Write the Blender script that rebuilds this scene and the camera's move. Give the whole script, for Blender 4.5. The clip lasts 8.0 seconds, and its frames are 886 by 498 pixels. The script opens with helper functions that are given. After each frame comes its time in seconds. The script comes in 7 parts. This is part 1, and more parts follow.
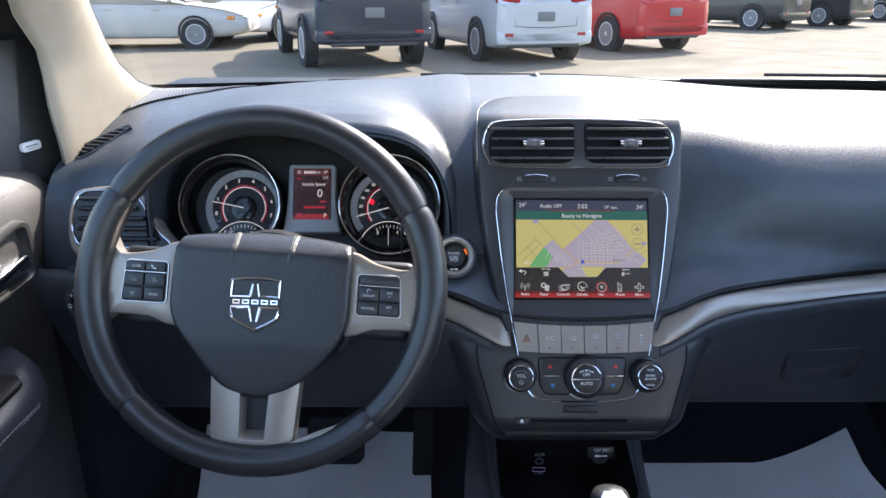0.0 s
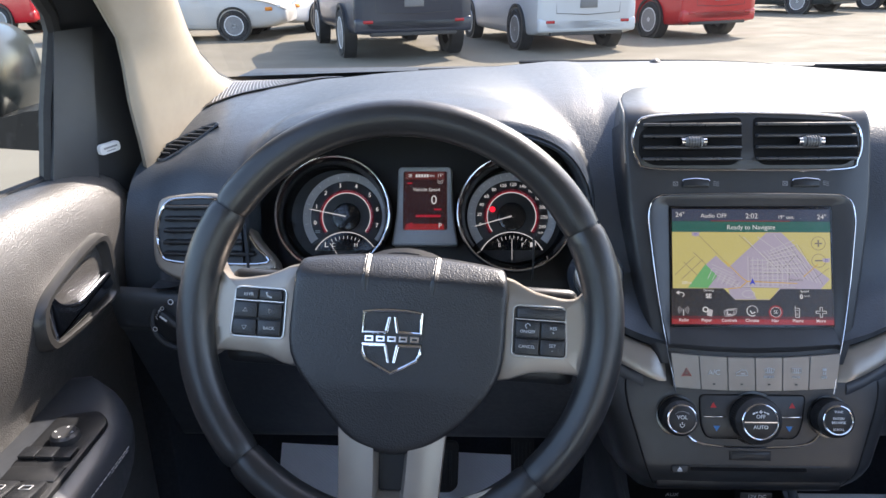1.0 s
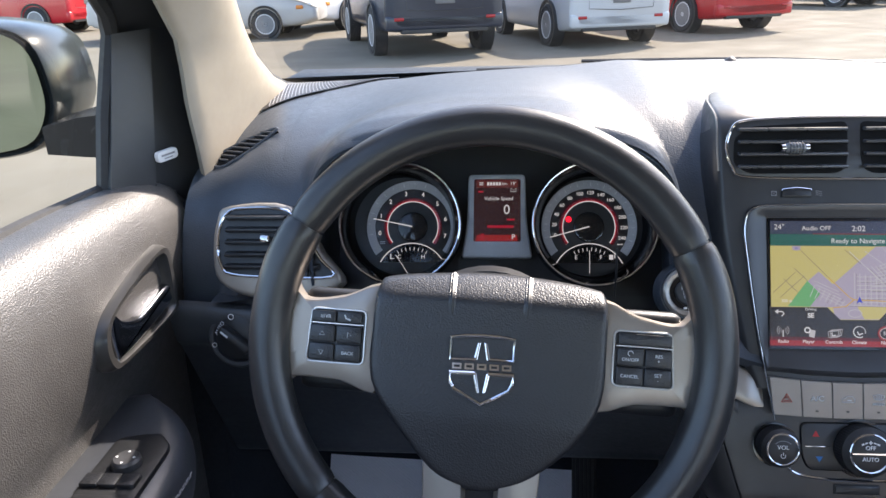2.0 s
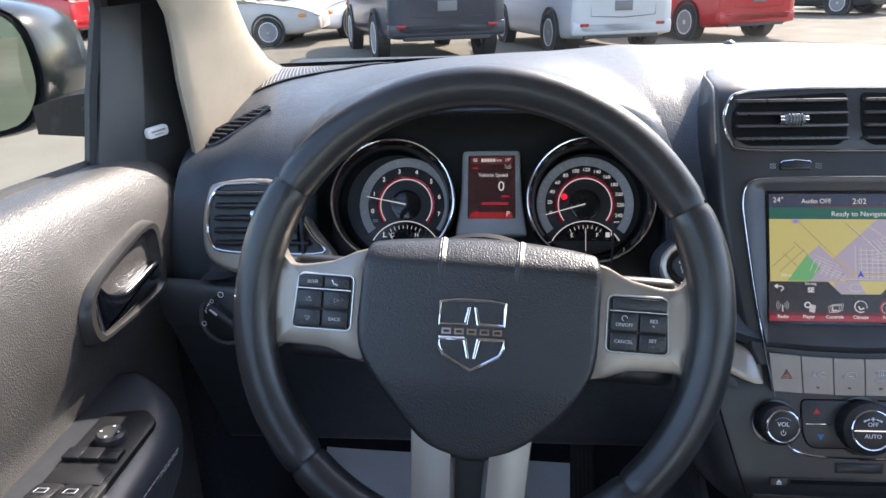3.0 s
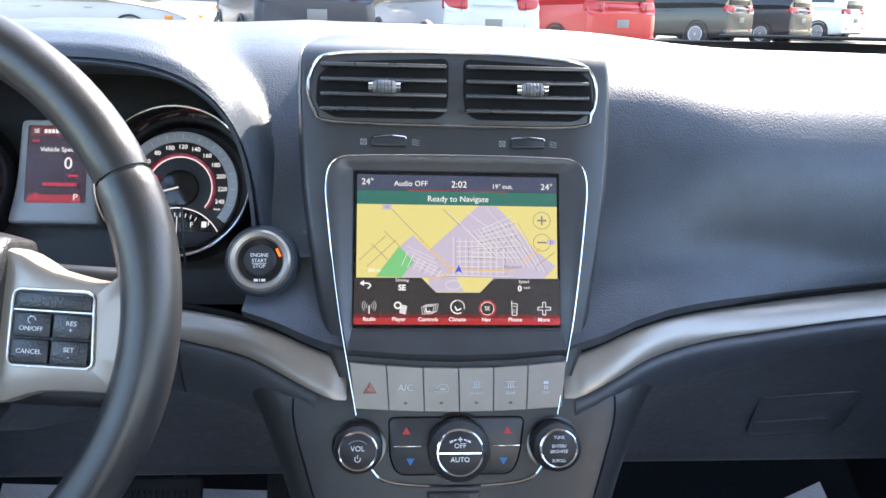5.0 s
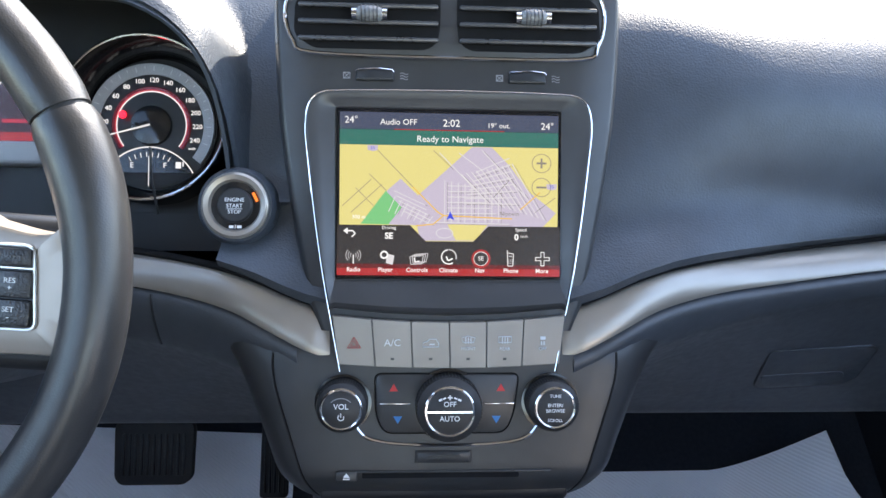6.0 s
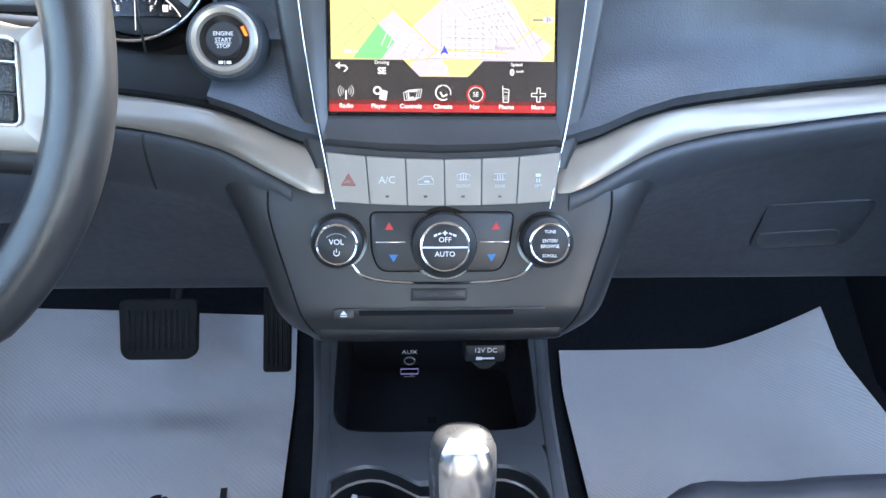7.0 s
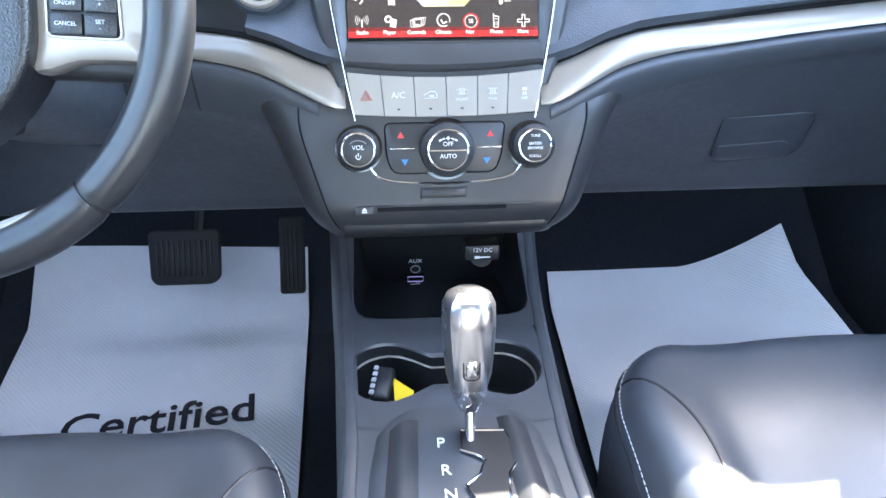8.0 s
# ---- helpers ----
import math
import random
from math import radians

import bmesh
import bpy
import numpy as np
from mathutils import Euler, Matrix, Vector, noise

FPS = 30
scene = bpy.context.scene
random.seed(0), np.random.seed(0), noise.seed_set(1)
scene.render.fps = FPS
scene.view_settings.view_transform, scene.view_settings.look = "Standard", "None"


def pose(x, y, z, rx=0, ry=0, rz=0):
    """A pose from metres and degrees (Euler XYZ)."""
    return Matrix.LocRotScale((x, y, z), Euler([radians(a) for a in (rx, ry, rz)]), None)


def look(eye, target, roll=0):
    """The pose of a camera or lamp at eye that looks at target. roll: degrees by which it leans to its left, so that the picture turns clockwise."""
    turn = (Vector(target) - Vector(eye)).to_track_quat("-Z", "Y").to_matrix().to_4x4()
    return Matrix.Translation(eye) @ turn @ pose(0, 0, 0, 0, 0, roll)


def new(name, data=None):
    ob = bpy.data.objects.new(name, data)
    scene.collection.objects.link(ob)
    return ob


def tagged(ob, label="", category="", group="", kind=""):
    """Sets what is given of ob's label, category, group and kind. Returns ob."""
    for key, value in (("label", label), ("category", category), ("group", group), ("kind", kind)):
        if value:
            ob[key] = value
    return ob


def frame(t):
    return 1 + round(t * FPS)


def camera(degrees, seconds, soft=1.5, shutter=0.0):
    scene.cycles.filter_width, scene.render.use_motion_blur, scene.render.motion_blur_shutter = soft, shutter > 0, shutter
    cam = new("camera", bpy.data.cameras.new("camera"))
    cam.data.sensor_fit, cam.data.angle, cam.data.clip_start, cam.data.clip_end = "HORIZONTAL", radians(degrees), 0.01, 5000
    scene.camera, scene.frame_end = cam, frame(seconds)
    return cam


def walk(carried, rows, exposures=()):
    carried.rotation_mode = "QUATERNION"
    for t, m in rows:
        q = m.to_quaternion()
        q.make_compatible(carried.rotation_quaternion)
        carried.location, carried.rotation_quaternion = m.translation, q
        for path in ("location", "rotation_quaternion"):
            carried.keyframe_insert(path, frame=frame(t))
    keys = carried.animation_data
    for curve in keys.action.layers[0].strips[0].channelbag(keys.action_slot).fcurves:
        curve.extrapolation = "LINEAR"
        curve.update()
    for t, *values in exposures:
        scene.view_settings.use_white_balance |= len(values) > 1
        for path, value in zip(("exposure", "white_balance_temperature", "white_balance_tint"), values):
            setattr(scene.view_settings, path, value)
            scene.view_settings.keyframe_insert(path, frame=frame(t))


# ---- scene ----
cam = camera(62.7, 8.0)
METRES, EYE, TILT, LEAN, TURN = 0.95, 1.35, -20.0, 0.0, 0.0
# seconds, stops, white balance: the phone opens up as the bright lot leaves the picture
EXPOSURES = [(0.0, 2.6, 6650, 14), (1.5, 2.5, 6950, 16), (3.0, 2.5, 6850, 15), (3.5, 2.9, 6900, 14), (4.5, 3.35, 6900, 13), (6.0, 3.35, 6950, 12), (6.5, 3.9, 6880, 11), (7.0, 4.15, 6800, 10), (8.0, 4.6, 6800, 10)]
ROWS = [
    (0.0, 0.0, 0.0, 0.0, -0.0, -0.0, -0.0),
    (0.5, -0.0449, 0.0716, 0.0144, 1.12, -0.34, 0.02),
    (1.0, -0.1269, 0.1383, 0.0319, 2.57, -0.8, 0.01),
    (1.5, -0.1844, 0.1856, 0.0506, 4.23, -1.07, -0.06),
    (3.0, -0.1744, 0.2025, 0.0122, 4.93, -0.33, -0.13),
    (3.5, -0.0958, 0.1957, -0.0384, 2.84, 0.5, -0.08),
    (4.0, 0.0106, 0.2177, -0.0412, -0.51, 0.97, 0.07),
    (4.5, 0.0901, 0.2859, -0.026, -4.0, 1.65, -0.21),
    (6.0, 0.1497, 0.3926, -0.0011, -3.2, -4.15, -0.65),
    (6.5, 0.1516, 0.3931, -0.0271, -2.97, -7.46, -0.53),
    (7.0, 0.156, 0.3873, -0.0698, -3.07, -10.24, -0.3),
    (7.5, 0.1514, 0.3398, -0.0954, -3.48, -12.03, 0.2),
    (8.0, 0.1334, 0.2597, -0.1052, -4.21, -13.12, 0.98),
]
walk(cam, [(t, pose(0, 0, EYE, TILT, LEAN, TURN) @ pose(METRES * x, METRES * y, METRES * z, 90 + pitch, roll, yaw)) for t, x, y, z, yaw, pitch, roll in ROWS], EXPOSURES)

# ---- world and sun ----
SUN_AZ, SUN_EL = 35.0, 42.0        # degrees to the right of ahead, above the horizon
world = bpy.data.worlds.new("sky")
scene.world = world
world.use_nodes = True
wn = world.node_tree
sky = wn.nodes.new("ShaderNodeTexSky")
sky.sky_type, sky.sun_disc = "NISHITA", False
sky.sun_elevation, sky.sun_rotation = radians(SUN_EL), radians(SUN_AZ)
wn.links.new(sky.outputs[0], wn.nodes["Background"].inputs[0])
wn.nodes["Background"].inputs[1].default_value = 0.15
sun = new("sun", bpy.data.lights.new("sun", "SUN"))
sun.data.energy, sun.data.angle, sun.data.color = 2.2, radians(0.5), (1.0, 0.95, 0.87)
sun.matrix_world = look((math.sin(radians(SUN_AZ)) * math.cos(radians(SUN_EL)) * 50, math.cos(radians(SUN_AZ)) * math.cos(radians(SUN_EL)) * 50, math.sin(radians(SUN_EL)) * 50), (0, 0, 0))


# ---- materials ----
def mat(name, color, rough=0.5, metal=0.0, var=0.12, scale=30.0, bump=0.0, bscale=600.0, coat=0.0, spec=0.5, kind="noise", piece=0.0):
    m = bpy.data.materials.new(name)
    m.use_nodes = True
    nt = m.node_tree
    p = nt.nodes["Principled BSDF"]
    p.inputs["Roughness"].default_value = rough
    p.inputs["Metallic"].default_value = metal
    p.inputs["Coat Weight"].default_value = coat
    p.inputs["Coat Roughness"].default_value = 0.08
    p.inputs["Specular IOR Level"].default_value = spec
    tc = nt.nodes.new("ShaderNodeTexCoord")
    n1 = nt.nodes.new("ShaderNodeTexNoise")
    n1.inputs["Scale"].default_value, n1.inputs["Detail"].default_value = scale, 5.0
    nt.links.new(tc.outputs["Object"], n1.inputs["Vector"])
    ramp = nt.nodes.new("ShaderNodeMapRange")
    ramp.inputs["From Min"].default_value, ramp.inputs["From Max"].default_value = 0.3, 0.7
    ramp.inputs["To Min"].default_value, ramp.inputs["To Max"].default_value = 1 - var, 1 + var
    nt.links.new(n1.outputs["Fac"], ramp.inputs["Value"])
    mul = nt.nodes.new("ShaderNodeVectorMath")
    mul.operation = "SCALE"
    mul.inputs[0].default_value = color[:3]
    nt.links.new(ramp.outputs["Result"], mul.inputs["Scale"])
    nt.links.new(mul.outputs[0], p.inputs["Base Color"])
    rr = nt.nodes.new("ShaderNodeMapRange")
    rr.inputs["From Min"].default_value, rr.inputs["From Max"].default_value = 0.3, 0.7
    rr.inputs["To Min"].default_value, rr.inputs["To Max"].default_value = max(0.02, rough * 0.88), min(1, rough * 1.12)
    n2 = nt.nodes.new("ShaderNodeTexNoise")
    n2.inputs["Scale"].default_value, n2.inputs["Detail"].default_value = scale * 4.3, 4.0
    nt.links.new(tc.outputs["Object"], n2.inputs["Vector"])
    nt.links.new(n2.outputs["Fac"], rr.inputs["Value"])
    nt.links.new(rr.outputs["Result"], p.inputs["Roughness"])
    if bump > 0:
        b = nt.nodes.new("ShaderNodeBump")
        b.inputs["Strength"].default_value, b.inputs["Distance"].default_value = bump, 0.0012
        if kind == "cells":
            t = nt.nodes.new("ShaderNodeTexVoronoi")
            t.feature = "SMOOTH_F1"
            t.inputs["Scale"].default_value = bscale
            out = t.outputs["Distance"]
        elif kind == "stripes":
            t = nt.nodes.new("ShaderNodeTexWave")
            t.bands_direction = "DIAGONAL"
            t.inputs["Scale"].default_value, t.inputs["Distortion"].default_value = bscale, 0.6
            out = t.outputs["Fac"]
        else:
            t = nt.nodes.new("ShaderNodeTexNoise")
            t.inputs["Scale"].default_value, t.inputs["Detail"].default_value = bscale, 3.0
            out = t.outputs["Fac"]
        nt.links.new(tc.outputs["Object"], t.inputs["Vector"])
        nt.links.new(out, b.inputs["Height"])
        nt.links.new(b.outputs["Normal"], p.inputs["Normal"])
    return m


def glow(name, color, strength):
    m = bpy.data.materials.new(name)
    m.use_nodes = True
    p = m.node_tree.nodes["Principled BSDF"]
    p.inputs["Base Color"].default_value = (0.01, 0.01, 0.01, 1)
    p.inputs["Roughness"].default_value = 0.25
    p.inputs["Emission Color"].default_value = (*color, 1)
    p.inputs["Emission Strength"].default_value = strength
    return m


def pane(name, tint=(0.9, 0.95, 0.93), rough=0.0, power=4.5):
    m = bpy.data.materials.new(name)
    m.use_nodes = True
    nt = m.node_tree
    nt.nodes.remove(nt.nodes["Principled BSDF"])
    tr = nt.nodes.new("ShaderNodeBsdfTransparent")
    tr.inputs[0].default_value = (*tint, 1)
    gl = nt.nodes.new("ShaderNodeBsdfGlossy")
    gl.inputs["Roughness"].default_value = rough
    fr = nt.nodes.new("ShaderNodeLayerWeight")
    fr.inputs[0].default_value = 0.5
    k = nt.nodes.new("ShaderNodeMath")
    k.operation = "POWER"
    k.inputs[1].default_value = power
    mx = nt.nodes.new("ShaderNodeMixShader")
    nt.links.new(fr.outputs["Facing"], k.inputs[0])
    nt.links.new(k.outputs[0], mx.inputs[0])
    nt.links.new(tr.outputs[0], mx.inputs[1])
    nt.links.new(gl.outputs[0], mx.inputs[2])
    nt.links.new(mx.outputs[0], nt.nodes["Material Output"].inputs[0])
    return m


VINYL = mat("grained dark vinyl", (0.042, 0.052, 0.066), 0.42, spec=0.55, bump=0.25, bscale=650, kind="cells")
VINYL_LOW = mat("grained dark lower plastic", (0.043, 0.049, 0.058), 0.46, spec=0.7, bump=0.14, bscale=800, kind="cells")
DOOR_VINYL = mat("grained charcoal door vinyl", (0.070, 0.066, 0.062), 0.42, spec=0.8, bump=0.5, bscale=850, kind="cells")
LEATHER = mat("black leather", (0.022, 0.0225, 0.024), 0.33, spec=0.6, bump=0.08, bscale=1100, kind="cells")
SEAT_LEATHER = mat("black seat leather", (0.043, 0.048, 0.057), 0.38, spec=1.0)
HUB = mat("soft black airbag cover", (0.015, 0.0162, 0.019), 0.36, spec=0.7, bump=0.3, bscale=800, kind="cells")
STACK = mat("satin charcoal plastic", (0.033, 0.034, 0.036), 0.36, bump=0.08, bscale=900)
CONSOLE = mat("satin console plastic", (0.062, 0.066, 0.073), 0.36, spec=0.9, bump=0.06, bscale=900)
BLACK = mat("black plastic", (0.017, 0.018, 0.02), 0.42)
BLACK_GLOSS = mat("gloss black plastic", (0.01, 0.01, 0.011), 0.12)
FRAME_GREY = mat("satin mid grey frame", (0.16, 0.165, 0.17), 0.38)
BEZEL = mat("satin dark grey bezel", (0.048, 0.049, 0.052), 0.33)
SPOKE = mat("satin grey metal", (0.36, 0.32, 0.28), 0.34, metal=0.5, var=0.05)
SILVER = mat("satin silver paint", (0.34, 0.308, 0.27), 0.32, metal=0.5, var=0.05)
KEY_SILVER = mat("satin silver key", (0.27, 0.247, 0.222), 0.4, metal=0.4, var=0.05)
CHROME = mat("chrome", (0.66, 0.66, 0.68), 0.1, metal=1.0, var=0.04)
KNOB_CHROME = mat("softly polished chrome", (0.52, 0.52, 0.54), 0.2, metal=1.0, var=0.06)
MATTE = mat("matte black plastic", (0.012, 0.012, 0.013), 0.9, spec=0.1)
BRIGHT_RIM = mat("bright satin line", (0.75, 0.73, 0.7), 0.25, metal=0.4, var=0.03)
RUBBER = mat("black rubber", (0.02, 0.02, 0.021), 0.6)
CARPET = mat("black carpet", (0.022, 0.026, 0.032), 0.95, spec=0.2, var=0.15, scale=150, bump=0.6, bscale=1200)
MAT_PAPER = mat("white paper floor cover", (0.89, 0.9, 0.92), 0.6, var=0.04, scale=6, bump=0.5, bscale=75, kind="stripes")
BEIGE = mat("beige pillar trim", (0.34, 0.295, 0.23), 0.55, var=0.05, bump=0.15, bscale=900)
HEADLINER = mat("beige headliner cloth", (0.66, 0.61, 0.53), 0.9, var=0.06, bump=0.2, bscale=900)
KEY_INK = mat("pale key print", (0.62, 0.64, 0.66), 0.5, var=0.03)
WHITE_INK = mat("white print", (0.8, 0.8, 0.8), 0.5, var=0.03)
GREY_INK = mat("grey print", (0.3, 0.3, 0.31), 0.5, var=0.03)
DIM_INK = mat("dull grey print", (0.16, 0.16, 0.165), 0.5, var=0.03)
RED_INK = mat("red print", (0.6, 0.04, 0.04), 0.5, var=0.03)
DARK_INK = mat("dark print", (0.02, 0.02, 0.03), 0.6, var=0.03)
YELLOW = mat("yellow tag", (0.8, 0.55, 0.02), 0.5, var=0.04)
WINDSCREEN = pane("windscreen glass", (0.74, 0.74, 0.71), 0.0, 3.5)
SIDE_GLASS = pane("side window glass", (0.82, 0.85, 0.82))
CAR_GLASS = mat("dark car glass", (0.03, 0.035, 0.04), 0.06, var=0.05)
SLAT = mat("vent slat plastic", (0.045, 0.047, 0.052), 0.3, spec=0.8)
MIRROR = mat("mirror glass", (0.32, 0.4, 0.35), 0.02, metal=1.0, var=0.01)


# ---- mesh helpers ----
def thing(name, label, category, group="", kind="", at=(0, 0, 0)):
    ob = new(name)
    ob.location = at
    ob.empty_display_size = 0.05
    return tagged(ob, label, category, group, kind)


def part(name, bm, material, parent=None, label="", smooth=True):
    bmesh.ops.recalc_face_normals(bm, faces=bm.faces)
    me = bpy.data.meshes.new(name)
    bm.to_mesh(me)
    bm.free()
    me.materials.append(material)
    if smooth:
        me.shade_smooth()
        me.set_sharp_from_angle(angle=radians(38))
    ob = new(name, me)
    if parent is not None:
        ob.parent = parent
        if parent.parent is None:
            ob.matrix_parent_inverse = Matrix.Translation(-parent.location)
    return tagged(ob, label)


def plane(o, tilt):
    """u to the right, v up a face that leans back by tilt degrees, w out of it towards the seats."""
    c, s = math.cos(radians(tilt)), math.sin(radians(tilt))
    return Matrix(((1, 0, 0, o[0]), (0, s, -c, o[1]), (0, c, s, o[2]), (0, 0, 0, 1)))


def loft(rows, closed=False, caps=False):
    """A skin over rows of points, each row with the same count; closed: each row is a ring."""
    bm = bmesh.new()
    vs = [[bm.verts.new(p) for p in row] for row in rows]
    n = len(vs[0])
    for a, b in zip(vs, vs[1:]):
        for i in range(n if closed else n - 1):
            j = (i + 1) % n
            bm.faces.new((a[i], a[j], b[j], b[i]))
    if caps and closed:
        bm.faces.new(vs[0])
        bm.faces.new(vs[-1])
    return bm


def thick(bm, t):
    """Gives a skin a thickness t."""
    bmesh.ops.recalc_face_normals(bm, faces=bm.faces)
    bmesh.ops.solidify(bm, geom=list(bm.faces), thickness=t)
    return bm


def rbox(size, m=Matrix(), r=0.003, seg=2):
    """A box of that size about the middle of m, its edges rounded."""
    bm = bmesh.new()
    bmesh.ops.create_cube(bm, size=1, matrix=m @ Matrix.Diagonal((*size, 1)))
    if r > 0:
        bmesh.ops.bevel(bm, geom=list(bm.edges), offset=min(r, 0.49 * min(size)), segments=seg, affect="EDGES", profile=0.5)
    return bm


def smooth_line(pts, n=6, closed=False):
    """A Catmull-Rom line through pts."""
    P = [Vector(p) for p in pts]
    out = []
    k = len(P)
    for i in range(k if closed else k - 1):
        if closed:
            a, b, c, d = P[i - 1], P[i], P[(i + 1) % k], P[(i + 2) % k]
        else:
            a, b, c, d = P[max(i - 1, 0)], P[i], P[i + 1], P[min(i + 2, k - 1)]
        for j in range(n):
            t = j / n
            out.append(0.5 * ((2 * b) + (c - a) * t + (2 * a - 5 * b + 4 * c - d) * t * t + (3 * b - a - 3 * c + d) * t ** 3))
    if not closed:
        out.append(P[-1])
    return out


def round_poly(pts, r, seg=5):
    """A flat outline with its corners rounded."""
    out = []
    n = len(pts)
    for i in range(n):
        a, b, c = (Vector(pts[j % n]).to_2d() for j in (i - 1, i, i + 1))
        rr = r[i] if isinstance(r, (list, tuple)) else r
        d1, d2 = (a - b), (c - b)
        k = min(rr, 0.48 * d1.length, 0.48 * d2.length)
        p, q = b + d1.normalized() * k, b + d2.normalized() * k
        for j in range(seg + 1):
            t = j / seg
            out.append(tuple((1 - t) ** 2 * p + 2 * t * (1 - t) * b + t * t * q))
    return out


def prism(outline, m, w0, w1, bevel=0.0, seg=2):
    """An outline in u, v raised from depth w0 to w1, its front edge rounded."""
    bm = bmesh.new()
    rings = [(0.0, w0), (0.0, w1)]
    if bevel > 0:
        rings = [(0.0, w0)] + [(bevel * (1 - math.cos(a)), w1 - bevel + bevel * math.sin(a)) for a in [math.pi / 2 * i / seg for i in range(seg + 1)]]
    vs = []
    n = len(outline)
    nrm = []
    area = sum(outline[i][0] * outline[(i + 1) % n][1] - outline[(i + 1) % n][0] * outline[i][1] for i in range(n))
    sg = 1 if area > 0 else -1
    for i in range(n):
        a, b = Vector(outline[i - 1]).to_2d(), Vector(outline[(i + 1) % n]).to_2d()
        d = (b - a).normalized()
        nrm.append(Vector((-d.y, d.x)) * sg)
    for off, w in rings:
        vs.append([bm.verts.new(m @ Vector((outline[i][0] + nrm[i].x * off, outline[i][1] + nrm[i].y * off, w))) for i in range(n)])
    for a, b in zip(vs, vs[1:]):
        for i in range(n):
            bm.faces.new((a[i], a[(i + 1) % n], b[(i + 1) % n], b[i]))
    bm.faces.new(vs[-1])
    bm.faces.new(vs[0])
    return bm


def tube(path, r, closed=False, sides=8, flat=1.0):
    """A round bar along a path; flat squashes it."""
    P = [Vector(p) for p in path]
    n = len(P)
    rows = []
    ref = None
    for i, p in enumerate(P):
        if closed:
            d = (P[(i + 1) % n] - P[i - 1]).normalized()
        else:
            d = (P[min(i + 1, n - 1)] - P[max(i - 1, 0)]).normalized()
        if ref is None:
            ref = d.orthogonal().normalized()
        ref = (ref - d * ref.dot(d)).normalized()
        side = d.cross(ref)
        rr = r[i] if isinstance(r, (list, tuple)) else r
        rows.append([p + ref * math.cos(a) * rr + side * math.sin(a) * rr * flat for a in [2 * math.pi * j / sides for j in range(sides)]])
    if closed:
        rows.append(rows[0])
    bm = loft(rows, closed=True, caps=not closed)
    if closed:
        bmesh.ops.remove_doubles(bm, verts=bm.verts, dist=1e-6)
    return bm


def lathe(profile, m=Matrix(), seg=40, caps=True):
    """A turned body: profile of (radius, height) about w."""
    rows = [[m @ Vector((r * math.cos(a), r * math.sin(a), h)) for a in [2 * math.pi * j / seg for j in range(seg)]] for r, h in profile]
    return loft(rows, closed=True, caps=caps)


def join(*bms):
    out = bmesh.new()
    for b in bms:
        me = bpy.data.meshes.new("x")
        b.to_mesh(me)
        b.free()
        out.from_mesh(me)
        bpy.data.meshes.remove(me)
    return out


def words(text, size, m, depth=0.0003, align="CENTER", squash=1.0, bold=0.0):
    """Raised lettering in the built-in font, its middle at m, as a bmesh."""
    cu = bpy.data.curves.new("words", "FONT")
    cu.body, cu.size, cu.align_x, cu.align_y = text, size, align, "CENTER"
    cu.extrude, cu.resolution_u, cu.offset = depth, 3, bold
    ob = bpy.data.objects.new("words", cu)
    me = bpy.data.meshes.new_from_object(ob)
    bm = bmesh.new()
    bm.from_mesh(me)
    bmesh.ops.transform(bm, matrix=m @ Matrix.Diagonal((squash, 1, 1, 1)), verts=bm.verts)
    bpy.data.objects.remove(ob)
    bpy.data.curves.remove(cu)
    bpy.data.meshes.remove(me)
    return bm


def bars(rects, m, w=0.0004):
    """Flat bars (u, v, width, height) on the face m."""
    bm = bmesh.new()
    for u, v, a, b in rects:
        bmesh.ops.create_cube(bm, size=1, matrix=m @ Matrix.Translation((u, v, w / 2)) @ Matrix.Diagonal((a, b, w, 1)))
    return bm


def step(x):
    x = min(1.0, max(0.0, x))
    return x * x * (3 - 2 * x)


def key(x, pairs):
    """A smooth line through (x, value) pairs."""
    if x <= pairs[0][0]:
        return pairs[0][1]
    for (a, p), (b, q) in zip(pairs, pairs[1:]):
        if x <= b:
            t = (x - a) / (b - a)
            return p + (q - p) * t
    return pairs[-1][1]


def curve(x, pairs):
    """A smooth curve through (x, value) pairs."""
    if x <= pairs[0][0]:
        return pairs[0][1]
    if x >= pairs[-1][0]:
        return pairs[-1][1]
    i = max(k for k in range(len(pairs) - 1) if pairs[k][0] <= x)
    (a, p), (b, q) = pairs[i], pairs[i + 1]

    def slope(k):
        if k in (0, len(pairs) - 1):
            return 0.0
        return (pairs[k + 1][1] - pairs[k - 1][1]) / (pairs[k + 1][0] - pairs[k - 1][0])

    h = b - a
    t = (x - a) / h
    return p * (1 + 2 * t) * (1 - t) ** 2 + slope(i) * h * t * (1 - t) ** 2 + q * t * t * (3 - 2 * t) + slope(i + 1) * h * t * t * (t - 1)


X0 = 0.178                                        # middle of the car
SF = plane((X0, 0.858, 0.979), 24)                # upper face of the centre stack
LP = plane((X0, 0.858, 0.979), 22)                # face of the climate panel
CF = plane((-0.18, 0.972, 1.06), 25)              # face of the gauges
WF = plane((-0.187, 0.691, 1.056), 23.4)          # plane of the steering wheel


def on(m, w=0.0, u=0.0, v=0.0):
    return m @ Matrix.Translation((u, v, w))


# ---- dashboard ----
dash = thing("dashboard", "dark grained vinyl dashboard with a silver band", "dashboard", kind="structure", at=(X0, 1.0, 0.9))


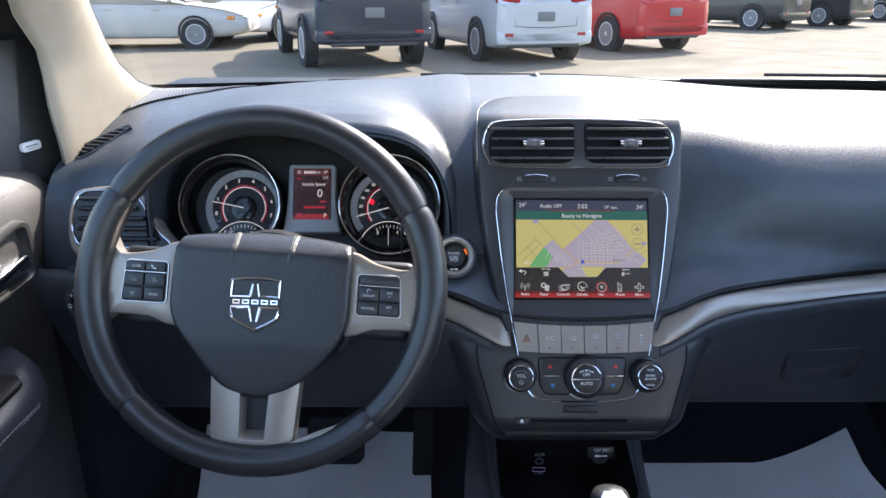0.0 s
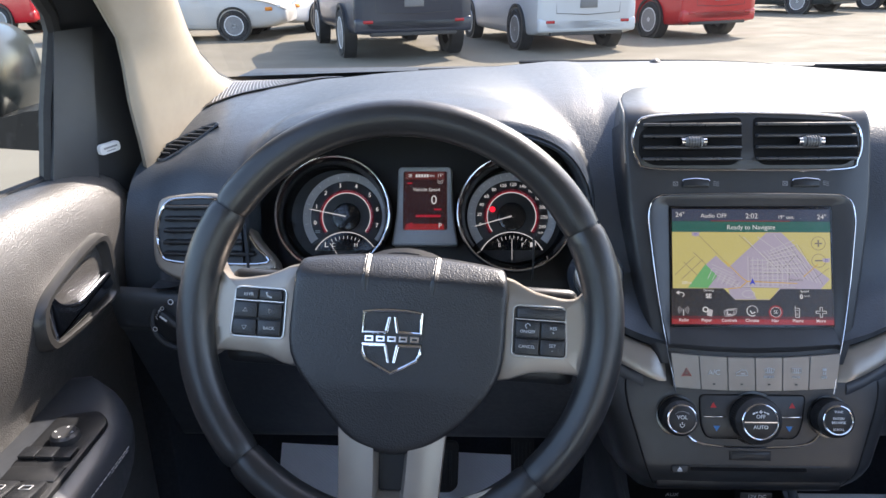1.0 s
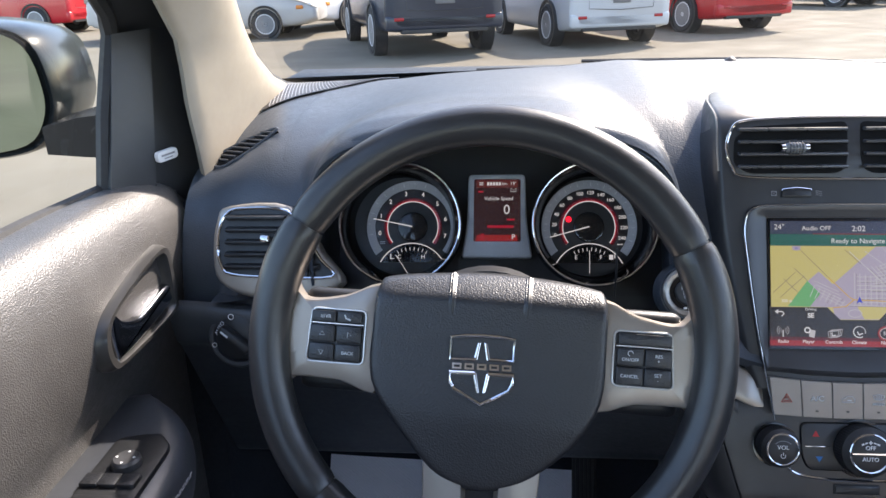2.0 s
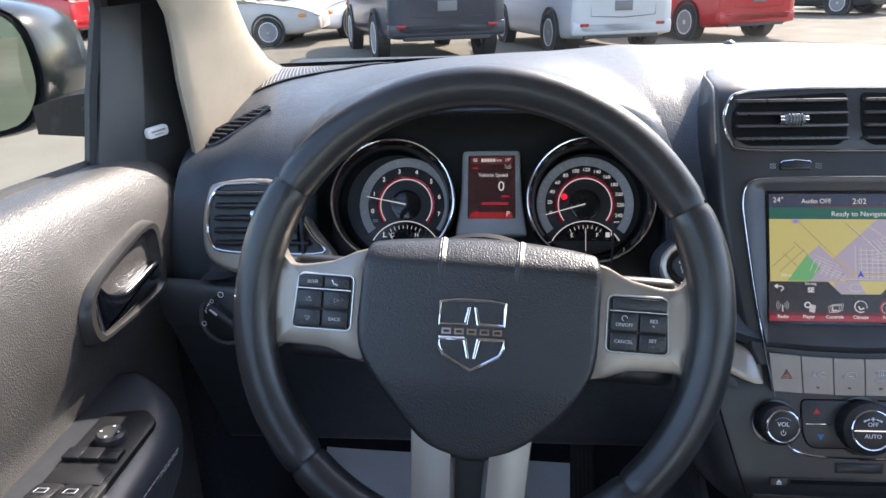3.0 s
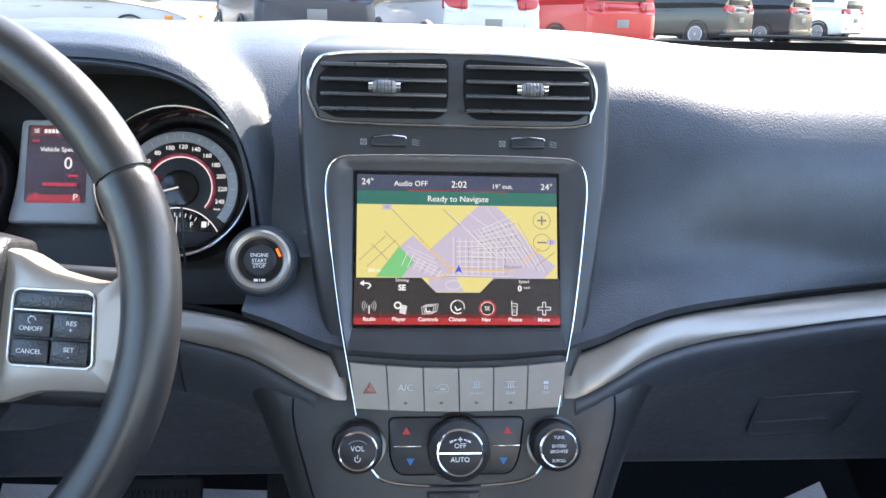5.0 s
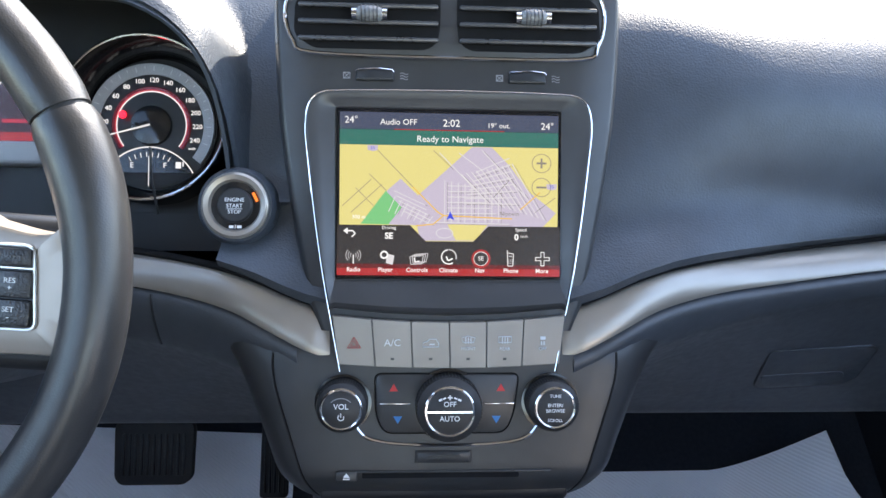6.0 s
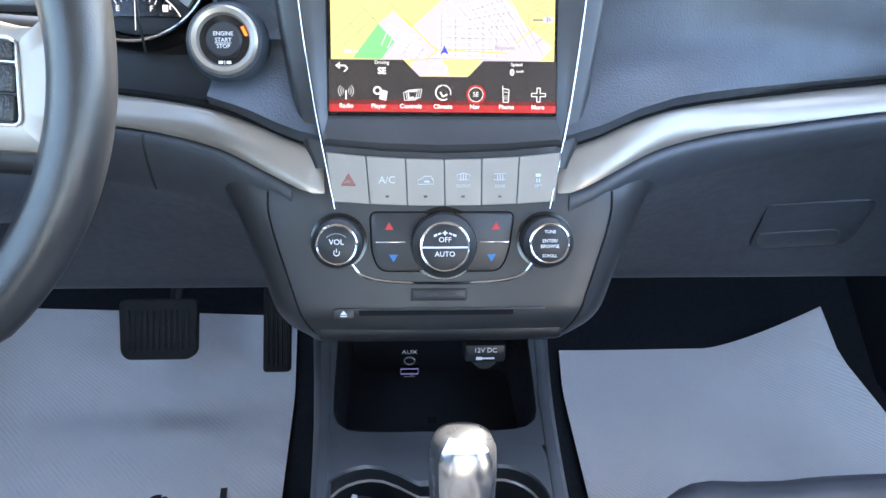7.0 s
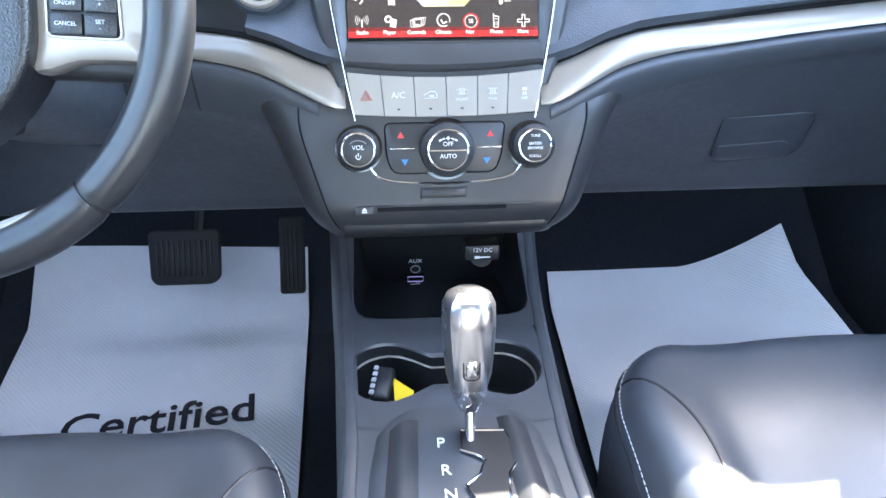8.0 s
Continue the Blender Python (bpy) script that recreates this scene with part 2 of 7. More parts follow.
def band_y(u):
    return curve(abs(u), [(0.0, 0.846), (0.09, 0.849), (0.14, 0.857), (0.18, 0.867), (0.22, 0.881), (0.27, 0.894), (0.32, 0.903), (0.42, 0.914), (0.60, 0.926), (0.75, 0.93)])


def band_top(u):
    return curve(abs(u), [(0.0, 0.9425), (0.09, 0.9435), (0.12, 0.951), (0.15, 0.9625), (0.18, 0.9695), (0.22, 0.9715), (0.27, 0.973), (0.37, 0.979), (0.55, 0.991), (0.75, 1.005)])


def band_front(u):
    return curve(abs(u), [(0.0, 0.826), (0.09, 0.829), (0.13, 0.837), (0.17, 0.852), (0.22, 0.867), (0.27, 0.876), (0.37, 0.886), (0.55, 0.896), (0.75, 0.9)])


def band_low(u):
    return curve(abs(u), [(0.0, 0.907), (0.09, 0.914), (0.11, 0.919), (0.13, 0.928), (0.17, 0.943), (0.22, 0.9505), (0.27, 0.9545), (0.37, 0.964), (0.55, 0.978), (0.75, 0.992)])


def ws_base(x):
    u = x - X0
    return 1.405 - (0.09 if u > 0 else 0.08) * (abs(u) / 0.69) ** 2


def dash_profile(x):
    u = x - X0
    wb = ws_base(x)
    side = step((abs(u) - 0.60) / 0.16)
    top = 1.193 - 0.022 * step((u - 0.02) / 0.42) - 0.010 * side
    s = step((abs(u) - 0.12) / 0.15) if u > 0 else 0.0
    v = step((0.080 - x) / 0.050)                  # valley beside the gauge hood
    y0, z0 = band_y(u) + 0.012, band_top(u) + 0.004
    lip = [(y0 - 0.012, z0 + 0.008), (y0 + 0.004, z0)]
    near = [(wb + 0.03, top - 0.02), (wb - 0.02, top - 0.004), (1.25, 1.191), (1.15, 1.186), (1.08, 1.179), (1.03, 1.168), (0.992, 1.148), (0.966, 1.118), (0.94, 1.078), (0.915, 1.036), (0.892, 0.995)] + lip
    vale = [(wb + 0.03, top - 0.02), (wb - 0.02, top - 0.004), (1.27, 1.191), (1.19, 1.189), (1.12, 1.184), (1.07, 1.174), (1.03, 1.158), (0.988, 1.124), (0.948, 1.073), (0.918, 1.03), (0.895, 0.996)] + lip
    far = [(wb + 0.03, top - 0.02), (wb - 0.02, top - 0.004), (1.20, top + 0.003), (1.12, top + 0.003), (1.06, top - 0.003), (1.01, top - 0.016), (0.97, top - 0.036), (0.945, top - 0.058), (0.928, top - 0.082), (0.919, top - 0.12), (0.915, top - 0.16)] + lip
    out = []
    for a, b, c in zip(near, far, vale):
        y, z = a[0] * (1 - s) + b[0] * s, a[1] * (1 - s) + b[1] * s
        out.append((x, y * (1 - v) + c[0] * v, z * (1 - v) + c[1] * v))
    return smooth_line(out, 3)


def left_profile(x):
    wb = ws_base(x)
    k = step((-0.445 - x) / 0.085)                 # the shoulder rounds off towards the door
    pts = [(wb + 0.03, 1.155), (wb - 0.02, 1.169), (1.25, 1.171), (1.16, 1.168), (1.09, 1.161), (1.042, 1.150), (1.0, 1.134), (0.967, 1.110), (0.942, 1.075), (0.924, 1.03), (0.914, 0.985), (0.910, 0.945)]
    return smooth_line([(x, y + 0.018 * k * step((1.1 - y) / 0.1), z - 0.034 * k * max(0.0, 1 - abs(y - 1.05) / 0.16)) for y, z in pts], 3)


part("left_pad", thick(loft([left_profile(-0.545 + 0.0222 * i) for i in range(8)]), -0.004), VINYL, dash)
rows = [dash_profile(x) for x in [0.002, 0.02, 0.03, 0.036, 0.041, 0.046, 0.051, 0.056, 0.062, 0.07, 0.085] + [0.11 + 0.03 * i for i in range(5)] + [0.27 + 0.03 * i for i in range(22)]]
part("upper_pad", thick(loft(rows), -0.004), VINYL, dash)

HX, HZ = -0.187, 0.985


def arch(y, a, b, n=36):
    out = []
    for i in range(n + 1):
        t = math.pi * i / n
        c, s_ = math.cos(t), math.sin(t)
        out.append((HX - a * math.copysign(abs(c) ** (0.36 if c > 0 else 0.5), c), y, HZ + b * abs(s_) ** 0.45))
    return out


def height(profile, y):
    """Height of a dash profile at depth y."""
    ps = sorted((p[1], p[2]) for p in profile)
    return float(np.interp(y, [p[0] for p in ps], [p[1] for p in ps])) + 0.0038


LEFT_EDGE, RIGHT_EDGE = left_profile(-0.40), dash_profile(0.002)


def pad_height(x, y):
    if x <= -0.40:
        return height(left_profile(x), y)
    if x >= 0.002:
        return height(dash_profile(x), y)
    k = (x + 0.40) / 0.402
    return height(LEFT_EDGE, y) * (1 - k) + height(RIGHT_EDGE, y) * k


def hood_height(x, y):
    b = key(y, [(0.898, 0.193), (0.905, 0.202), (0.93, 0.210), (0.97, 0.214), (1.03, 0.213), (1.08, 0.208), (1.16, 0.196), (1.26, 0.18), (1.4, 0.15)])
    soft = step((y - 0.91) / 0.16)
    p, q = 4.5 - 2.0 * soft, 0.28 + 0.3 * soft
    if x < HX:
        a = key(y, [(0.898, 0.200), (0.94, 0.212), (1.02, 0.235), (1.2, 0.25)])
    else:
        a = key(y, [(0.898, 0.200), (0.95, 0.205), (1.02, 0.205), (1.2, 0.21)])
    d = min(0.99999, abs(x - HX) / a)
    return HZ + b * (1 - d ** p) ** q


def dash_top(x, y):
    """Dash top and gauge hood, run together by a soft fillet; and how much the hood bears on it."""
    a, b = pad_height(x, y), hood_height(x, y)
    k = 0.06
    h = max(k - abs(a - b), 0.0) / k
    return max(a, b) + h * h * k / 4, step((b - a + 0.075) / 0.03)


rows = []
for i in range(141):
    x = -0.50 + 0.60 * i / 140
    wb = ws_base(x) + 0.025
    row = []
    for j in range(57):
        y = 0.898 + (wb - 0.898) * (j / 56) ** 1.5
        z, w_ = dash_top(x, y)
        w_ = max(w_, step((x + 0.455) / 0.03) * step((0.09 - x) / 0.05))
        e = step((x + 0.485) / 0.03) * step((0.095 - x) / 0.075)
        row.append((x, y, z - 0.003 + 0.0042 * w_ * e))
    rows.append(row)
part("gauge_hood", loft(rows), VINYL, dash)
part("hood_lip", thick(loft([arch(0.95, 0.2, 0.205), arch(0.93, 0.2, 0.205), arch(0.905, 0.197, 0.198), arch(0.897, 0.196, 0.191)]), 0.003), VINYL, dash)
part("hood_lining", loft([arch(0.898, 0.197, 0.192), arch(0.95, 0.194, 0.178), arch(1.08, 0.19, 0.16)]), VINYL, dash)

rows = []
for i in range(105):
    u = -0.30 + i * 0.01
    yt, zt, yl, zl = band_y(u), band_top(u), band_front(u), band_low(u)
    e = 0.5 + 0.5 * step((u + 0.30) / 0.03)
    out = Vector((0, -(zt - zl), yt - yl)).normalized()          # faces up and towards the seats
    a, b = Vector((X0 + u, yt, zt)), Vector((X0 + u, yl, zl))
    mid = (a + b) / 2
    a, b = mid + (a - mid) * e, mid + (b - mid) * e
    if abs(u) < 0.095:
        out = out * 0.0
        a, b = a + Vector((0, 0.004, 0)), b + Vector((0, 0.004, 0))
    rows.append(smooth_line([a + Vector((0, 0.014, -0.006)), a + Vector((0, 0.003, -0.0005)), a.lerp(b, 0.08) + out * 0.0008, a.lerp(b, 0.3) + out * 0.0022, a.lerp(b, 0.55) + out * 0.003, a.lerp(b, 0.82) + out * 0.0022, a.lerp(b, 0.95) + out * 0.0008, b + Vector((0, 0.0015, -0.001)), b + Vector((0, 0.014, -0.003))], 2))
part("silver_band", loft(rows), SILVER, dash, "satin silver painted band")
part("band_groove", tube([(X0 + u / 100, band_y(u / 100) + 0.005, band_top(u / 100) + 0.0015) for u in range(-29, 75)], 0.003, sides=6), MATTE, dash)


def apron(x, pad, foot):
    """The padded strip under the band, then the panel that falls away to its foot."""
    u = x - X0
    yl, zl = band_front(u) + 0.003, band_low(u)
    fy, fz = foot
    pts = [(yl + 0.006, zl), (yl - 0.003, zl - 0.004), (yl - 0.006, zl - 0.3 * pad), (yl - 0.004, zl - 0.65 * pad), (yl + 0.001, zl - pad), (yl + 0.010, zl - pad - 0.012)]
    a, b = Vector((yl + 0.010, zl - pad - 0.012)), Vector((fy, fz + 0.012))
    pts += [tuple(a.lerp(b, t)) for t in (0.25, 0.5, 0.75, 0.93)] + [(fy + 0.008, fz + 0.001), (fy + 0.04, fz - 0.002), (1.16, fz)]
    return smooth_line([(x, y, z) for y, z in pts], 3)


part("lower_panel", thick(loft([apron(X0 + 0.10 + 0.02 * i, 0.028 + 0.010 * step((0.26 - 0.02 * i) / 0.2), (1.026, 0.706)) for i in range(33)]), -0.004), VINYL_LOW, dash)
part("knee_panel", thick(loft([apron(-0.55 + 0.0255 * i, 0.050, (1.02, 0.70)) for i in range(25)]), -0.004), VINYL_LOW, dash)
seam = [p for p in apron(-0.055, 0.050, (1.02, 0.70))][3:14]
part("panel_seam", tube([(p.x, p.y - 0.0002, p.z) for p in seam], 0.0011, sides=6), BLACK, dash)
part("panel_seam", tube([(-0.055, 0.909, 1.0), (-0.055, 0.906, 1.03), (-0.055, 0.912, 1.055)], 0.0011, sides=6), BLACK, dash)

def pad_z(x, y):
    return dash_top(x, y)[0] - 0.001


# slot along the foot of the windscreen, sensor, speaker grille, side defroster
for dy, hw, r in ((-0.028, 0.53, 0.0013), (-0.040, 0.50, 0.001)):
    us = [-0.40 + (0.40 + hw) * i / 24 for i in range(25)]
    part("defroster_slot", tube([(X0 + u, ws_base(X0 + u) + dy, pad_z(X0 + u, ws_base(X0 + u) + dy) + 0.0012) for u in us], r, sides=6), BLACK, dash)
part("sun_sensor", lathe([(0.011, 0.0), (0.0075, 0.004), (0.002, 0.007)], pose(0.166, 1.338, pad_z(0.166, 1.338)), 20), BLACK, dash)

gx = [-0.515 + 0.175 * i / 10 for i in range(11)]
g_back = [ws_base(x) - 0.014 for x in gx]
g_front = [1.13 + 0.235 * (i / 10) ** 1.3 for i in range(11)]
gr = part("speaker_grille", loft([[(x, b + (f - b) * j / 5, pad_z(x, b + (f - b) * j / 5) + 0.0045) for j in range(6)] for x, b, f in zip(gx, g_back, g_front)]), BLACK, dash, "black speaker grille with fine pale ribs")
for i in range(44):
    p = -0.02 + 1.0 * i / 43
    pts = []
    for j in range(5):
        t = p + 0.16 * j / 4
        if not 0.0 <= t <= 1.0:
            continue
        x = gx[0] + 0.175 * t
        b, f = key(t * 10, list(enumerate(g_back))), key(t * 10, list(enumerate(g_front)))
        y = b + (f - b) * j / 4
        pts.append((x, y, pad_z(x, y) + 0.0052))
    if len(pts) > 1:
        part("rib", tube(pts, 0.0007, sides=4), GREY_INK, gr)
dv, dn = Vector((0.0647, 0.0145, 0.034)).normalized(), Vector((-0.30, -0.45, 0.84))
dn = (dn - dn.dot(dv) * dv).normalized()
du = dv.cross(dn)
DV = Matrix.Translation((-0.488, 1.036, pad_z(-0.488, 1.036) + 0.005)) @ Matrix((du, dv, dn)).transposed().to_4x4()
horn = [(-0.010, -0.042), (0.004, -0.043), (0.013, -0.034), (0.0145, -0.015), (0.012, 0.012), (0.004, 0.040), (0.0005, 0.043), (-0.004, 0.034), (-0.011, 0.006), (-0.0145, -0.022), (-0.0145, -0.036)]
horn = [tuple(p.to_2d()) for p in smooth_line([(a, b, 0) for a, b in horn], 4, True)]
vent = part("side_defroster", prism(horn, DV, -0.01, 0.0012, 0.0003), MATTE, dash)
part("rim", tube([DV @ Vector((a * 1.04, b * 1.02, 0.0012)) for a, b in horn], 0.002, True, 8), VINYL, vent)
for i in range(8):
    q = -0.033 + 0.0092 * i
    ln = 0.020 + 0.012 * math.sin(math.pi * (i + 0.5) / 8)
    part("slat", rbox((ln, 0.0022, 0.0028), DV @ pose(0.001 - 0.00035 * i, q, 0.0022, 0, 0, 42), 0.0006), VINYL_LOW, vent)

# ---- left air vent ----
VF = plane((-0.45, 0.918, 1.06), 25)
lv = thing("side_air_vent", "black slatted air vent in a silver rimmed surround", "air vent", "air vents", at=(-0.43, 0.93, 1.05))
shape = [(-0.039, -0.009), (-0.037, 0.016), (-0.029, 0.031), (-0.012, 0.036), (0.038, 0.033), (0.062, 0.002), (0.077, -0.021), (0.090, -0.039), (0.027, -0.040), (-0.022, -0.037), (-0.034, -0.028)]
vline = [tuple(p.to_2d()) for p in smooth_line([(a, b, 0) for a, b in shape], 4, True)]
part("surround", prism([tuple(p.to_2d()) for p in smooth_line([(a, b, 0) for a, b in [(-0.046, -0.012), (-0.043, 0.022), (-0.03, 0.039), (0.04, 0.039), (0.075, -0.01), (0.1, -0.045), (0.06, -0.06), (0.0, -0.062), (-0.038, -0.045)]], 4, True)], VF, -0.03, 0.0, 0.005, 3), SILVER, lv)
part("well", prism(vline, VF, -0.025, 0.0015), BLACK, lv)
part("rim", tube([VF @ Vector((a, b, 0.002)) for a, b in vline], 0.0018, True), CHROME, lv)
for i in range(5):
    v = -0.028 + 0.0135 * i
    u1 = 0.078 - (v + 0.03) * 0.72
    part("slat", rbox((u1 + 0.03, 0.005, 0.012), on(VF, 0.003, (u1 - 0.03) / 2, v) @ pose(0, 0, 0, 22), 0.002), BLACK, lv)
part("tab", rbox((0.012, 0.009, 0.012), on(VF, 0.010, 0.018, 0.001), 0.003), CHROME, lv)

lk = thing("light_switch", "round black headlamp switch with white marks", "switch", at=(-0.475, 0.9, 0.95))
LF = plane((-0.472, 0.897, 0.952), 14)
part("collar", lathe([(0.036, -0.02), (0.036, 0.0), (0.033, 0.004), (0.029, 0.004), (0.027, 0.0)], LF), VINYL_LOW, lk)
part("dial", lathe([(0.026, -0.01), (0.0255, 0.006), (0.022, 0.008)], LF), BLACK, lk)
part("grip", rbox((0.042, 0.012, 0.016), on(LF, 0.014) @ pose(0, 0, 0, 0, 0, -38), 0.004), BLACK, lk)
part("pointer", bars([(-0.012, 0.0, 0.010, 0.002)], on(LF, 0.0222) @ pose(0, 0, 0, 0, 0, -38)), WHITE_INK, lk)
part("lettering", words("AUTO", 0.0062, on(LF, 0.0086, -0.0195, 0.0115) @ pose(0, 0, 0, 0, 0, 58)), WHITE_INK, lk)
part("mark", tube([LF @ Vector((-0.006 + 0.003 * math.cos(a), 0.0245 + 0.003 * math.sin(a), 0.0086)) for a in [math.pi * i / 6 for i in range(12)]], 0.0005, True, 5), WHITE_INK, lk)
part("mark", tube([LF @ Vector((-0.026 + 0.0025 * math.cos(a), -0.008 + 0.0025 * math.sin(a), 0.0086)) for a in [math.pi * i / 6 for i in range(12)]], 0.0005, True, 5), WHITE_INK, lk)

# ---- centre stack ----
stack = thing("centre_stack", "charcoal centre stack with vents, touch screen and climate knobs", "centre stack", at=(X0, 0.85, 0.9))


def stack_half(v):
    """Half width of the stack's face at height v."""
    return curve(v, [(-0.05, 0.099), (-0.03, 0.1065), (0.017, 0.116), (0.074, 0.125), (0.121, 0.131), (0.16, 0.1335), (0.20, 0.135), (0.24, 0.134)])


# the face rises with the screen and vents, then rolls over into a flat cap on the dash top
path = [(SF @ Vector((0, v, 0)), stack_half(v), (SF.to_3x3() @ Vector((0, 0, 1)))) for v in (-0.05, -0.03, -0.005, 0.02, 0.05, 0.08, 0.11, 0.14, 0.17, 0.19, 0.208)]
for a, y, z, h in ((20, 0.9462, 1.1755, 0.1348), (35, 0.9518, 1.1822, 0.1346), (50, 0.9605, 1.1868, 0.1342), (68, 0.9730, 1.1893, 0.1335), (84, 0.990, 1.1905, 0.132), (90, 1.02, 1.1912, 0.128), (90, 1.055, 1.1918, 0.119), (90, 1.08, 1.1922, 0.106), (90, 1.095, 1.1924, 0.088), (90, 1.105, 1.1924, 0.06), (90, 1.109, 1.1924, 0.02)):
    n_ = Vector((0, -math.cos(radians(a)), math.sin(radians(a))))
    path.append((Vector((X0, y, z)), h, n_))
rows, bead = [], []
for p, h, n_ in path:
    row = []
    for sx in (-1, 1):
        side = [(h + 0.003, -0.05), (h + 0.002, -0.014), (h, -0.006), (h - 0.0022, -0.0018), (h - 0.0055, 0.0)]
        row += [p + Vector((sx * a, 0, 0)) + n_ * w for a, w in (side if sx < 0 else reversed(side))]
        if sx < 0:
            row += [p + Vector((t * (h - 0.0055), 0, 0)) for t in (-0.75, -0.5, -0.25, 0, 0.25, 0.5, 0.75)]
    rows.append(row)
    bead.append(p + Vector((-h + 0.0014, 0, 0)) - n_ * 0.0022)
part("stack_face", loft(rows), STACK, stack)
# silver tube in place of the highlight on the rounded left edge
part("edge_highlight", tube(bead[8:], 0.0011, sides=6), KEY_SILVER, stack, "silver line standing for the highlight on the stack's edge")
part("cap_bead", tube([p + Vector((h - 0.0014, 0, 0)) - n_ * 0.0022 for p, h, n_ in path[14:]][::-1], 0.0007, sides=6), BEZEL, stack)

# upper vents
vo = [(-0.126, 0.188), (-0.121, 0.207), (-0.108, 0.2155), (-0.06, 0.2185), (-0.002, 0.219), (0.056, 0.2175), (0.100, 0.213), (0.114, 0.203), (0.117, 0.186), (0.112, 0.168), (0.098, 0.158), (-0.002, 0.157), (-0.104, 0.159), (-0.120, 0.168)]
vo = [(a * 1.015 + 0.002, (b - 0.157) * 1.03 + 0.1605) for a, b in vo]
vol = [tuple(p.to_2d()) for p in smooth_line([(a, b, 0) for a, b in vo], 4, True)]
part("vent_panel", prism(vol, SF, -0.01, 0.0025, 0.002), STACK, stack)
part("vent_rim", tube([SF @ Vector((a, b, 0.003)) for a, b in vol], 0.0015, True), CHROME, stack, "chrome vent rim")
for side in (-1, 1):
    hole = [(0.006, 0.214), (0.094, 0.2095), (0.110, 0.198), (0.111, 0.172), (0.097, 0.1625), (0.016, 0.1625), (0.008, 0.168), (0.006, 0.18)]
    hole = round_poly([(side * a * 1.065 - 0.001, (b - 0.157) * 1.03 + 0.1605) for a, b in hole], 0.006, 3)
    v_ = part("air_vent", prism(hole, SF, -0.02, 0.0032), MATTE, stack)
    for i in range(4):
        part("slat", rbox((0.106, 0.0036, 0.013), on(SF, 0.004, side * 0.0612 - 0.001, 0.1735 + 0.0126 * i) @ pose(0, 0, 0, 14), 0.0015), SLAT, v_)
    tm = on(SF, 0.0105, side * 0.0625 + 0.001, 0.1908) @ pose(0, 0, 0, 0, 90, 0)
    tb = part("tab", lathe([(0.0022, -0.0135), (0.0034, -0.0132), (0.0040, -0.0125), (0.0042, -0.0095), (0.0052, -0.0085), (0.0062, -0.004), (0.0064, 0.0), (0.0062, 0.004), (0.0052, 0.0085), (0.0042, 0.0095), (0.0040, 0.0125), (0.0034, 0.0132), (0.0022, 0.0135)], tm, 24), FRAME_GREY, v_, "small grey barrel tab with bright ends")
    for i in range(5):
        part("rib", lathe([(0.0058, -0.0005), (0.00675, -0.0003), (0.00675, 0.0003), (0.0058, 0.0005)], tm @ pose(0, 0, -0.006 + 0.003 * i), 20), BEZEL, tb)
    for sx in (-1, 1):
        part("tab_end", lathe([(0.0022, -0.0024), (0.0042, -0.0018), (0.0044, 0.0018), (0.0022, 0.0024)], tm @ pose(0, 0, sx * 0.0115), 20), CHROME, tb)
    # thumb wheel under each vent
    tw = part("thumb_wheel", prism(round_poly([(-0.015, -0.004), (0.015, -0.004), (0.0135, 0.0035), (0, 0.0048), (-0.0135, 0.0035)], 0.002), on(SF, 0, side * 0.059 + 0.0015, 0.1463), -0.002, 0.0035, 0.0015), BLACK, stack)
    part("bead", tube([on(SF, 0.0036, side * 0.059 + 0.0015, 0.1463) @ Vector((a, b, 0)) for a, b in [(-0.0145, 0.0025), (-0.0135, 0.004), (0, 0.0055), (0.0135, 0.004), (0.0145, 0.0025)]], 0.0006, sides=5), CHROME, tw)
    ic = on(SF, 0.0006, side * 0.059 + 0.0015, 0.1463)
    part("closed_mark", join(bars([(-0.0215, 0.0022, 0.005, 0.0005), (-0.0215, -0.0022, 0.005, 0.0005), (-0.0239, 0, 0.0005, 0.0048), (-0.0191, 0, 0.0005, 0.0048)], ic), bars([(0, 0, 0.0058, 0.0004)], ic @ pose(-0.0215, 0, 0, 0, 0, 45)), bars([(0, 0, 0.0058, 0.0004)], ic @ pose(-0.0215, 0, 0, 0, 0, -45))), GREY_INK, stack)
    part("open_mark", join(*[tube([ic @ Vector((0.0195 + 0.006 * k / 8, -0.002 + 0.002 * r + 0.0006 * math.sin(k / 8 * 6.28), 0)) for k in range(9)], 0.0003, sides=4) for r in range(3)]), GREY_INK, stack)

# screen surround: a frame that slopes in to the display, with a rolled lower lip
rise = [(-0.0911, -0.0345), (-0.0965, -0.004), (-0.1025, 0.038), (-0.1077, 0.083), (-0.1098, 0.108), (-0.107, 0.124), (-0.0985, 0.1318), (-0.084, 0.1336), (-0.045, 0.1345), (0.0, 0.1348)]
loop = rise + [(-a + 0.001, b) for a, b in reversed(rise[:-1])]
foot = [(0.0885, -0.0325), (0.046, -0.0365), (0.0, -0.0382), (-0.046, -0.0365), (-0.0875, -0.0325)]
outer = [p.to_2d() for p in smooth_line([(a, b, 0) for a, b in loop], 4)] + [Vector(p) for p in foot]


def frame_ring(k, w, low):
    """The outline drawn in towards the display by k; low: how far its foot sinks."""
    out = []
    for p in outer:
        t = Vector((max(-0.0868, min(0.0868, p.x)), max(-0.0105, min(0.1215, p.y))))
        q = p.lerp(t, k)
        out.append(SF @ Vector((q.x, q.y, w - low * step((-0.006 - q.y) / 0.02))))
    return out


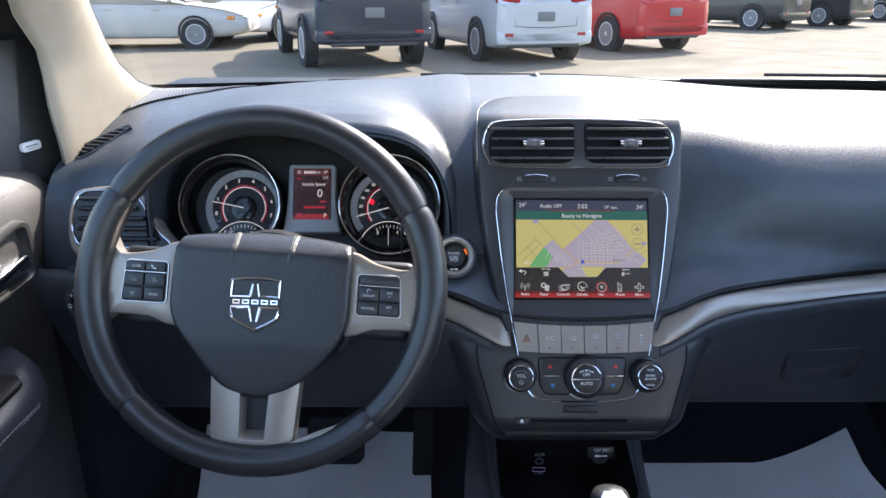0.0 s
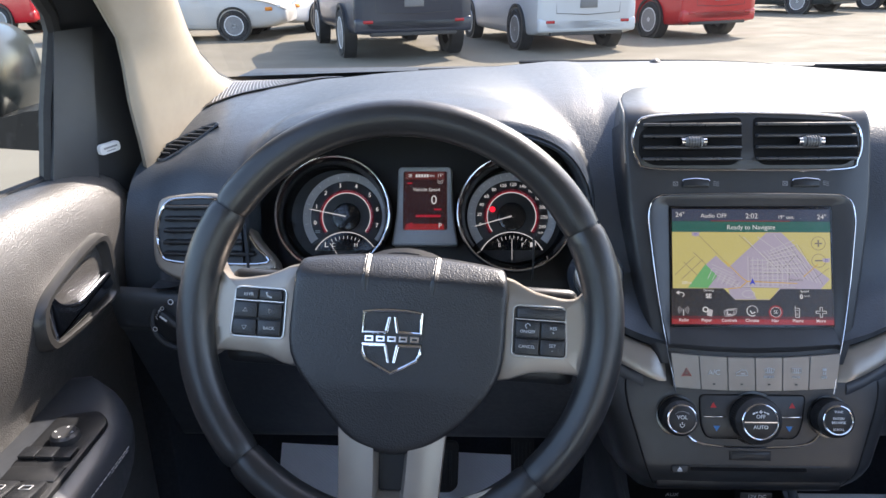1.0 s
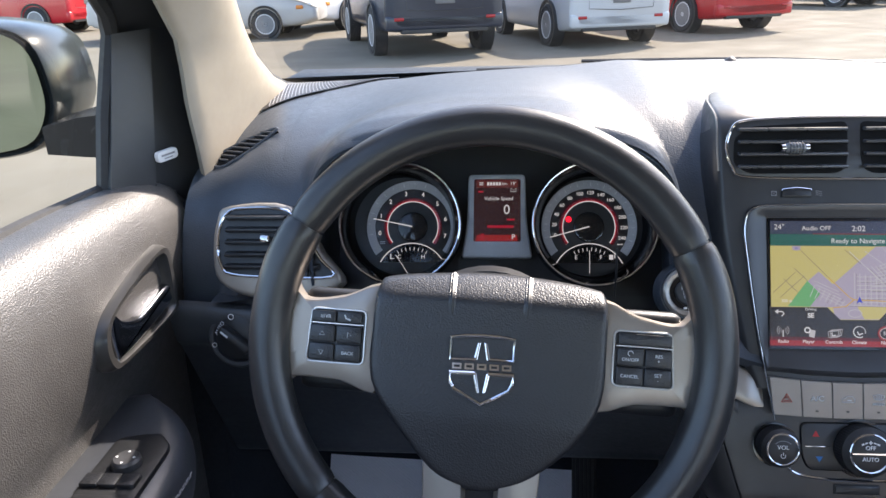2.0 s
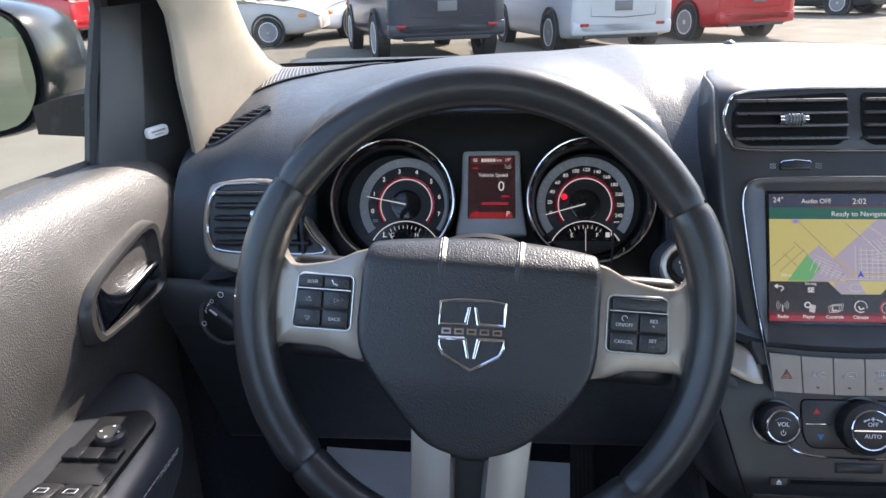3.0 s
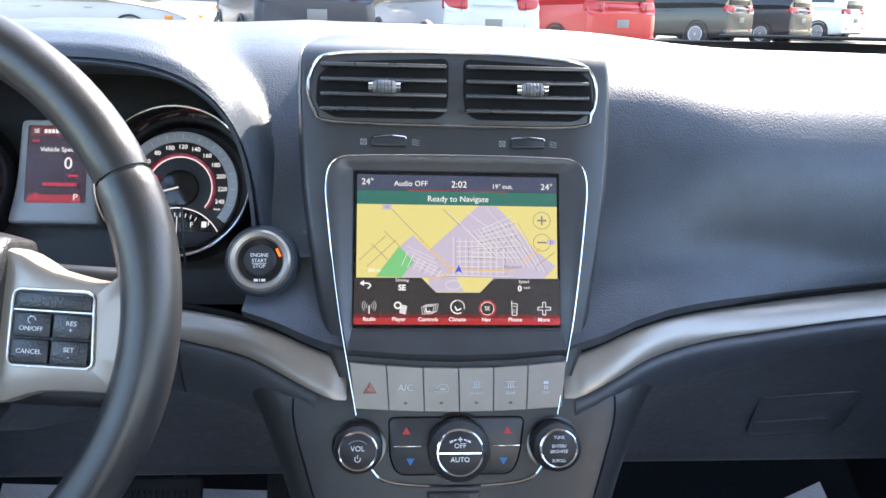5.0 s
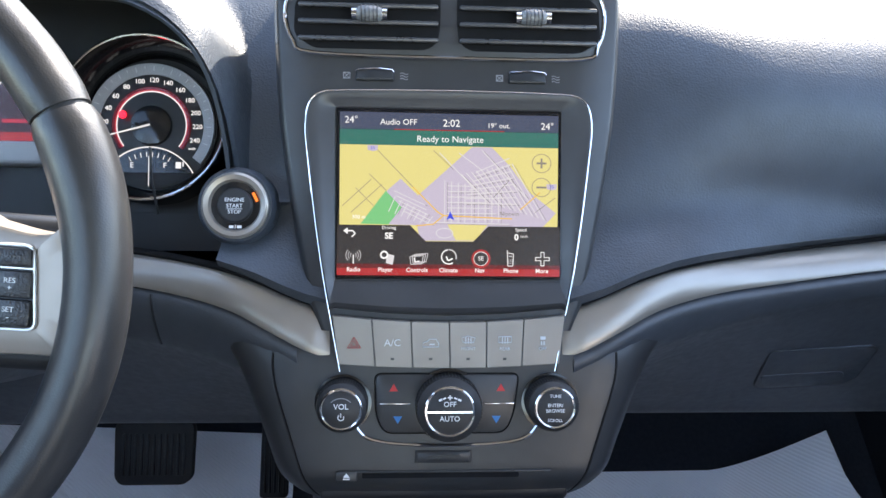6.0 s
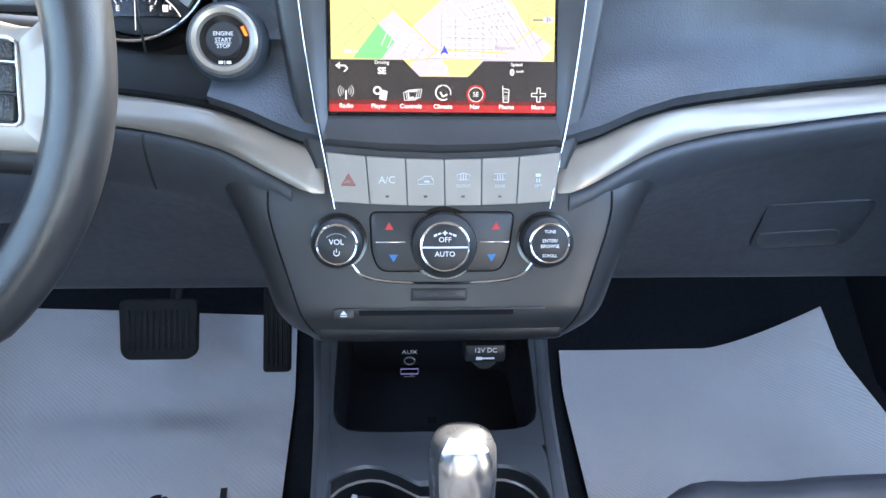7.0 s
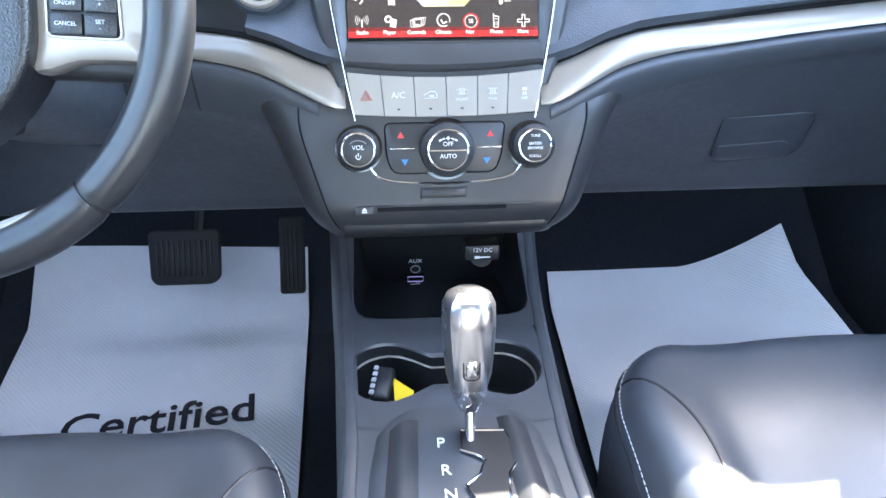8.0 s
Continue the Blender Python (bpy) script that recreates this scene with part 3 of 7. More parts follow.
part("screen_bezel", loft([frame_ring(0.0, -0.002, 0.004), frame_ring(0.0, 0.0045, 0.004), frame_ring(0.08, 0.0062, 0.002), frame_ring(0.22, 0.0060, -0.001), frame_ring(0.5, 0.0040, -0.002), frame_ring(0.8, 0.0022, -0.0015), frame_ring(0.97, 0.0012, 0.0), frame_ring(1.0, -0.001, 0.0)], True), BEZEL, stack)
tail = [(-0.0826, -0.0808), (-0.0868, -0.058)]
trim = tail + loop + [(-a + 0.001, b) for a, b in reversed(tail)]
part("chrome_trim", tube([SF @ Vector((*p.to_2d(), 0.0052 - 0.001 * step((-0.03 - p.y) / 0.01))) for p in smooth_line([(a, b, 0) for a, b in trim], 4)], 0.00065, sides=8), CHROME, stack, "chrome line round the screen")

# ---- touch screen picture ----
LIT = 0.115
G_YEL = glow("map land", (0.72, 0.66, 0.25), LIT)
G_LIL = glow("map town", (0.52, 0.48, 0.62), LIT)
G_GRN = glow("map park", (0.18, 0.55, 0.22), LIT)
G_ORG = glow("map main road", (0.8, 0.5, 0.1), LIT)
G_WHT = glow("lit white", (0.85, 0.86, 0.88), LIT * 1.15)
G_GRY = glow("map street", (0.68, 0.68, 0.72), LIT)
G_DRK = glow("map track", (0.25, 0.23, 0.2), LIT)
G_TOP = glow("status bar", (0.06, 0.075, 0.13), LIT)
G_BAR = glow("green bar", (0.03, 0.16, 0.13), LIT)
G_BOT = glow("menu bar", (0.035, 0.03, 0.03), LIT)
G_RED = glow("menu red", (0.42, 0.025, 0.025), LIT)
G_RED2 = glow("menu dark red", (0.14, 0.015, 0.015), LIT)
G_BLU = glow("cursor blue", (0.05, 0.08, 0.7), LIT)
DW, DH = 0.169, 0.1184


def DS(w):
    """The display's own face: units of its width / 387, from its upper left corner, y down."""
    k = DW / 387
    return on(SF, 0.0016 + w, -0.0838, DH - 0.001) @ Matrix.Diagonal((k, -k * 0.973, 1, 1))


display = part("display", prism(round_poly([(-0.0865, 0.1212), (0.0875, 0.1212), (0.0875, -0.0102), (-0.0865, -0.0102)], 0.002), SF, -0.006, 0.0014), BLACK_GLOSS, stack)


def flat(name, pts, material, w):
    bm = bmesh.new()
    bm.faces.new([bm.verts.new(DS(w) @ Vector((a, b, 0))) for a, b in pts])
    return part(name, bm, material, display)


def lines(name, segs, material, w, width=1.0):
    bm = bmesh.new()
    for (a, b), (c, d) in segs:
        p, q = Vector((a, b)), Vector((c, d))
        n = (q - p).orthogonal().normalized() * width / 2
        bm.faces.new([bm.verts.new(DS(w) @ Vector((*v, 0))) for v in (p - n, q - n, q + n, p + n)])
    return part(name, bm, material, display)


def say(text, x, y, size, material=None, align="CENTER", w=0.0009, bold=0.0):
    k = DW / 387
    m = on(SF, 0.0016 + w, -0.0838 + x * k, DH - 0.001 - y * k * 0.973)
    return part("lettering", words(text, size * k, m, 0.00005, align, 1.0, bold * k), material or G_WHT, display)


flat("map", [(0, 55), (387, 55), (387, 235), (0, 235)], G_YEL, 0.0)
flat("town", [(128, 157), (233, 59), (268, 59), (300, 92), (336, 140), (384, 178), (360, 204), (330, 230), (142, 230)], G_LIL, 0.0001)
flat("town", [(83, 140), (107, 118), (172, 182), (150, 206), (140, 202), (86, 201)], G_LIL, 0.0001)
flat("park", [(37, 200), (81, 140), (109, 170), (86, 201)], G_GRN, 0.0002)
seg = []
for i in range(9):
    seg.append(((185 + i * 12, 120 + i * 2), (185 + i * 12, 196)))
for i in range(7):
    seg.append(((190, 130 + i * 10), (232 + i * 9, 130 + i * 10)))
for i in range(11):
    seg.append(((214 + i * 9, 108 - i * 2), (262 + i * 10, 160 + i * 3)))
for i in range(8):
    seg.append(((240 - i * 3, 105 + i * 8), (300 + i * 2, 78 + i * 12)))
for i in range(7):
    seg.append(((98 + i * 11, 150 + i * 6), (86 + i * 11, 178 + i * 4)))
for i in range(5):
    seg.append(((96 + i * 4, 140 + i * 9), (150 + i * 3, 165 + i * 9)))
seg += [((175, 70), (262, 160)), ((160, 196), (300, 199)), ((210, 70), (250, 100)), ((250, 64), (330, 150))]
lines("streets", seg, G_GRY, 0.0003, 1.5)
lines("small_streets", [((a + 5, b + 3), (c + 5, d + 2)) for (a, b), (c, d) in seg[::2]], G_DRK, 0.00025, 0.7)
for a, b in [((62, 62), (128, 132)), ((5, 168), (55, 120)), ((20, 180), (75, 128)), ((52, 110), (82, 140)), ((28, 135), (60, 168)), ((165, 66), (200, 100)), ((300, 118), (272, 150)), ((345, 178), (382, 150))]:
    lines("track", [(a, b)], G_DRK, 0.0003, 1.1)
lines("main_road", [((128, 132), (173, 178)), ((173, 178), (183, 184)), ((183, 184), (305, 189)), ((183, 184), (165, 200)), ((165, 200), (135, 203)), ((320, 172), (355, 140))], G_ORG, 0.0004, 2.2)
flat("lower_land", [(190, 200), (262, 200), (240, 229), (205, 229)], G_YEL, 0.00015)
lines("ring_street", [((185 + 15 * math.cos(a), 216 + 9 * math.sin(a)), (185 + 15 * math.cos(a + 0.5), 216 + 9 * math.sin(a + 0.5))) for a in [0.5 * i for i in range(13)]], G_GRY, 0.0003, 1.5)
flat("status_bar", [(0, -2), (387, 0), (387, 31), (0, 29)], G_TOP, 0.0005)
lines("red_line", [((95, 29), (290, 30))], G_RED, 0.0007, 1.6)
flat("title_bar", [(0, 29.5), (387, 31.5), (387, 59), (0, 57)], G_BAR, 0.0005)
flat("menu_bar", [(-4, 202), (124, 202), (152, 231), (236, 231), (263, 203), (391, 203), (391, 276), (-4, 274)], G_BOT, 0.0005)
flat("menu_foot", [(-4, 272), (391, 274), (391, 281), (-4, 280)], G_RED2, 0.0006)
flat("menu_foot", [(-4, 280), (391, 281), (391, 294), (-4, 293)], G_RED, 0.0006)
say("24°", 20, 13, 17)
say("Audio OFF", 103, 16, 14.5)
say("2:02", 196, 17, 18)
say("19° out.", 280, 20, 12.5)
say("24°", 367, 20, 17)
say("Ready to Navigate", 194, 46, 16)
say("300 m", 34, 188, 9.5)
say("Nipawin", 300, 180, 10.5, G_DRK)
say("Driving", 87, 207, 8.5)
say("SE", 87, 222, 15, bold=0.5)
say("Speed", 321, 209, 8.5)
say("0", 313, 223, 15, bold=0.5)
say("km/h", 327, 221, 6.5)
for i, n in enumerate(("Radio", "Player", "Controls", "Climate", "Nav", "Phone", "More")):
    say(n, 25.5 + 55.6 * i, 283 + 0.2 * i, 10.5, bold=0.15)
k = DW / 387


def ring_of(x, y, r, material, width=1.3, a0=0.0, a1=6.2832, w=0.0009):
    return lines("icon_line", [((x + r * math.cos(a0 + (a1 - a0) * i / 16), y + r * math.sin(a0 + (a1 - a0) * i / 16)), (x + r * math.cos(a0 + (a1 - a0) * (i + 1) / 16), y + r * math.sin(a0 + (a1 - a0) * (i + 1) / 16))) for i in range(16)], material, w, width)


lines("aerial_icon", [((25, 256), (25, 272))], G_WHT, 0.0009, 2)
for r in (5, 9, 13):
    ring_of(25, 257, r, G_GRY, 1.1, -0.8, 0.8)
    ring_of(25, 257, r, G_GRY, 1.1, 2.34, 3.94)
flat("player_icon", [(84, 254), (97, 257), (94, 274), (82, 271)], G_GRY, 0.0009)
ring_of(79, 256, 6, G_WHT, 3)
for d in (0, 4, 8):
    lines("controls_icon", [((124 + d, 259 - d / 2), (148 + d, 257 - d / 2)), ((148 + d, 257 - d / 2), (145 + d, 272 - d / 2)), ((126 + d, 273 - d / 2), (145 + d, 272 - d / 2)), ((124 + d, 259 - d / 2), (126 + d, 273 - d / 2))], G_GRY, 0.0009, 1.2)
lines("controls_icon", [((132, 261), (133, 269)), ((133, 269), (141, 267))], G_WHT, 0.001, 2)
ring_of(193, 259, 13, G_WHT, 2.2, 1.0, 4.6)
ring_of(193, 259, 13, G_GRY, 2.2, 4.7, 6.6)
lines("climate_icon", [((188, 258), (192, 266)), ((192, 266), (200, 262))], G_WHT, 0.0009, 2.6)
flat("nav_icon", [(250 + 17 * math.cos(a), 262 + 17 * math.sin(a)) for a in [0.2618 * i for i in range(24)]], G_RED, 0.00085)
flat("nav_icon", [(250 + 12.5 * math.cos(a), 262 + 12.5 * math.sin(a)) for a in [0.2618 * i for i in range(24)]], G_BOT, 0.0009)
ring_of(250, 262, 12.5, G_WHT, 1.4)
say("SE", 250, 262, 11, w=0.001)
lines("phone_icon", [((297, 251), (308, 253)), ((308, 253), (307, 275)), ((298, 275), (307, 275)), ((297, 251), (298, 275)), ((297, 246), (297, 252))], G_WHT, 0.0009, 1.3)
lines("phone_icon", [((299 + 3 * i, 264 + 3 * j), (300.5 + 3 * i, 264 + 3 * j)) for i in range(3) for j in range(3)] + [((299, 257), (306, 258))], G_GRY, 0.0009, 1.5)
lines("plus_icon", [((347, 262), (373, 262)), ((360, 249), (360, 275))], G_WHT, 0.0009, 7)
lines("plus_icon", [((348.5, 262), (371.5, 262)), ((360, 250.5), (360, 273.5))], G_BOT, 0.001, 4.4)
lines("back_icon", [((13, 213), (24, 213)), ((24, 213), (28, 218)), ((28, 218), (22, 224))], G_WHT, 0.0009, 2.4)
flat("back_icon", [(7, 213), (15, 207), (15, 219)], G_WHT, 0.0009)
flat("cursor", [(195, 176), (202, 192), (195, 189), (188, 192)], G_BLU, 0.0009)
for y, hor in ((87, 0), (131, 1)):
    ring_of(357, y, 17, G_DRK, 1.2)
    lines("zoom_mark", [((348, y), (366, y))] + ([] if hor else [((357, y - 9), (357, y + 9))]), G_DRK, 0.0009, 3.6)
for x, y, t in ((58, 63, "55"), (376, 130, "35")):
    flat("road_shield", [(x - 10, y - 5), (x + 9, y - 5), (x + 8, y + 4), (x, y + 6), (x - 9, y + 4)], G_LIL, 0.0008)
    say(t, x - 0.5, y, 8, G_BLU)
part("cover_glass", prism(round_poly([(-0.0865, 0.1212), (0.0875, 0.1212), (0.0875, -0.0102), (-0.0865, -0.0102)], 0.002), SF, 0.0031, 0.0034), pane("screen cover", (0.97, 0.97, 0.97), 0.06), display).visible_shadow = False

# ---- keys in the silver band ----
KF = plane((X0, 0.8305, 0.925), 19)
tops, feet = (-0.0885, -0.0585, -0.0285, 0.0009, 0.0299, 0.0587, 0.0905), (-0.084, -0.0557, -0.0269, 0.002, 0.0302, 0.0576, 0.0872)
for i in range(6):
    u0, u1 = (tops[i] + feet[i]) / 2, (tops[i + 1] + feet[i + 1]) / 2
    shape = [(feet[i] + 0.00025, -0.018 + 0.0035 * (feet[i] / 0.087) ** 2), (feet[i + 1] - 0.00025, -0.018 + 0.0035 * (feet[i + 1] / 0.087) ** 2), (tops[i + 1] - 0.00025, 0.0178 + 0.005 * (tops[i + 1] / 0.087) ** 2), (tops[i] + 0.00025, 0.0178 + 0.005 * (tops[i] / 0.087) ** 2)]
    kk = part("key", prism(round_poly(shape, 0.0006, 2), KF, -0.004, 0.002, 0.0006), KEY_SILVER, stack, smooth=False)
    uc = (u0 + u1) / 2
    f = on(KF, 0.0026, uc, 0.002)
    if i == 0:
        part("hazard_mark", join(tube([f @ Vector((0.0058 * math.cos(a), 0.0055 * math.sin(a) - 0.001, 0)) for a in (1.5708, 3.6652, 5.7596)], 0.0005, True, 5), tube([f @ Vector((0.003 * math.cos(a), 0.0028 * math.sin(a) - 0.001, 0)) for a in (1.5708, 3.6652, 5.7596)], 0.0004, True, 5)), RED_INK, kk)
    elif i == 1:
        part("lettering", words("A/C", 0.0078, f), KEY_INK, kk)
    elif i == 2:
        part("car_mark", join(tube([f @ Vector((a, b, 0)) for a, b in [(-0.006, -0.003), (-0.006, 0.0), (-0.003, 0.001), (-0.001, 0.003), (0.004, 0.003), (0.006, 0.0), (0.006, -0.003)]], 0.0004, True, 5), bars([(0.001, -0.001, 0.004, 0.001)], f)), KEY_INK, kk)
    elif i == 3:
        part("demist_mark", join(tube([f @ Vector((a, b, 0)) for a, b in [(-0.004, 0.0005), (-0.0055, 0.004), (0, 0.0055), (0.0055, 0.004), (0.004, 0.0005)]], 0.0004, True, 5), bars([(-0.002, 0.002, 0.0006, 0.005), (0, 0.002, 0.0006, 0.005), (0.002, 0.002, 0.0006, 0.005)], f), words("FRONT", 0.0035, f @ pose(0, -0.0045, 0))), KEY_INK, kk)
    elif i == 4:
        part("demist_mark", join(tube([f @ Vector((a, b, 0)) for a, b in [(-0.005, 0.0005), (-0.005, 0.005), (0.005, 0.005), (0.005, 0.0005)]], 0.0004, True, 5), bars([(-0.002, 0.002, 0.0006, 0.005), (0, 0.002, 0.0006, 0.005), (0.002, 0.002, 0.0006, 0.005)], f), words("REAR", 0.0035, f @ pose(0, -0.0045, 0))), KEY_INK, kk)
    else:
        part("skid_mark", join(bars([(0, 0.004, 0.004, 0.0025), (-0.001, 0, 0.001, 0.003), (0.001, 0, 0.001, 0.003)], f), words("OFF", 0.0035, f @ pose(0, -0.0045, 0))), KEY_INK, kk)
    if 0 < i < 5:
        part("indicator", bars([(0, 0, 0.0026, 0.0016)], on(KF, 0.0023, uc, -0.0105)), BLACK, kk)

# ---- climate panel ----


def groove_u(v):
    """Half width of the panel's face, out to its groove."""
    return curve(-v, [(0.045, 0.128), (0.057, 0.1325), (0.072, 0.1345), (0.085, 0.1340), (0.10, 0.1310), (0.119, 0.1255), (0.145, 0.1178), (0.165, 0.1115), (0.181, 0.104), (0.20, 0.092)])


def outer_u(v):
    """Half width of the panel with its rounded flanks."""
    return curve(-v, [(0.035, 0.215), (0.05, 0.20), (0.062, 0.186), (0.075, 0.175), (0.09, 0.167), (0.11, 0.159), (0.14, 0.148), (0.165, 0.139), (0.181, 0.129), (0.193, 0.115), (0.2, 0.1)])


def bend(v):
    """The foot of the panel rolls back under."""
    return -22 * max(0.0, -0.158 - v) ** 2


rows = []
for i in range(31):
    v = -0.045 - 0.148 * i / 30
    g, o, w = groove_u(v), outer_u(v), bend(v)
    top_ = 0.004 * step((v + 0.075) / 0.03)
    half_row = [(0.0, 0.0), (g * 0.3, -0.0001), (g * 0.6, -0.0004), (g * 0.85, -0.0010), (g - 0.004, -0.0016), (g - 0.0009, -0.0022), (g - 0.0004, -0.0036), (g + 0.0004, -0.0036), (g + 0.0012, -0.0026), (g + (o - g) * 0.25, -0.0045), (g + (o - g) * 0.5, -0.009), (g + (o - g) * 0.78, -0.019), (o - 0.002, -0.036), (o, -0.06), (o + 0.001, -0.13)]
    row = [LP @ Vector((-a, v, b + w - top_)) for a, b in reversed(half_row[1:])] + [LP @ Vector((a, v, b + w - top_)) for a, b in half_row]
    rows.append(row)
rows.append([LP @ (LP.inverted() @ p + Vector((0, -0.003, -0.006))) for p in rows[-1]])
rows.append([LP @ (LP.inverted() @ p + Vector((0, 0.004, -0.05))) for p in rows[-1]])
part("control_panel", loft(rows), STACK, stack)
for sx in (-1, 1):
    part("panel_groove", tube([LP @ Vector((sx * groove_u(v), v, -0.0034 + bend(v) - 0.004 * step((v + 0.075) / 0.03))) for v in [-0.05 - 0.0045 * k for k in range(31)]], 0.0006, sides=5), MATTE, stack)
pad = round_poly([(-0.0556, -0.084), (0.0561, -0.084), (0.0520, -0.116), (0.0455, -0.130), (-0.0484, -0.130), (-0.0545, -0.116)], [0.006, 0.006, 0.01, 0.008, 0.008, 0.01])
part("temperature_pad", prism(pad, LP, -0.002, 0.001, 0.0008), STACK, stack)
part("pad_outline", tube([LP @ Vector((a * 1.012, -0.107 + (b + 0.107) * 1.02, 0.0001)) for a, b in pad], 0.0006, True, 5), MATTE, stack)
BLUE_INK = mat("blue print", (0.03, 0.2, 0.5), 0.5, var=0.03)
for sx in (-1, 1):
    part("divider", rbox((0.024, 0.0012, 0.0014), on(LP, 0.0012, sx * 0.0405 + 0.0005, -0.107), 0.0004), CHROME, stack)
    part("warm_mark", prism([(-0.0034, -0.0025), (0.0034, -0.0025), (0, 0.0034)], on(LP, 0, sx * 0.0418 + 0.0005, -0.0948), 0.001, 0.0014), RED_INK, stack)
    part("cool_mark", prism([(-0.0034, 0.0025), (0.0034, 0.0025), (0, -0.0034)], on(LP, 0, sx * 0.0385 + 0.0005, -0.1195), 0.001, 0.0014), BLUE_INK, stack)
part("chrome_arc", tube([LP @ Vector((*p.to_2d(), 0.0008)) for p in smooth_line([(-0.0706, -0.1245, 0), (-0.0615, -0.1340, 0), (-0.0396, -0.1387, 0), (0.0, -0.1402, 0), (0.0416, -0.1387, 0), (0.0625, -0.1340, 0), (0.0715, -0.1245, 0)], 5)], 0.0013, sides=6), CHROME, stack)


def knob(name, u, v, r, rf):
    f = on(LP, 0.0, u, v)
    part("knob_recess", lathe([(r * 1.14, 0.0), (r * 1.14, 0.0008), (r * 1.02, 0.001)], f), BLACK_GLOSS, stack)
    kn = part(name, lathe([(r, 0.0), (r, 0.012), (r * 0.97, 0.017), (rf * 1.03, 0.020), (rf, 0.0205)], f, 48), RUBBER, stack)
    part("knurl", join(*[rbox((0.0007, 0.0006, 0.014), f @ Matrix.Rotation(2 * math.pi * i / 60, 4, "Z") @ Matrix.Translation((0, r, 0.0085)), 0) for i in range(60)]), BLACK, kn)
    part("chrome_ring", tube([f @ Vector((rf * math.cos(a), rf * math.sin(a), 0.0208)) for a in [2 * math.pi * i / 40 for i in range(40)]], 0.0013, True, 8), CHROME, kn)
    part("cap", lathe([(rf * 0.95, 0.019), (rf * 0.95, 0.0212), (rf * 0.9, 0.0216)], f, 40), BLACK, kn)
    return kn, on(f, 0.0219)


kn, f = knob("volume_knob", -0.0803, -0.1062, 0.0193, 0.0149)
part("lettering", words("VOL", 0.0058, on(f, 0, 0, 0.002)), WHITE_INK, kn)
part("power_mark", join(tube([f @ Vector((0.0022 * math.cos(a), -0.006 + 0.0022 * math.sin(a), 0)) for a in [2.2 + 5.0 * i / 12 for i in range(12)]], 0.00035, sides=5), bars([(0, -0.0042, 0.0006, 0.003)], f)), WHITE_INK, kn)
part("arc_mark", tube([f @ Vector((0.0105 * math.cos(a), -0.002 + 0.0105 * math.sin(a), 0)) for a in [0.8 + 1.55 * i / 10 for i in range(11)]], 0.0003, sides=5), GREY_INK, kn)
kn, f = knob("fan_knob", 0.0012, -0.1082, 0.0252, 0.0183)
part("lettering", words("OFF", 0.0055, on(f, 0, 0, 0.0055)), WHITE_INK, kn)
part("lettering", words("AUTO", 0.0055, on(f, 0, 0, -0.0055)), WHITE_INK, kn)
part("divider", rbox((0.034, 0.0012, 0.0006), on(f, 0, 0, -0.0002), 0), CHROME, kn)
part("fan_mark", join(bars([(0, 0.0108, 0.0036, 0.0011), (0, 0.0108, 0.0011, 0.0036)], f), *[bars([(0, 0, 0.0026, 0.0012 + 0.0004 * j)], f @ pose(sx * (0.0042 + 0.003 * j), 0.0102 - 0.0012 * j, 0, 0, 0, -sx * 24)) for sx in (-1, 1) for j in range(2)]), WHITE_INK, kn)
kn, f = knob("tune_knob", 0.0812, -0.1058, 0.0198, 0.0148)
part("lettering", words("TUNE", 0.0034, on(f, 0, 0, 0.009)), WHITE_INK, kn)
part("lettering", words("ENTER/", 0.0036, on(f, 0, 0, 0.002)), WHITE_INK, kn)
part("lettering", words("BROWSE", 0.0036, on(f, 0, 0, -0.0022)), WHITE_INK, kn)
part("lettering", words("SCROLL", 0.0032, on(f, 0, 0, -0.0095)), WHITE_INK, kn)

part("card_slot", prism(round_poly([(-0.0245, -0.1440), (0.020, -0.1440), (0.020, -0.1540), (-0.0245, -0.1540)], 0.001), LP, -0.002, 0.0008, 0.0006), BLACK, stack)
part("card_door", prism(round_poly([(-0.0230, -0.1448), (0.0185, -0.1448), (0.0185, -0.1532), (-0.0230, -0.1532)], 0.001), LP, -0.002, 0.002, 0.0008), STACK, stack)
part("card_mark", bars([(-0.002, -0.1482, 0.026, 0.0016)], on(LP, 0.002)), BLACK, stack)
part("disc_slot", prism(round_poly([(-0.0655, -0.1620), (0.0575, -0.1620), (0.0575, -0.1658), (-0.0655, -0.1658)], 0.0012), LP, -0.006, 0.0002), MATTE, stack)
part("slot_lip", rbox((0.166, 0.0018, 0.003), on(LP, -0.0006, 0.0, -0.1608), 0.0006), STACK, stack)
ej = part("eject_key", rbox((0.0165, 0.0078, 0.005), on(LP, -0.0012, -0.0775, -0.1642), 0.001), STACK, stack)
part("eject_mark", prism([(-0.0026, -0.0012), (0.0026, -0.0012), (0, 0.0022)], on(LP, 0, -0.0775, -0.1635), 0.0012, 0.0016), WHITE_INK, ej)
part("eject_mark", bars([(-0.0775, -0.1659, 0.0052, 0.0009)], on(LP, 0.0012)), WHITE_INK, ej)
part("stack_underside", rbox((0.2, 0.14, 0.012), pose(X0, 0.87, 0.803), 0.004), BLACK, stack)

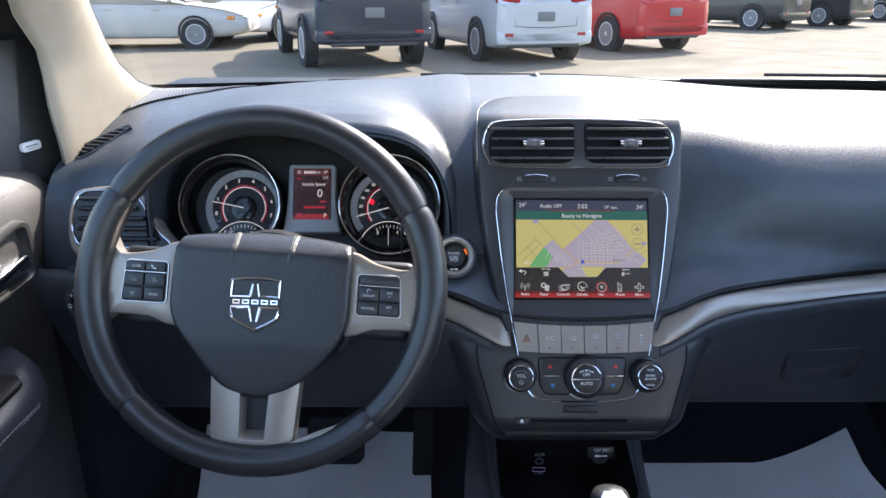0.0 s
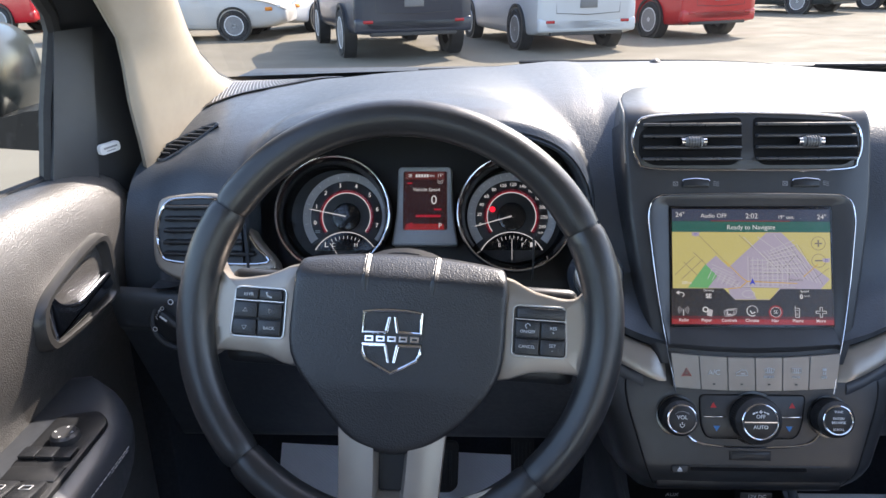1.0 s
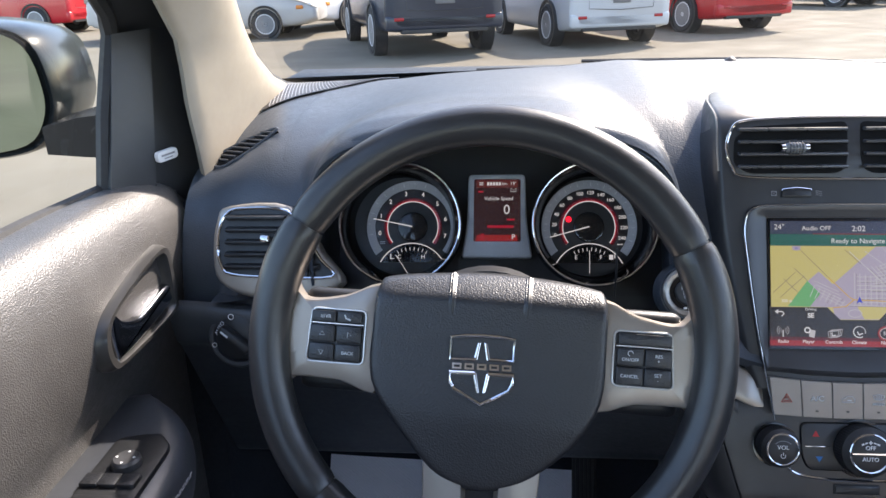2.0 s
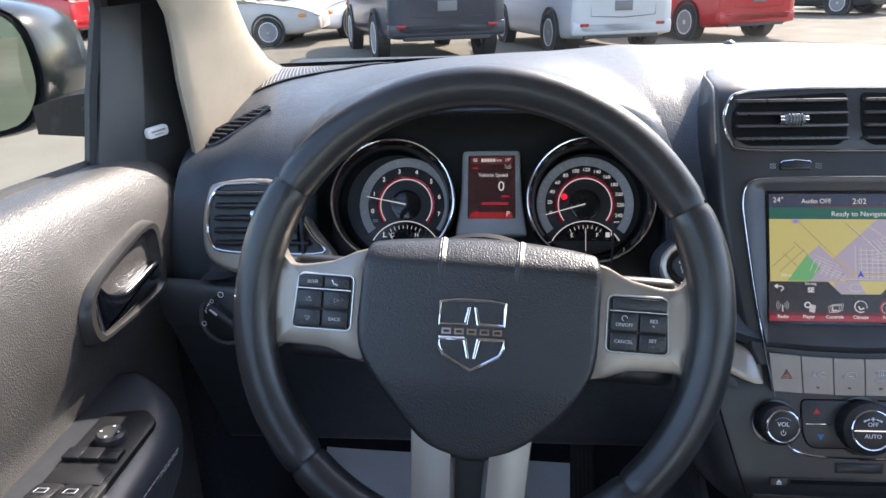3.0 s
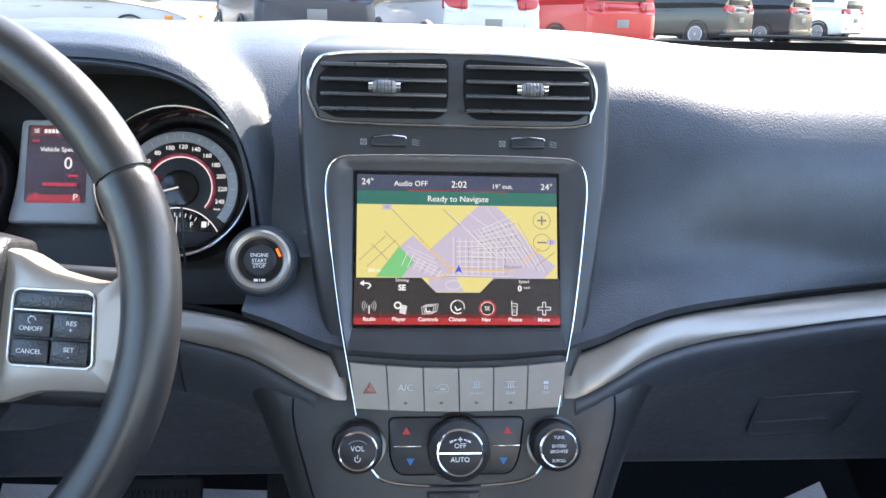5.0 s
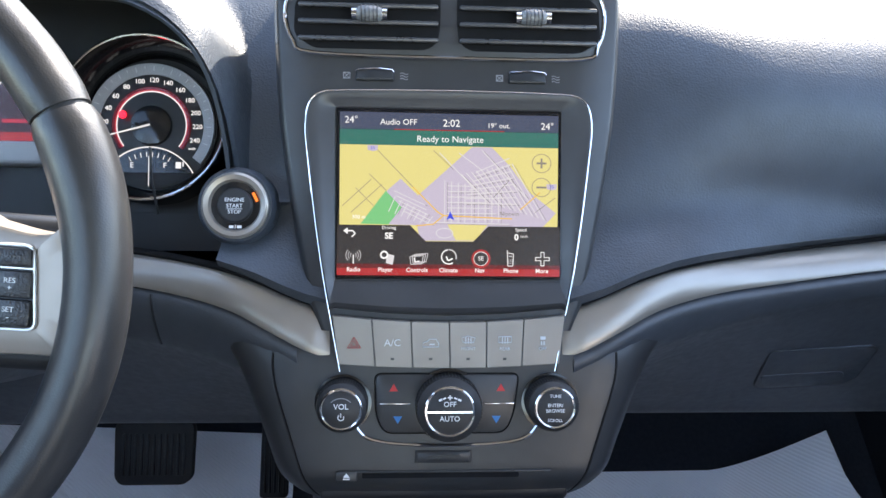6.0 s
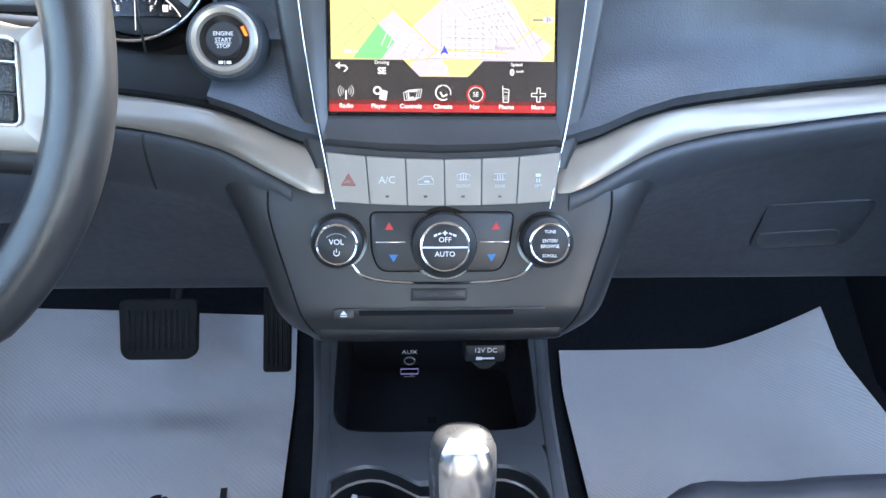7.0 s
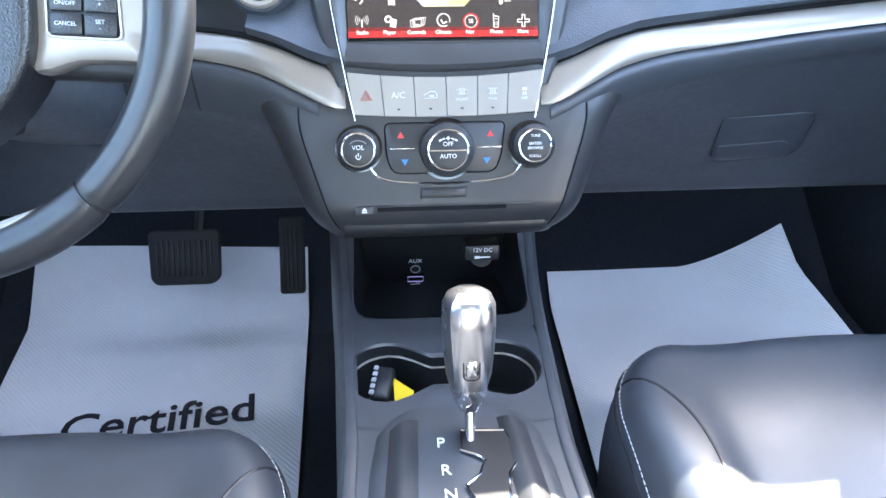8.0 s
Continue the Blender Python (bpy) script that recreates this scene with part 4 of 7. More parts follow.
# ---- start button ----
BF = plane((0.0143, 0.8835, 1.0175), 24)
sb = thing("start_button", "round black engine start button in a silver ring", "button", at=(0.0145, 0.89, 1.018))
part("collar", lathe([(0.031, -0.02), (0.0305, -0.004), (0.0275, 0.001)], BF), VINYL, sb)
part("silver_ring", lathe([(0.0255, -0.01), (0.0255, 0.006), (0.0235, 0.0078), (0.020, 0.0066), (0.0185, 0.003)], BF, 48, False), SILVER, sb)
part("well", lathe([(0.0190, -0.01), (0.0190, 0.003)], BF, 40), BLACK_GLOSS, sb)
part("button", lathe([(0.0135, 0.0), (0.0135, 0.005), (0.012, 0.0065)], BF, 40), BLACK, sb)
f = on(BF, 0.0068)
for i, t in enumerate(("ENGINE", "START", "STOP")):
    part("lettering", words(t, 0.0042, on(f, 0, 0, 0.0042 - 0.0046 * i)), WHITE_INK, sb)
part("rule", bars([(0, -0.0026, 0.012, 0.0004)], f), WHITE_INK, sb)
part("run_light", bars([(0, 0, 0.0022, 0.0075)], on(BF, 0.0034) @ pose(0.0150, 0.0068, 0, 0, 0, 25)), glow("orange lamp", (1.0, 0.22, 0.03), 0.16), sb)
part("mode_mark", bars([(-0.003, -0.0163, 0.0035, 0.0022), (0.003, -0.0163, 0.0035, 0.0022), (0, -0.0163, 0.0005, 0.003)], on(BF, 0.0034)), WHITE_INK, sb)

# ---- steering wheel ----
wheel = thing("steering_wheel", "black leather steering wheel with silver spokes and airbag hub", "steering wheel", at=(-0.187, 0.691, 1.056))
WR = WF @ Matrix.Rotation(radians(-3.7), 4, "Z")
R, RT = 0.1755, 0.0163


def rim_r(a):
    d = math.degrees(a) % 360
    g = max(0.0, 1 - abs(d - 20) / 16, 1 - abs(d - 160) / 16)
    return RT + 0.0012 * step(g)


def arc(a0, a1, r, w=0.0, n=48, rr=None):
    return [WR @ Vector((r * math.cos(a0 + (a1 - a0) * i / n), r * math.sin(a0 + (a1 - a0) * i / n), w)) for i in range(n + 1)]


cuts = [30, 150, 225, 315, 390]
for a0, a1 in zip(cuts, cuts[1:]):
    b0, b1 = radians(a0 + 0.35), radians(a1 - 0.35)
    path = arc(b0, b1, R, 0, 40)
    rad = [rim_r(b0 + (b1 - b0) * i / 40) for i in range(41)]
    rad[0] -= 0.0012
    rad[-1] -= 0.0012
    part("rim_section", tube(path, rad, sides=20), LEATHER, wheel)
for a0 in cuts[:4]:
    part("rim_seam", tube(arc(radians(a0 - 0.6), radians(a0 + 0.6), R, 0, 4), 0.0140, sides=20), BLACK, wheel)
part("bright_insert", tube(arc(radians(284), radians(311), R - 0.0142, 0.004, 16), [0.0012 + 0.0034 * math.sin(math.pi * min(1, i / 12)) if i < 13 else 0.0012 for i in range(17)], sides=8), SILVER, wheel)

hub = [(-0.089, 0.043), (-0.079, 0.051), (-0.038, 0.056), (0.0, 0.0583), (0.040, 0.0565), (0.079, 0.0515), (0.0905, 0.044), (0.092, 0.009), (0.090, -0.0375), (0.070, -0.073), (0.042, -0.099), (0.022, -0.110), (0.001, -0.114), (-0.020, -0.110), (-0.039, -0.099), (-0.068, -0.066), (-0.090, -0.032), (-0.0915, 0.010)]
hubl = [tuple(p.to_2d()) for p in smooth_line([(a, b, 0) for a, b in hub], 4, True)]


def hub_face(a, b):
    """Height of the airbag cover at (a, b): a flat face, its brow sloping back to the dash, its chin falling away."""
    w = 0.0088 - 0.75 * max(0.0, b - 0.036) - 18 * max(0.0, b - 0.036) ** 2 - 0.12 * max(0.0, -0.055 - b)
    return w


rows = [[WR @ Vector((a, b, -0.04)) for a, b in hubl]]
for k_, d in ((1.0, -0.0085), (0.996, -0.0045), (0.985, -0.0018), (0.965, -0.0004)):
    rows.append([WR @ Vector((a * k_, -0.02 + (b + 0.02) * k_, hub_face(a * k_, -0.02 + (b + 0.02) * k_) + d)) for a, b in hubl])
for k_ in [0.94 - 0.047 * i for i in range(20)]:
    rows.append([WR @ Vector((a * k_, -0.02 + (b + 0.02) * k_, hub_face(a * k_, -0.02 + (b + 0.02) * k_))) for a, b in hubl])
cover = part("airbag_cover", loft(rows, closed=True, caps=True), HUB, wheel)
for sx in (-1, 1):
    for d, r_, m_ in ((0.0, 0.0021, BLACK), (0.0019, 0.0014, HUB), (-0.0019, 0.0014, HUB)):
        part("crease", tube([WR @ Vector((sx * (0.0305 - 0.05 * (0.056 - v)) + d, v, hub_face(0.03, v) - 0.0009)) for v in [0.0552 - 0.003 * k for k in range(13)]], [r_ * min(1.0, (13 - k) / 5) for k in range(13)], sides=8), m_, cover)
E2 = on(WR, 0.0090, -0.003, -0.0175) @ pose(0, 0, 0, 0, 0, 1.5)
shield = [(-0.0253, 0.0255), (-0.012, 0.0268), (0.0, 0.0272), (0.012, 0.0268), (0.0253, 0.0255), (0.0250, -0.004), (0.0225, -0.0145), (0.012, -0.0205), (0.0, -0.0268), (-0.012, -0.0205), (-0.0225, -0.0145), (-0.0250, -0.004)]
part("emblem_back", prism(round_poly(shield, 0.002, 3), E2, -0.003, 0.0006), HUB, cover)
em = part("emblem", tube([E2 @ Vector((a, b, 0.0012)) for a, b in [(-0.0046, 0.0085), (-0.0242, 0.0080), (-0.0246, 0.0247), (-0.012, 0.0262), (0.0, 0.0266), (0.012, 0.0262), (0.0246, 0.0247), (0.0242, 0.0080), (0.0046, 0.0085)]], 0.0017, sides=8), CHROME, cover, "chrome shield shaped emblem")
part("lower_line", tube([E2 @ Vector((a, b, 0.0012)) for a, b in [(-0.0052, -0.0025), (-0.0246, -0.0025), (-0.0240, -0.0095), (-0.0212, -0.0148), (-0.011, -0.0206), (0.0, -0.0262), (0.011, -0.0206), (0.0212, -0.0148), (0.0240, -0.0095), (0.0246, -0.0025), (0.0052, -0.0025)]], 0.0017, sides=8), CHROME, em)
for sx in (-1, 1):
    part("bar", prism([(sx * 0.0034, 0.0078), (sx * 0.0066, 0.0078), (sx * 0.0036, 0.0212), (sx * 0.0012, 0.0212)], E2, 0.0, 0.0022, 0.0005), CHROME, em)
    part("bar", prism([(sx * 0.0038, -0.0022), (sx * 0.0070, -0.0022), (sx * 0.0036, -0.0172), (sx * 0.0012, -0.0172)], E2, 0.0, 0.0022, 0.0005), CHROME, em)
part("plain_bar", bars([(-0.0192 + 0.0096 * i, 0.0027, 0.0072, 0.0046) for i in range(5)], on(E2, 0.0006), 0.0010), CHROME, em)
part("bar_gap", bars([(-0.0192 + 0.0096 * i, 0.0027, 0.0044, 0.0018) for i in range(5)], on(E2, 0.0016), 0.0003), BLACK, em)

for sx in (-1, 1):
    sp = [(0.082, 0.040), (0.117, 0.0325), (0.142, 0.0280), (0.156, 0.031), (0.166, 0.046), (0.168, 0.02), (0.168, -0.02), (0.165, -0.042), (0.156, -0.0375), (0.145, -0.0365), (0.117, -0.0375), (0.082, -0.041)]
    if sx < 0:
        sp = [(-a, b) for a, b in reversed(sp)]
    line = [tuple(p.to_2d()) for p in smooth_line([(a, b, 0) for a, b in sp], 4, True)]
    rows = []
    for k_, w in ((1.0, -0.030), (1.0, -0.014), (0.985, -0.0085), (0.95, -0.0045), (0.88, -0.0032), (0.5, -0.003), (0.02, -0.003)):
        rows.append([WR @ Vector((sx * 0.125 + (a - sx * 0.125) * (0.5 + 0.5 * k_ if k_ > 0.6 else k_), -0.002 + (b + 0.002) * k_, w)) for a, b in line])
    spoke = part("spoke", loft(rows, True, True), SPOKE, wheel)
    part("spoke_back", rbox((0.075, 0.085, 0.022), on(WR, -0.034, sx * 0.118, -0.006), 0.008, 3), BLACK, spoke)
    c = on(WR, -0.0035, sx * 0.1215, -0.0008)
    pd = round_poly([(-0.0235 + (0.003 if sx < 0 else 0), 0.0215), (0.0235 - (0.003 if sx > 0 else 0), 0.0215), (0.0235, -0.0215), (-0.0235, -0.0215)], 0.005, 4)
    part("key_well", prism(pd, c, -0.004, 0.0012), BLACK, spoke)
    part("key_rim", tube([c @ Vector((a, b, 0.0016)) for a, b in pd], 0.0009, True, 6), BRIGHT_RIM, spoke)
    part("key_rule", rbox((0.044, 0.0008, 0.001), on(c, 0.0024, 0, 0.0098), 0), BRIGHT_RIM, spoke)
    if sx < 0:
        ks = [(-0.0105, 0.0152, 0.020, 0.0092), (0.0105, 0.0152, 0.020, 0.0092)]
    else:
        ks = [(0.0, 0.0152, 0.041, 0.0092)]
    ks += [(q * 0.0108, v, 0.0205, 0.0138) for q in (-1, 1) for v in (0.0015, -0.0132)]
    for u, v, a, b in ks:
        part("key", rbox((a, b, 0.004), on(c, 0.0022, u, v), 0.0014, 2), HUB, spoke)
    f = on(c, 0.0045)
    if sx < 0:
        part("mark", join(words("VR", 0.004, on(f, 0, -0.0068, 0.0152)), tube([f @ Vector((0.009 + a, 0.0152 + b, 0)) for a, b in ((-0.0025, 0.0022), (-0.001, -0.0008), (0.0025, -0.002))], 0.0007, sides=5), *[tube([f @ Vector((-0.0125 + d, 0.0152 + 0.0014 * math.sin(q), 0)) for q in (-1.2, -0.5, 0.5, 1.2)], 0.0003, sides=4) for d in (0.0, 0.0012, 0.0024)]), KEY_INK, spoke)
        part("mark", join(*[tube([on(f, 0, a, b) @ Vector((*p, 0)) for p in t_], 0.00035, True, 5) for a, b, t_ in ((-0.0108, 0.0015, [(-0.0022, -0.0012), (0.0022, -0.0012), (0, 0.0018)]), (-0.0108, -0.0132, [(-0.0022, 0.0012), (0.0022, 0.0012), (0, -0.0018)]), (0.0108, 0.0015, [(-0.001, -0.0022), (0.002, 0), (-0.001, 0.0022)]))]), KEY_INK, spoke)
        part("lettering", words("BACK", 0.0038, on(f, 0, 0.0108, -0.0132)), KEY_INK, spoke)
    else:
        part("lettering", words("ON/OFF", 0.0036, on(f, 0, -0.0108, -0.0005)), KEY_INK, spoke)
        part("mark", tube([f @ Vector((-0.0108 + 0.002 * math.cos(a), 0.0044 + 0.002 * math.sin(a), 0)) for a in [0.4 * i for i in range(12)]], 0.0003, sides=5), KEY_INK, spoke)
        part("lettering", words("RES\n+", 0.0038, on(f, 0, 0.0108, 0.0015)), KEY_INK, spoke)
        part("lettering", words("CANCEL", 0.0036, on(f, 0, -0.0108, -0.0132)), KEY_INK, spoke)
        part("lettering", words("SET\n-", 0.0038, on(f, 0, 0.0108, -0.0132)), KEY_INK, spoke)

# forked lower spoke with a slot
fork_o = round_poly([(-0.046, -0.078), (0.0485, -0.078), (0.0440, -0.1625), (-0.0400, -0.1635)], [0.002, 0.002, 0.014, 0.014], 5)
fork_i = round_poly([(-0.0115, -0.088), (0.0135, -0.088), (0.0115, -0.1475), (-0.0085, -0.1480)], [0.002, 0.002, 0.002, 0.002], 5)


def ring_at(loop, k, w):
    return [WR @ Vector((a * k, -0.12 + (b + 0.12) * k, w)) for a, b in loop]


part("lower_spoke", loft([ring_at(fork_o, 1, -0.018), ring_at(fork_o, 1, -0.002), ring_at(fork_o, 0.985, 0.001), ring_at(fork_o, 0.955, 0.002), ring_at(fork_i, 1.29, 0.002), ring_at(fork_i, 1.25, 0.001), ring_at(fork_i, 1.05, -0.011), ring_at(fork_i, 1, -0.0125), ring_at(fork_i, 1, -0.018)], True), SPOKE, wheel)
part("spoke_socket", prism(round_poly([(-0.02, -0.09), (0.02, -0.09), (0.015, -0.15), (-0.015, -0.15)], 0.004), WR, -0.026, -0.017), BLACK, wheel)
part("hub_back", lathe([(0.07, -0.09), (0.075, -0.05), (0.07, -0.028)], on(WR, 0, 0, -0.01)), BLACK, wheel)

col = thing("steering_column", "dark plastic steering column shroud with stalk", "steering column", at=(-0.187, 0.85, 0.98))
rows = []
for w, a, b, v in ((-0.04, 0.050, 0.042, -0.02), (-0.06, 0.058, 0.05, -0.022), (-0.12, 0.062, 0.055, -0.03), (-0.2, 0.064, 0.058, -0.04), (-0.28, 0.064, 0.058, -0.045)):
    rows.append([WF @ Vector((a * math.copysign(abs(math.cos(t)) ** 0.7, math.cos(t)), v + b * math.copysign(abs(math.sin(t)) ** 0.7, math.sin(t)), w)) for t in [2 * math.pi * i / 32 for i in range(32)]])
part("shroud", loft(rows, True, True), VINYL_LOW, col)
part("tilt_boss", lathe([(0.016, 0), (0.015, 0.01)], on(WF, -0.07, 0.03, -0.075) @ pose(0, 0, 0, 60)), BLACK, col)
part("stalk", tube([WF @ Vector(p) for p in ((-0.05, 0.0, -0.08), (-0.1, 0.01, -0.07), (-0.15, 0.02, -0.06))], [0.006, 0.007, 0.009], sides=10), BLACK, col)

# ---- instrument cluster ----
cluster = thing("instrument_cluster", "black instrument cluster with two round gauges and red display", "instrument cluster", at=(-0.18, 0.98, 1.06))
part("back_panel", prism(round_poly([(-0.14, 0.12), (0.14, 0.12), (0.185, 0.07), (0.19, -0.11), (-0.19, -0.11), (-0.185, 0.07)], 0.03), CF, -0.03, -0.02), BLACK, cluster)
RED_LIT = glow("red dial light", (0.6, 0.02, 0.05), 0.09)
DIM_RED = glow("dim red dial light", (0.3, 0.02, 0.05), 0.035)
DIAL_W = glow("dial white", (0.75, 0.75, 0.78), 0.14)
GREYRING = mat("grey dial ring", (0.42, 0.42, 0.43), 0.45)


def dial(uc, ub, start, gap, marks, size, needle, low_words, low_needle):
    b = on(CF, 0, ub, 0.0)
    g = part("gauge", lathe([(0.058, -0.018), (0.0605, -0.008), (0.0665, 0.016), (0.0685, 0.02), (0.0705, 0.016), (0.0705, -0.02)], b, 64, False), BLACK_GLOSS, cluster)
    part("chrome_rim", tube([b @ Vector((0.0685 * math.cos(a), 0.0685 * math.sin(a), 0.0195)) for a in [2 * math.pi * i / 72 for i in range(72)]], 0.0014, True, 8), CHROME, g)
    c = on(CF, -0.016, uc, -0.001)
    part("dial_face", lathe([(0.056, -0.004), (0.056, 0.0), (0.05, 0.001)], c, 64), BLACK, g)
    a0, a1 = radians(-38), radians(218)
    part("scale_ring", loft([[c @ Vector((r * math.cos(a0 + (a1 - a0) * i / 60), r * math.sin(a0 + (a1 - a0) * i / 60), w)) for i in range(61)] for r, w in ((0.0445, 0.0012), (0.045, 0.0024), (0.0540, 0.0034), (0.0545, 0.0012))]), GREYRING, g)
    part("tick_marks", join(*[bars([(0.0495 + (0.001 if i % 2 else 0), 0, 0.004 if i % 2 == 0 else 0.002, 0.0005)], on(c, 0.0036) @ Matrix.Rotation(radians(start - gap * i / 2), 4, "Z")) for i in range(2 * len(marks) - 1)]), WHITE_INK, g)
    for r, w_, m_ in ((0.0325, 0.0016, DIM_RED), (0.031, 0.0009, RED_LIT), (0.0298, 0.0006, DIAL_W)):
        part("light_ring", tube([c @ Vector((r * math.cos(a0 + (a1 - a0) * i / 48), r * math.sin(a0 + (a1 - a0) * i / 48), 0.0016)) for i in range(49)], w_, sides=6), m_, g)
    for i, t in enumerate(marks):
        a = radians(start - gap * i)
        if t:
            part("number", words(t, size, on(c, 0.0022, 0.0395 * math.cos(a), 0.0395 * math.sin(a))), DIAL_W, g)
    a = radians(needle)
    part("needle", prism([(0.0, -0.0007), (0.047, -0.0004), (0.047, 0.0004), (0.0, 0.0007)], on(c, 0.006) @ Matrix.Rotation(a, 4, "Z"), 0, 0.0008), DIAL_W, g)
    part("needle_boss", lathe([(0.018, 0.0), (0.017, 0.004), (0.012, 0.005)], c, 32), BLACK_GLOSS, g)
    # small gauge below
    lowf = on(CF, -0.0105, uc, 0.0)
    arcp = [(0.042 * math.cos(t), -0.0625 + 0.042 * math.sin(t)) for t in [radians(28 + 124 * i / 24) for i in range(25)]]
    part("small_dial", prism(arcp, lowf, -0.004, 0.0), BLACK_GLOSS, g)
    part("small_rim", tube([lowf @ Vector((p, q, 0.0004)) for p, q in arcp], 0.0006, sides=6), DIAL_W, g)
    part("small_ticks", join(*[bars([(0.0355, 0, 0.004, 0.0006)], lowf @ pose(0, -0.0625, 0.0002, 0, 0, 62 + 8 * i)) for i in range(8)]), DIAL_W, g)
    part("lettering", words(low_words[0], 0.0065, on(lowf, 0.0003, -0.015, -0.0365)), DIAL_W, g)
    part("lettering", words(low_words[1], 0.0065, on(lowf, 0.0003, 0.013, -0.0365)), DIAL_W, g)
    part("symbol", bars([(0.0245, -0.036, 0.0045, 0.0055), (0.0285, -0.035, 0.001, 0.004)] if low_words[0] == "E" else [(-0.025, -0.036, 0.001, 0.006), (-0.0235, -0.0385, 0.005, 0.0008)], lowf), DIAL_W, g)
    part("small_needle", bars([(0.021, 0, 0.026, 0.0006)], on(lowf, 0.002) @ pose(0, -0.0625, 0, 0, 0, low_needle)), DIAL_W, g)
    return g, c


g, c = dial(-0.1005, -0.112, 191, 29.6, ["0", "1", "2", "3", "4", "5", "6", "7"], 0.0075, 168.5, ("C", "H"), 124)
part("unit_mark", bars([(-0.0355, -0.0175, 0.006, 0.0012), (-0.0355, -0.0195, 0.006, 0.0012)], on(c, 0.0022)), GREY_INK, g)
g, c = dial(0.1035, 0.107, 194, 17.75, ["0", "20", "40", "60", "80", "100", "120", "140", "160", "180", "200", "220", "240"], 0.0058, 195.5, ("E", "F"), 90)
part("warning_lamp", lathe([(0.0035, 0.0), (0.003, 0.0008)], on(c, 0.0055, -0.0235, 0.0085)), glow("red lamp", (1.0, 0.01, 0.03), 0.35), g)
part("lettering", words("km/h", 0.003, on(c, 0.0022, 0.035, -0.020)), DIAL_W, g)

ev = round_poly([(-0.0345, 0.0580), (0.0302, 0.0580), (0.032, 0.0), (0.0385, -0.038), (-0.0425, -0.038), (-0.036, 0.0)], [0.006, 0.006, 0.03, 0.004, 0.004, 0.03])
tr_ = part("trip_display", prism(ev, CF, -0.02, 0.004, 0.003, 3), mat("light grey frame", (0.4, 0.41, 0.42), 0.35), cluster, "grey framed trip display")
part("screen", prism(round_poly([(-0.0280, 0.0520), (0.0248, 0.0520), (0.0252, -0.0195), (-0.0285, -0.0195)], 0.0025), CF, 0, 0.0046), glow("trip display glass", (0.04, 0.012, 0.014), 0.1), tr_)
TF = on(CF, 0.0048, -0.0018, -0.0020)
part("lower_glow", prism([(-0.0225, -0.010), (0.0225, -0.010), (0.0235, -0.017), (-0.0245, -0.017)], TF, 0, 0.0002), glow("trip red", (0.34, 0.02, 0.02), 0.12), tr_)
part("upper_glow", prism([(-0.0235, 0.053), (0.0235, 0.053), (0.0235, 0.044), (-0.0235, 0.044)], TF, 0, 0.0002), glow("trip dark red", (0.14, 0.03, 0.03), 0.1), tr_)
part("lettering", words("SE", 0.0052, on(TF, 0.0004, -0.018, 0.0485)), DIAL_W, tr_)
part("figures", bars([(-0.0035 + 0.0033 * (i - 2), 0.0485, 0.0024, 0.0036) for i in range(5)], on(TF, 0.0002)), DIAL_W, tr_)
part("lettering", words("km", 0.0048, on(TF, 0.0004, 0.0085, 0.0485)), DIAL_W, tr_)
part("lettering", words("19°", 0.0052, on(TF, 0.0004, 0.0185, 0.0485)), DIAL_W, tr_)
part("envelope", tube([on(TF, 0.0004) @ Vector(p) for p in ((0.0155, 0.0435, 0), (0.0155, 0.0395, 0), (0.0215, 0.0395, 0), (0.0215, 0.0435, 0), (0.0185, 0.041, 0))], 0.0003, True, 4), DIAL_W, tr_)
part("lettering", words("Vehicle Speed", 0.0058, on(TF, 0.0004, 0.002, 0.0315)), DIAL_W, tr_)
part("lettering", words("0", 0.0155, on(TF, 0.0004, 0.011, 0.0185)), DIAL_W, tr_)
part("lettering", words("P", 0.0085, on(TF, 0.0004, 0.0185, -0.0125)), DIAL_W, tr_)
part("red_marks", bars([(0.0155, 0.0075, 0.009, 0.0022), (0.004, -0.0005, 0.030, 0.003), (-0.0185, 0.0395, 0.006, 0.002), (-0.0165, -0.012, 0.0035, 0.007), (0.0, -0.0165, 0.028, 0.0006)], TF), RED_LIT, tr_)
part("cover", prism(round_poly([(-0.198, 0.03), (-0.15, 0.09), (0.15, 0.09), (0.198, 0.03), (0.19, -0.08), (-0.19, -0.08)], 0.03), CF, 0.026, 0.0264), pane("gauge cover", (0.95, 0.95, 0.95)), cluster).visible_shadow = False

# ---- driver door ----
door = thing("driver_door", "charcoal grained driver door with chrome pull and armrest", "car door", at=(-0.6, 0.5, 0.4))
rows = []
for i in range(34):
    y = -0.4 + 1.46 * i / 33
    b = 0.012 * step((y - 0.45) / 0.3)
    e = 0.02 * step((y - 0.98) / 0.08)
    d = 0.022 + 0.006 * step((y - 0.80) / 0.16) + 0.022 * step((y - 0.94) / 0.12)
    rows.append(smooth_line([(-0.63, y, 1.143 - d), (-0.59, y, 1.146 - d), (-0.572, y, 1.138 - d), (-0.560 - e, y, 1.115 - d * 0.7), (-0.553 + b * 0.4 - e, y, 1.06), (-0.552 + b * 0.4 - e, y, 1.01), (-0.558 - e, y, 0.965), (-0.574, y, 0.93), (-0.585, y, 0.88), (-0.585, y, 0.75), (-0.585, y, 0.55), (-0.585, y, 0.38)], 2))
part("door_panel", thick(loft(rows), 0.006), DOOR_VINYL, door)
part("outer_skin", rbox((0.03, 1.6, 0.8), pose(-0.68, 0.3, 0.69), 0.01), STACK, door)
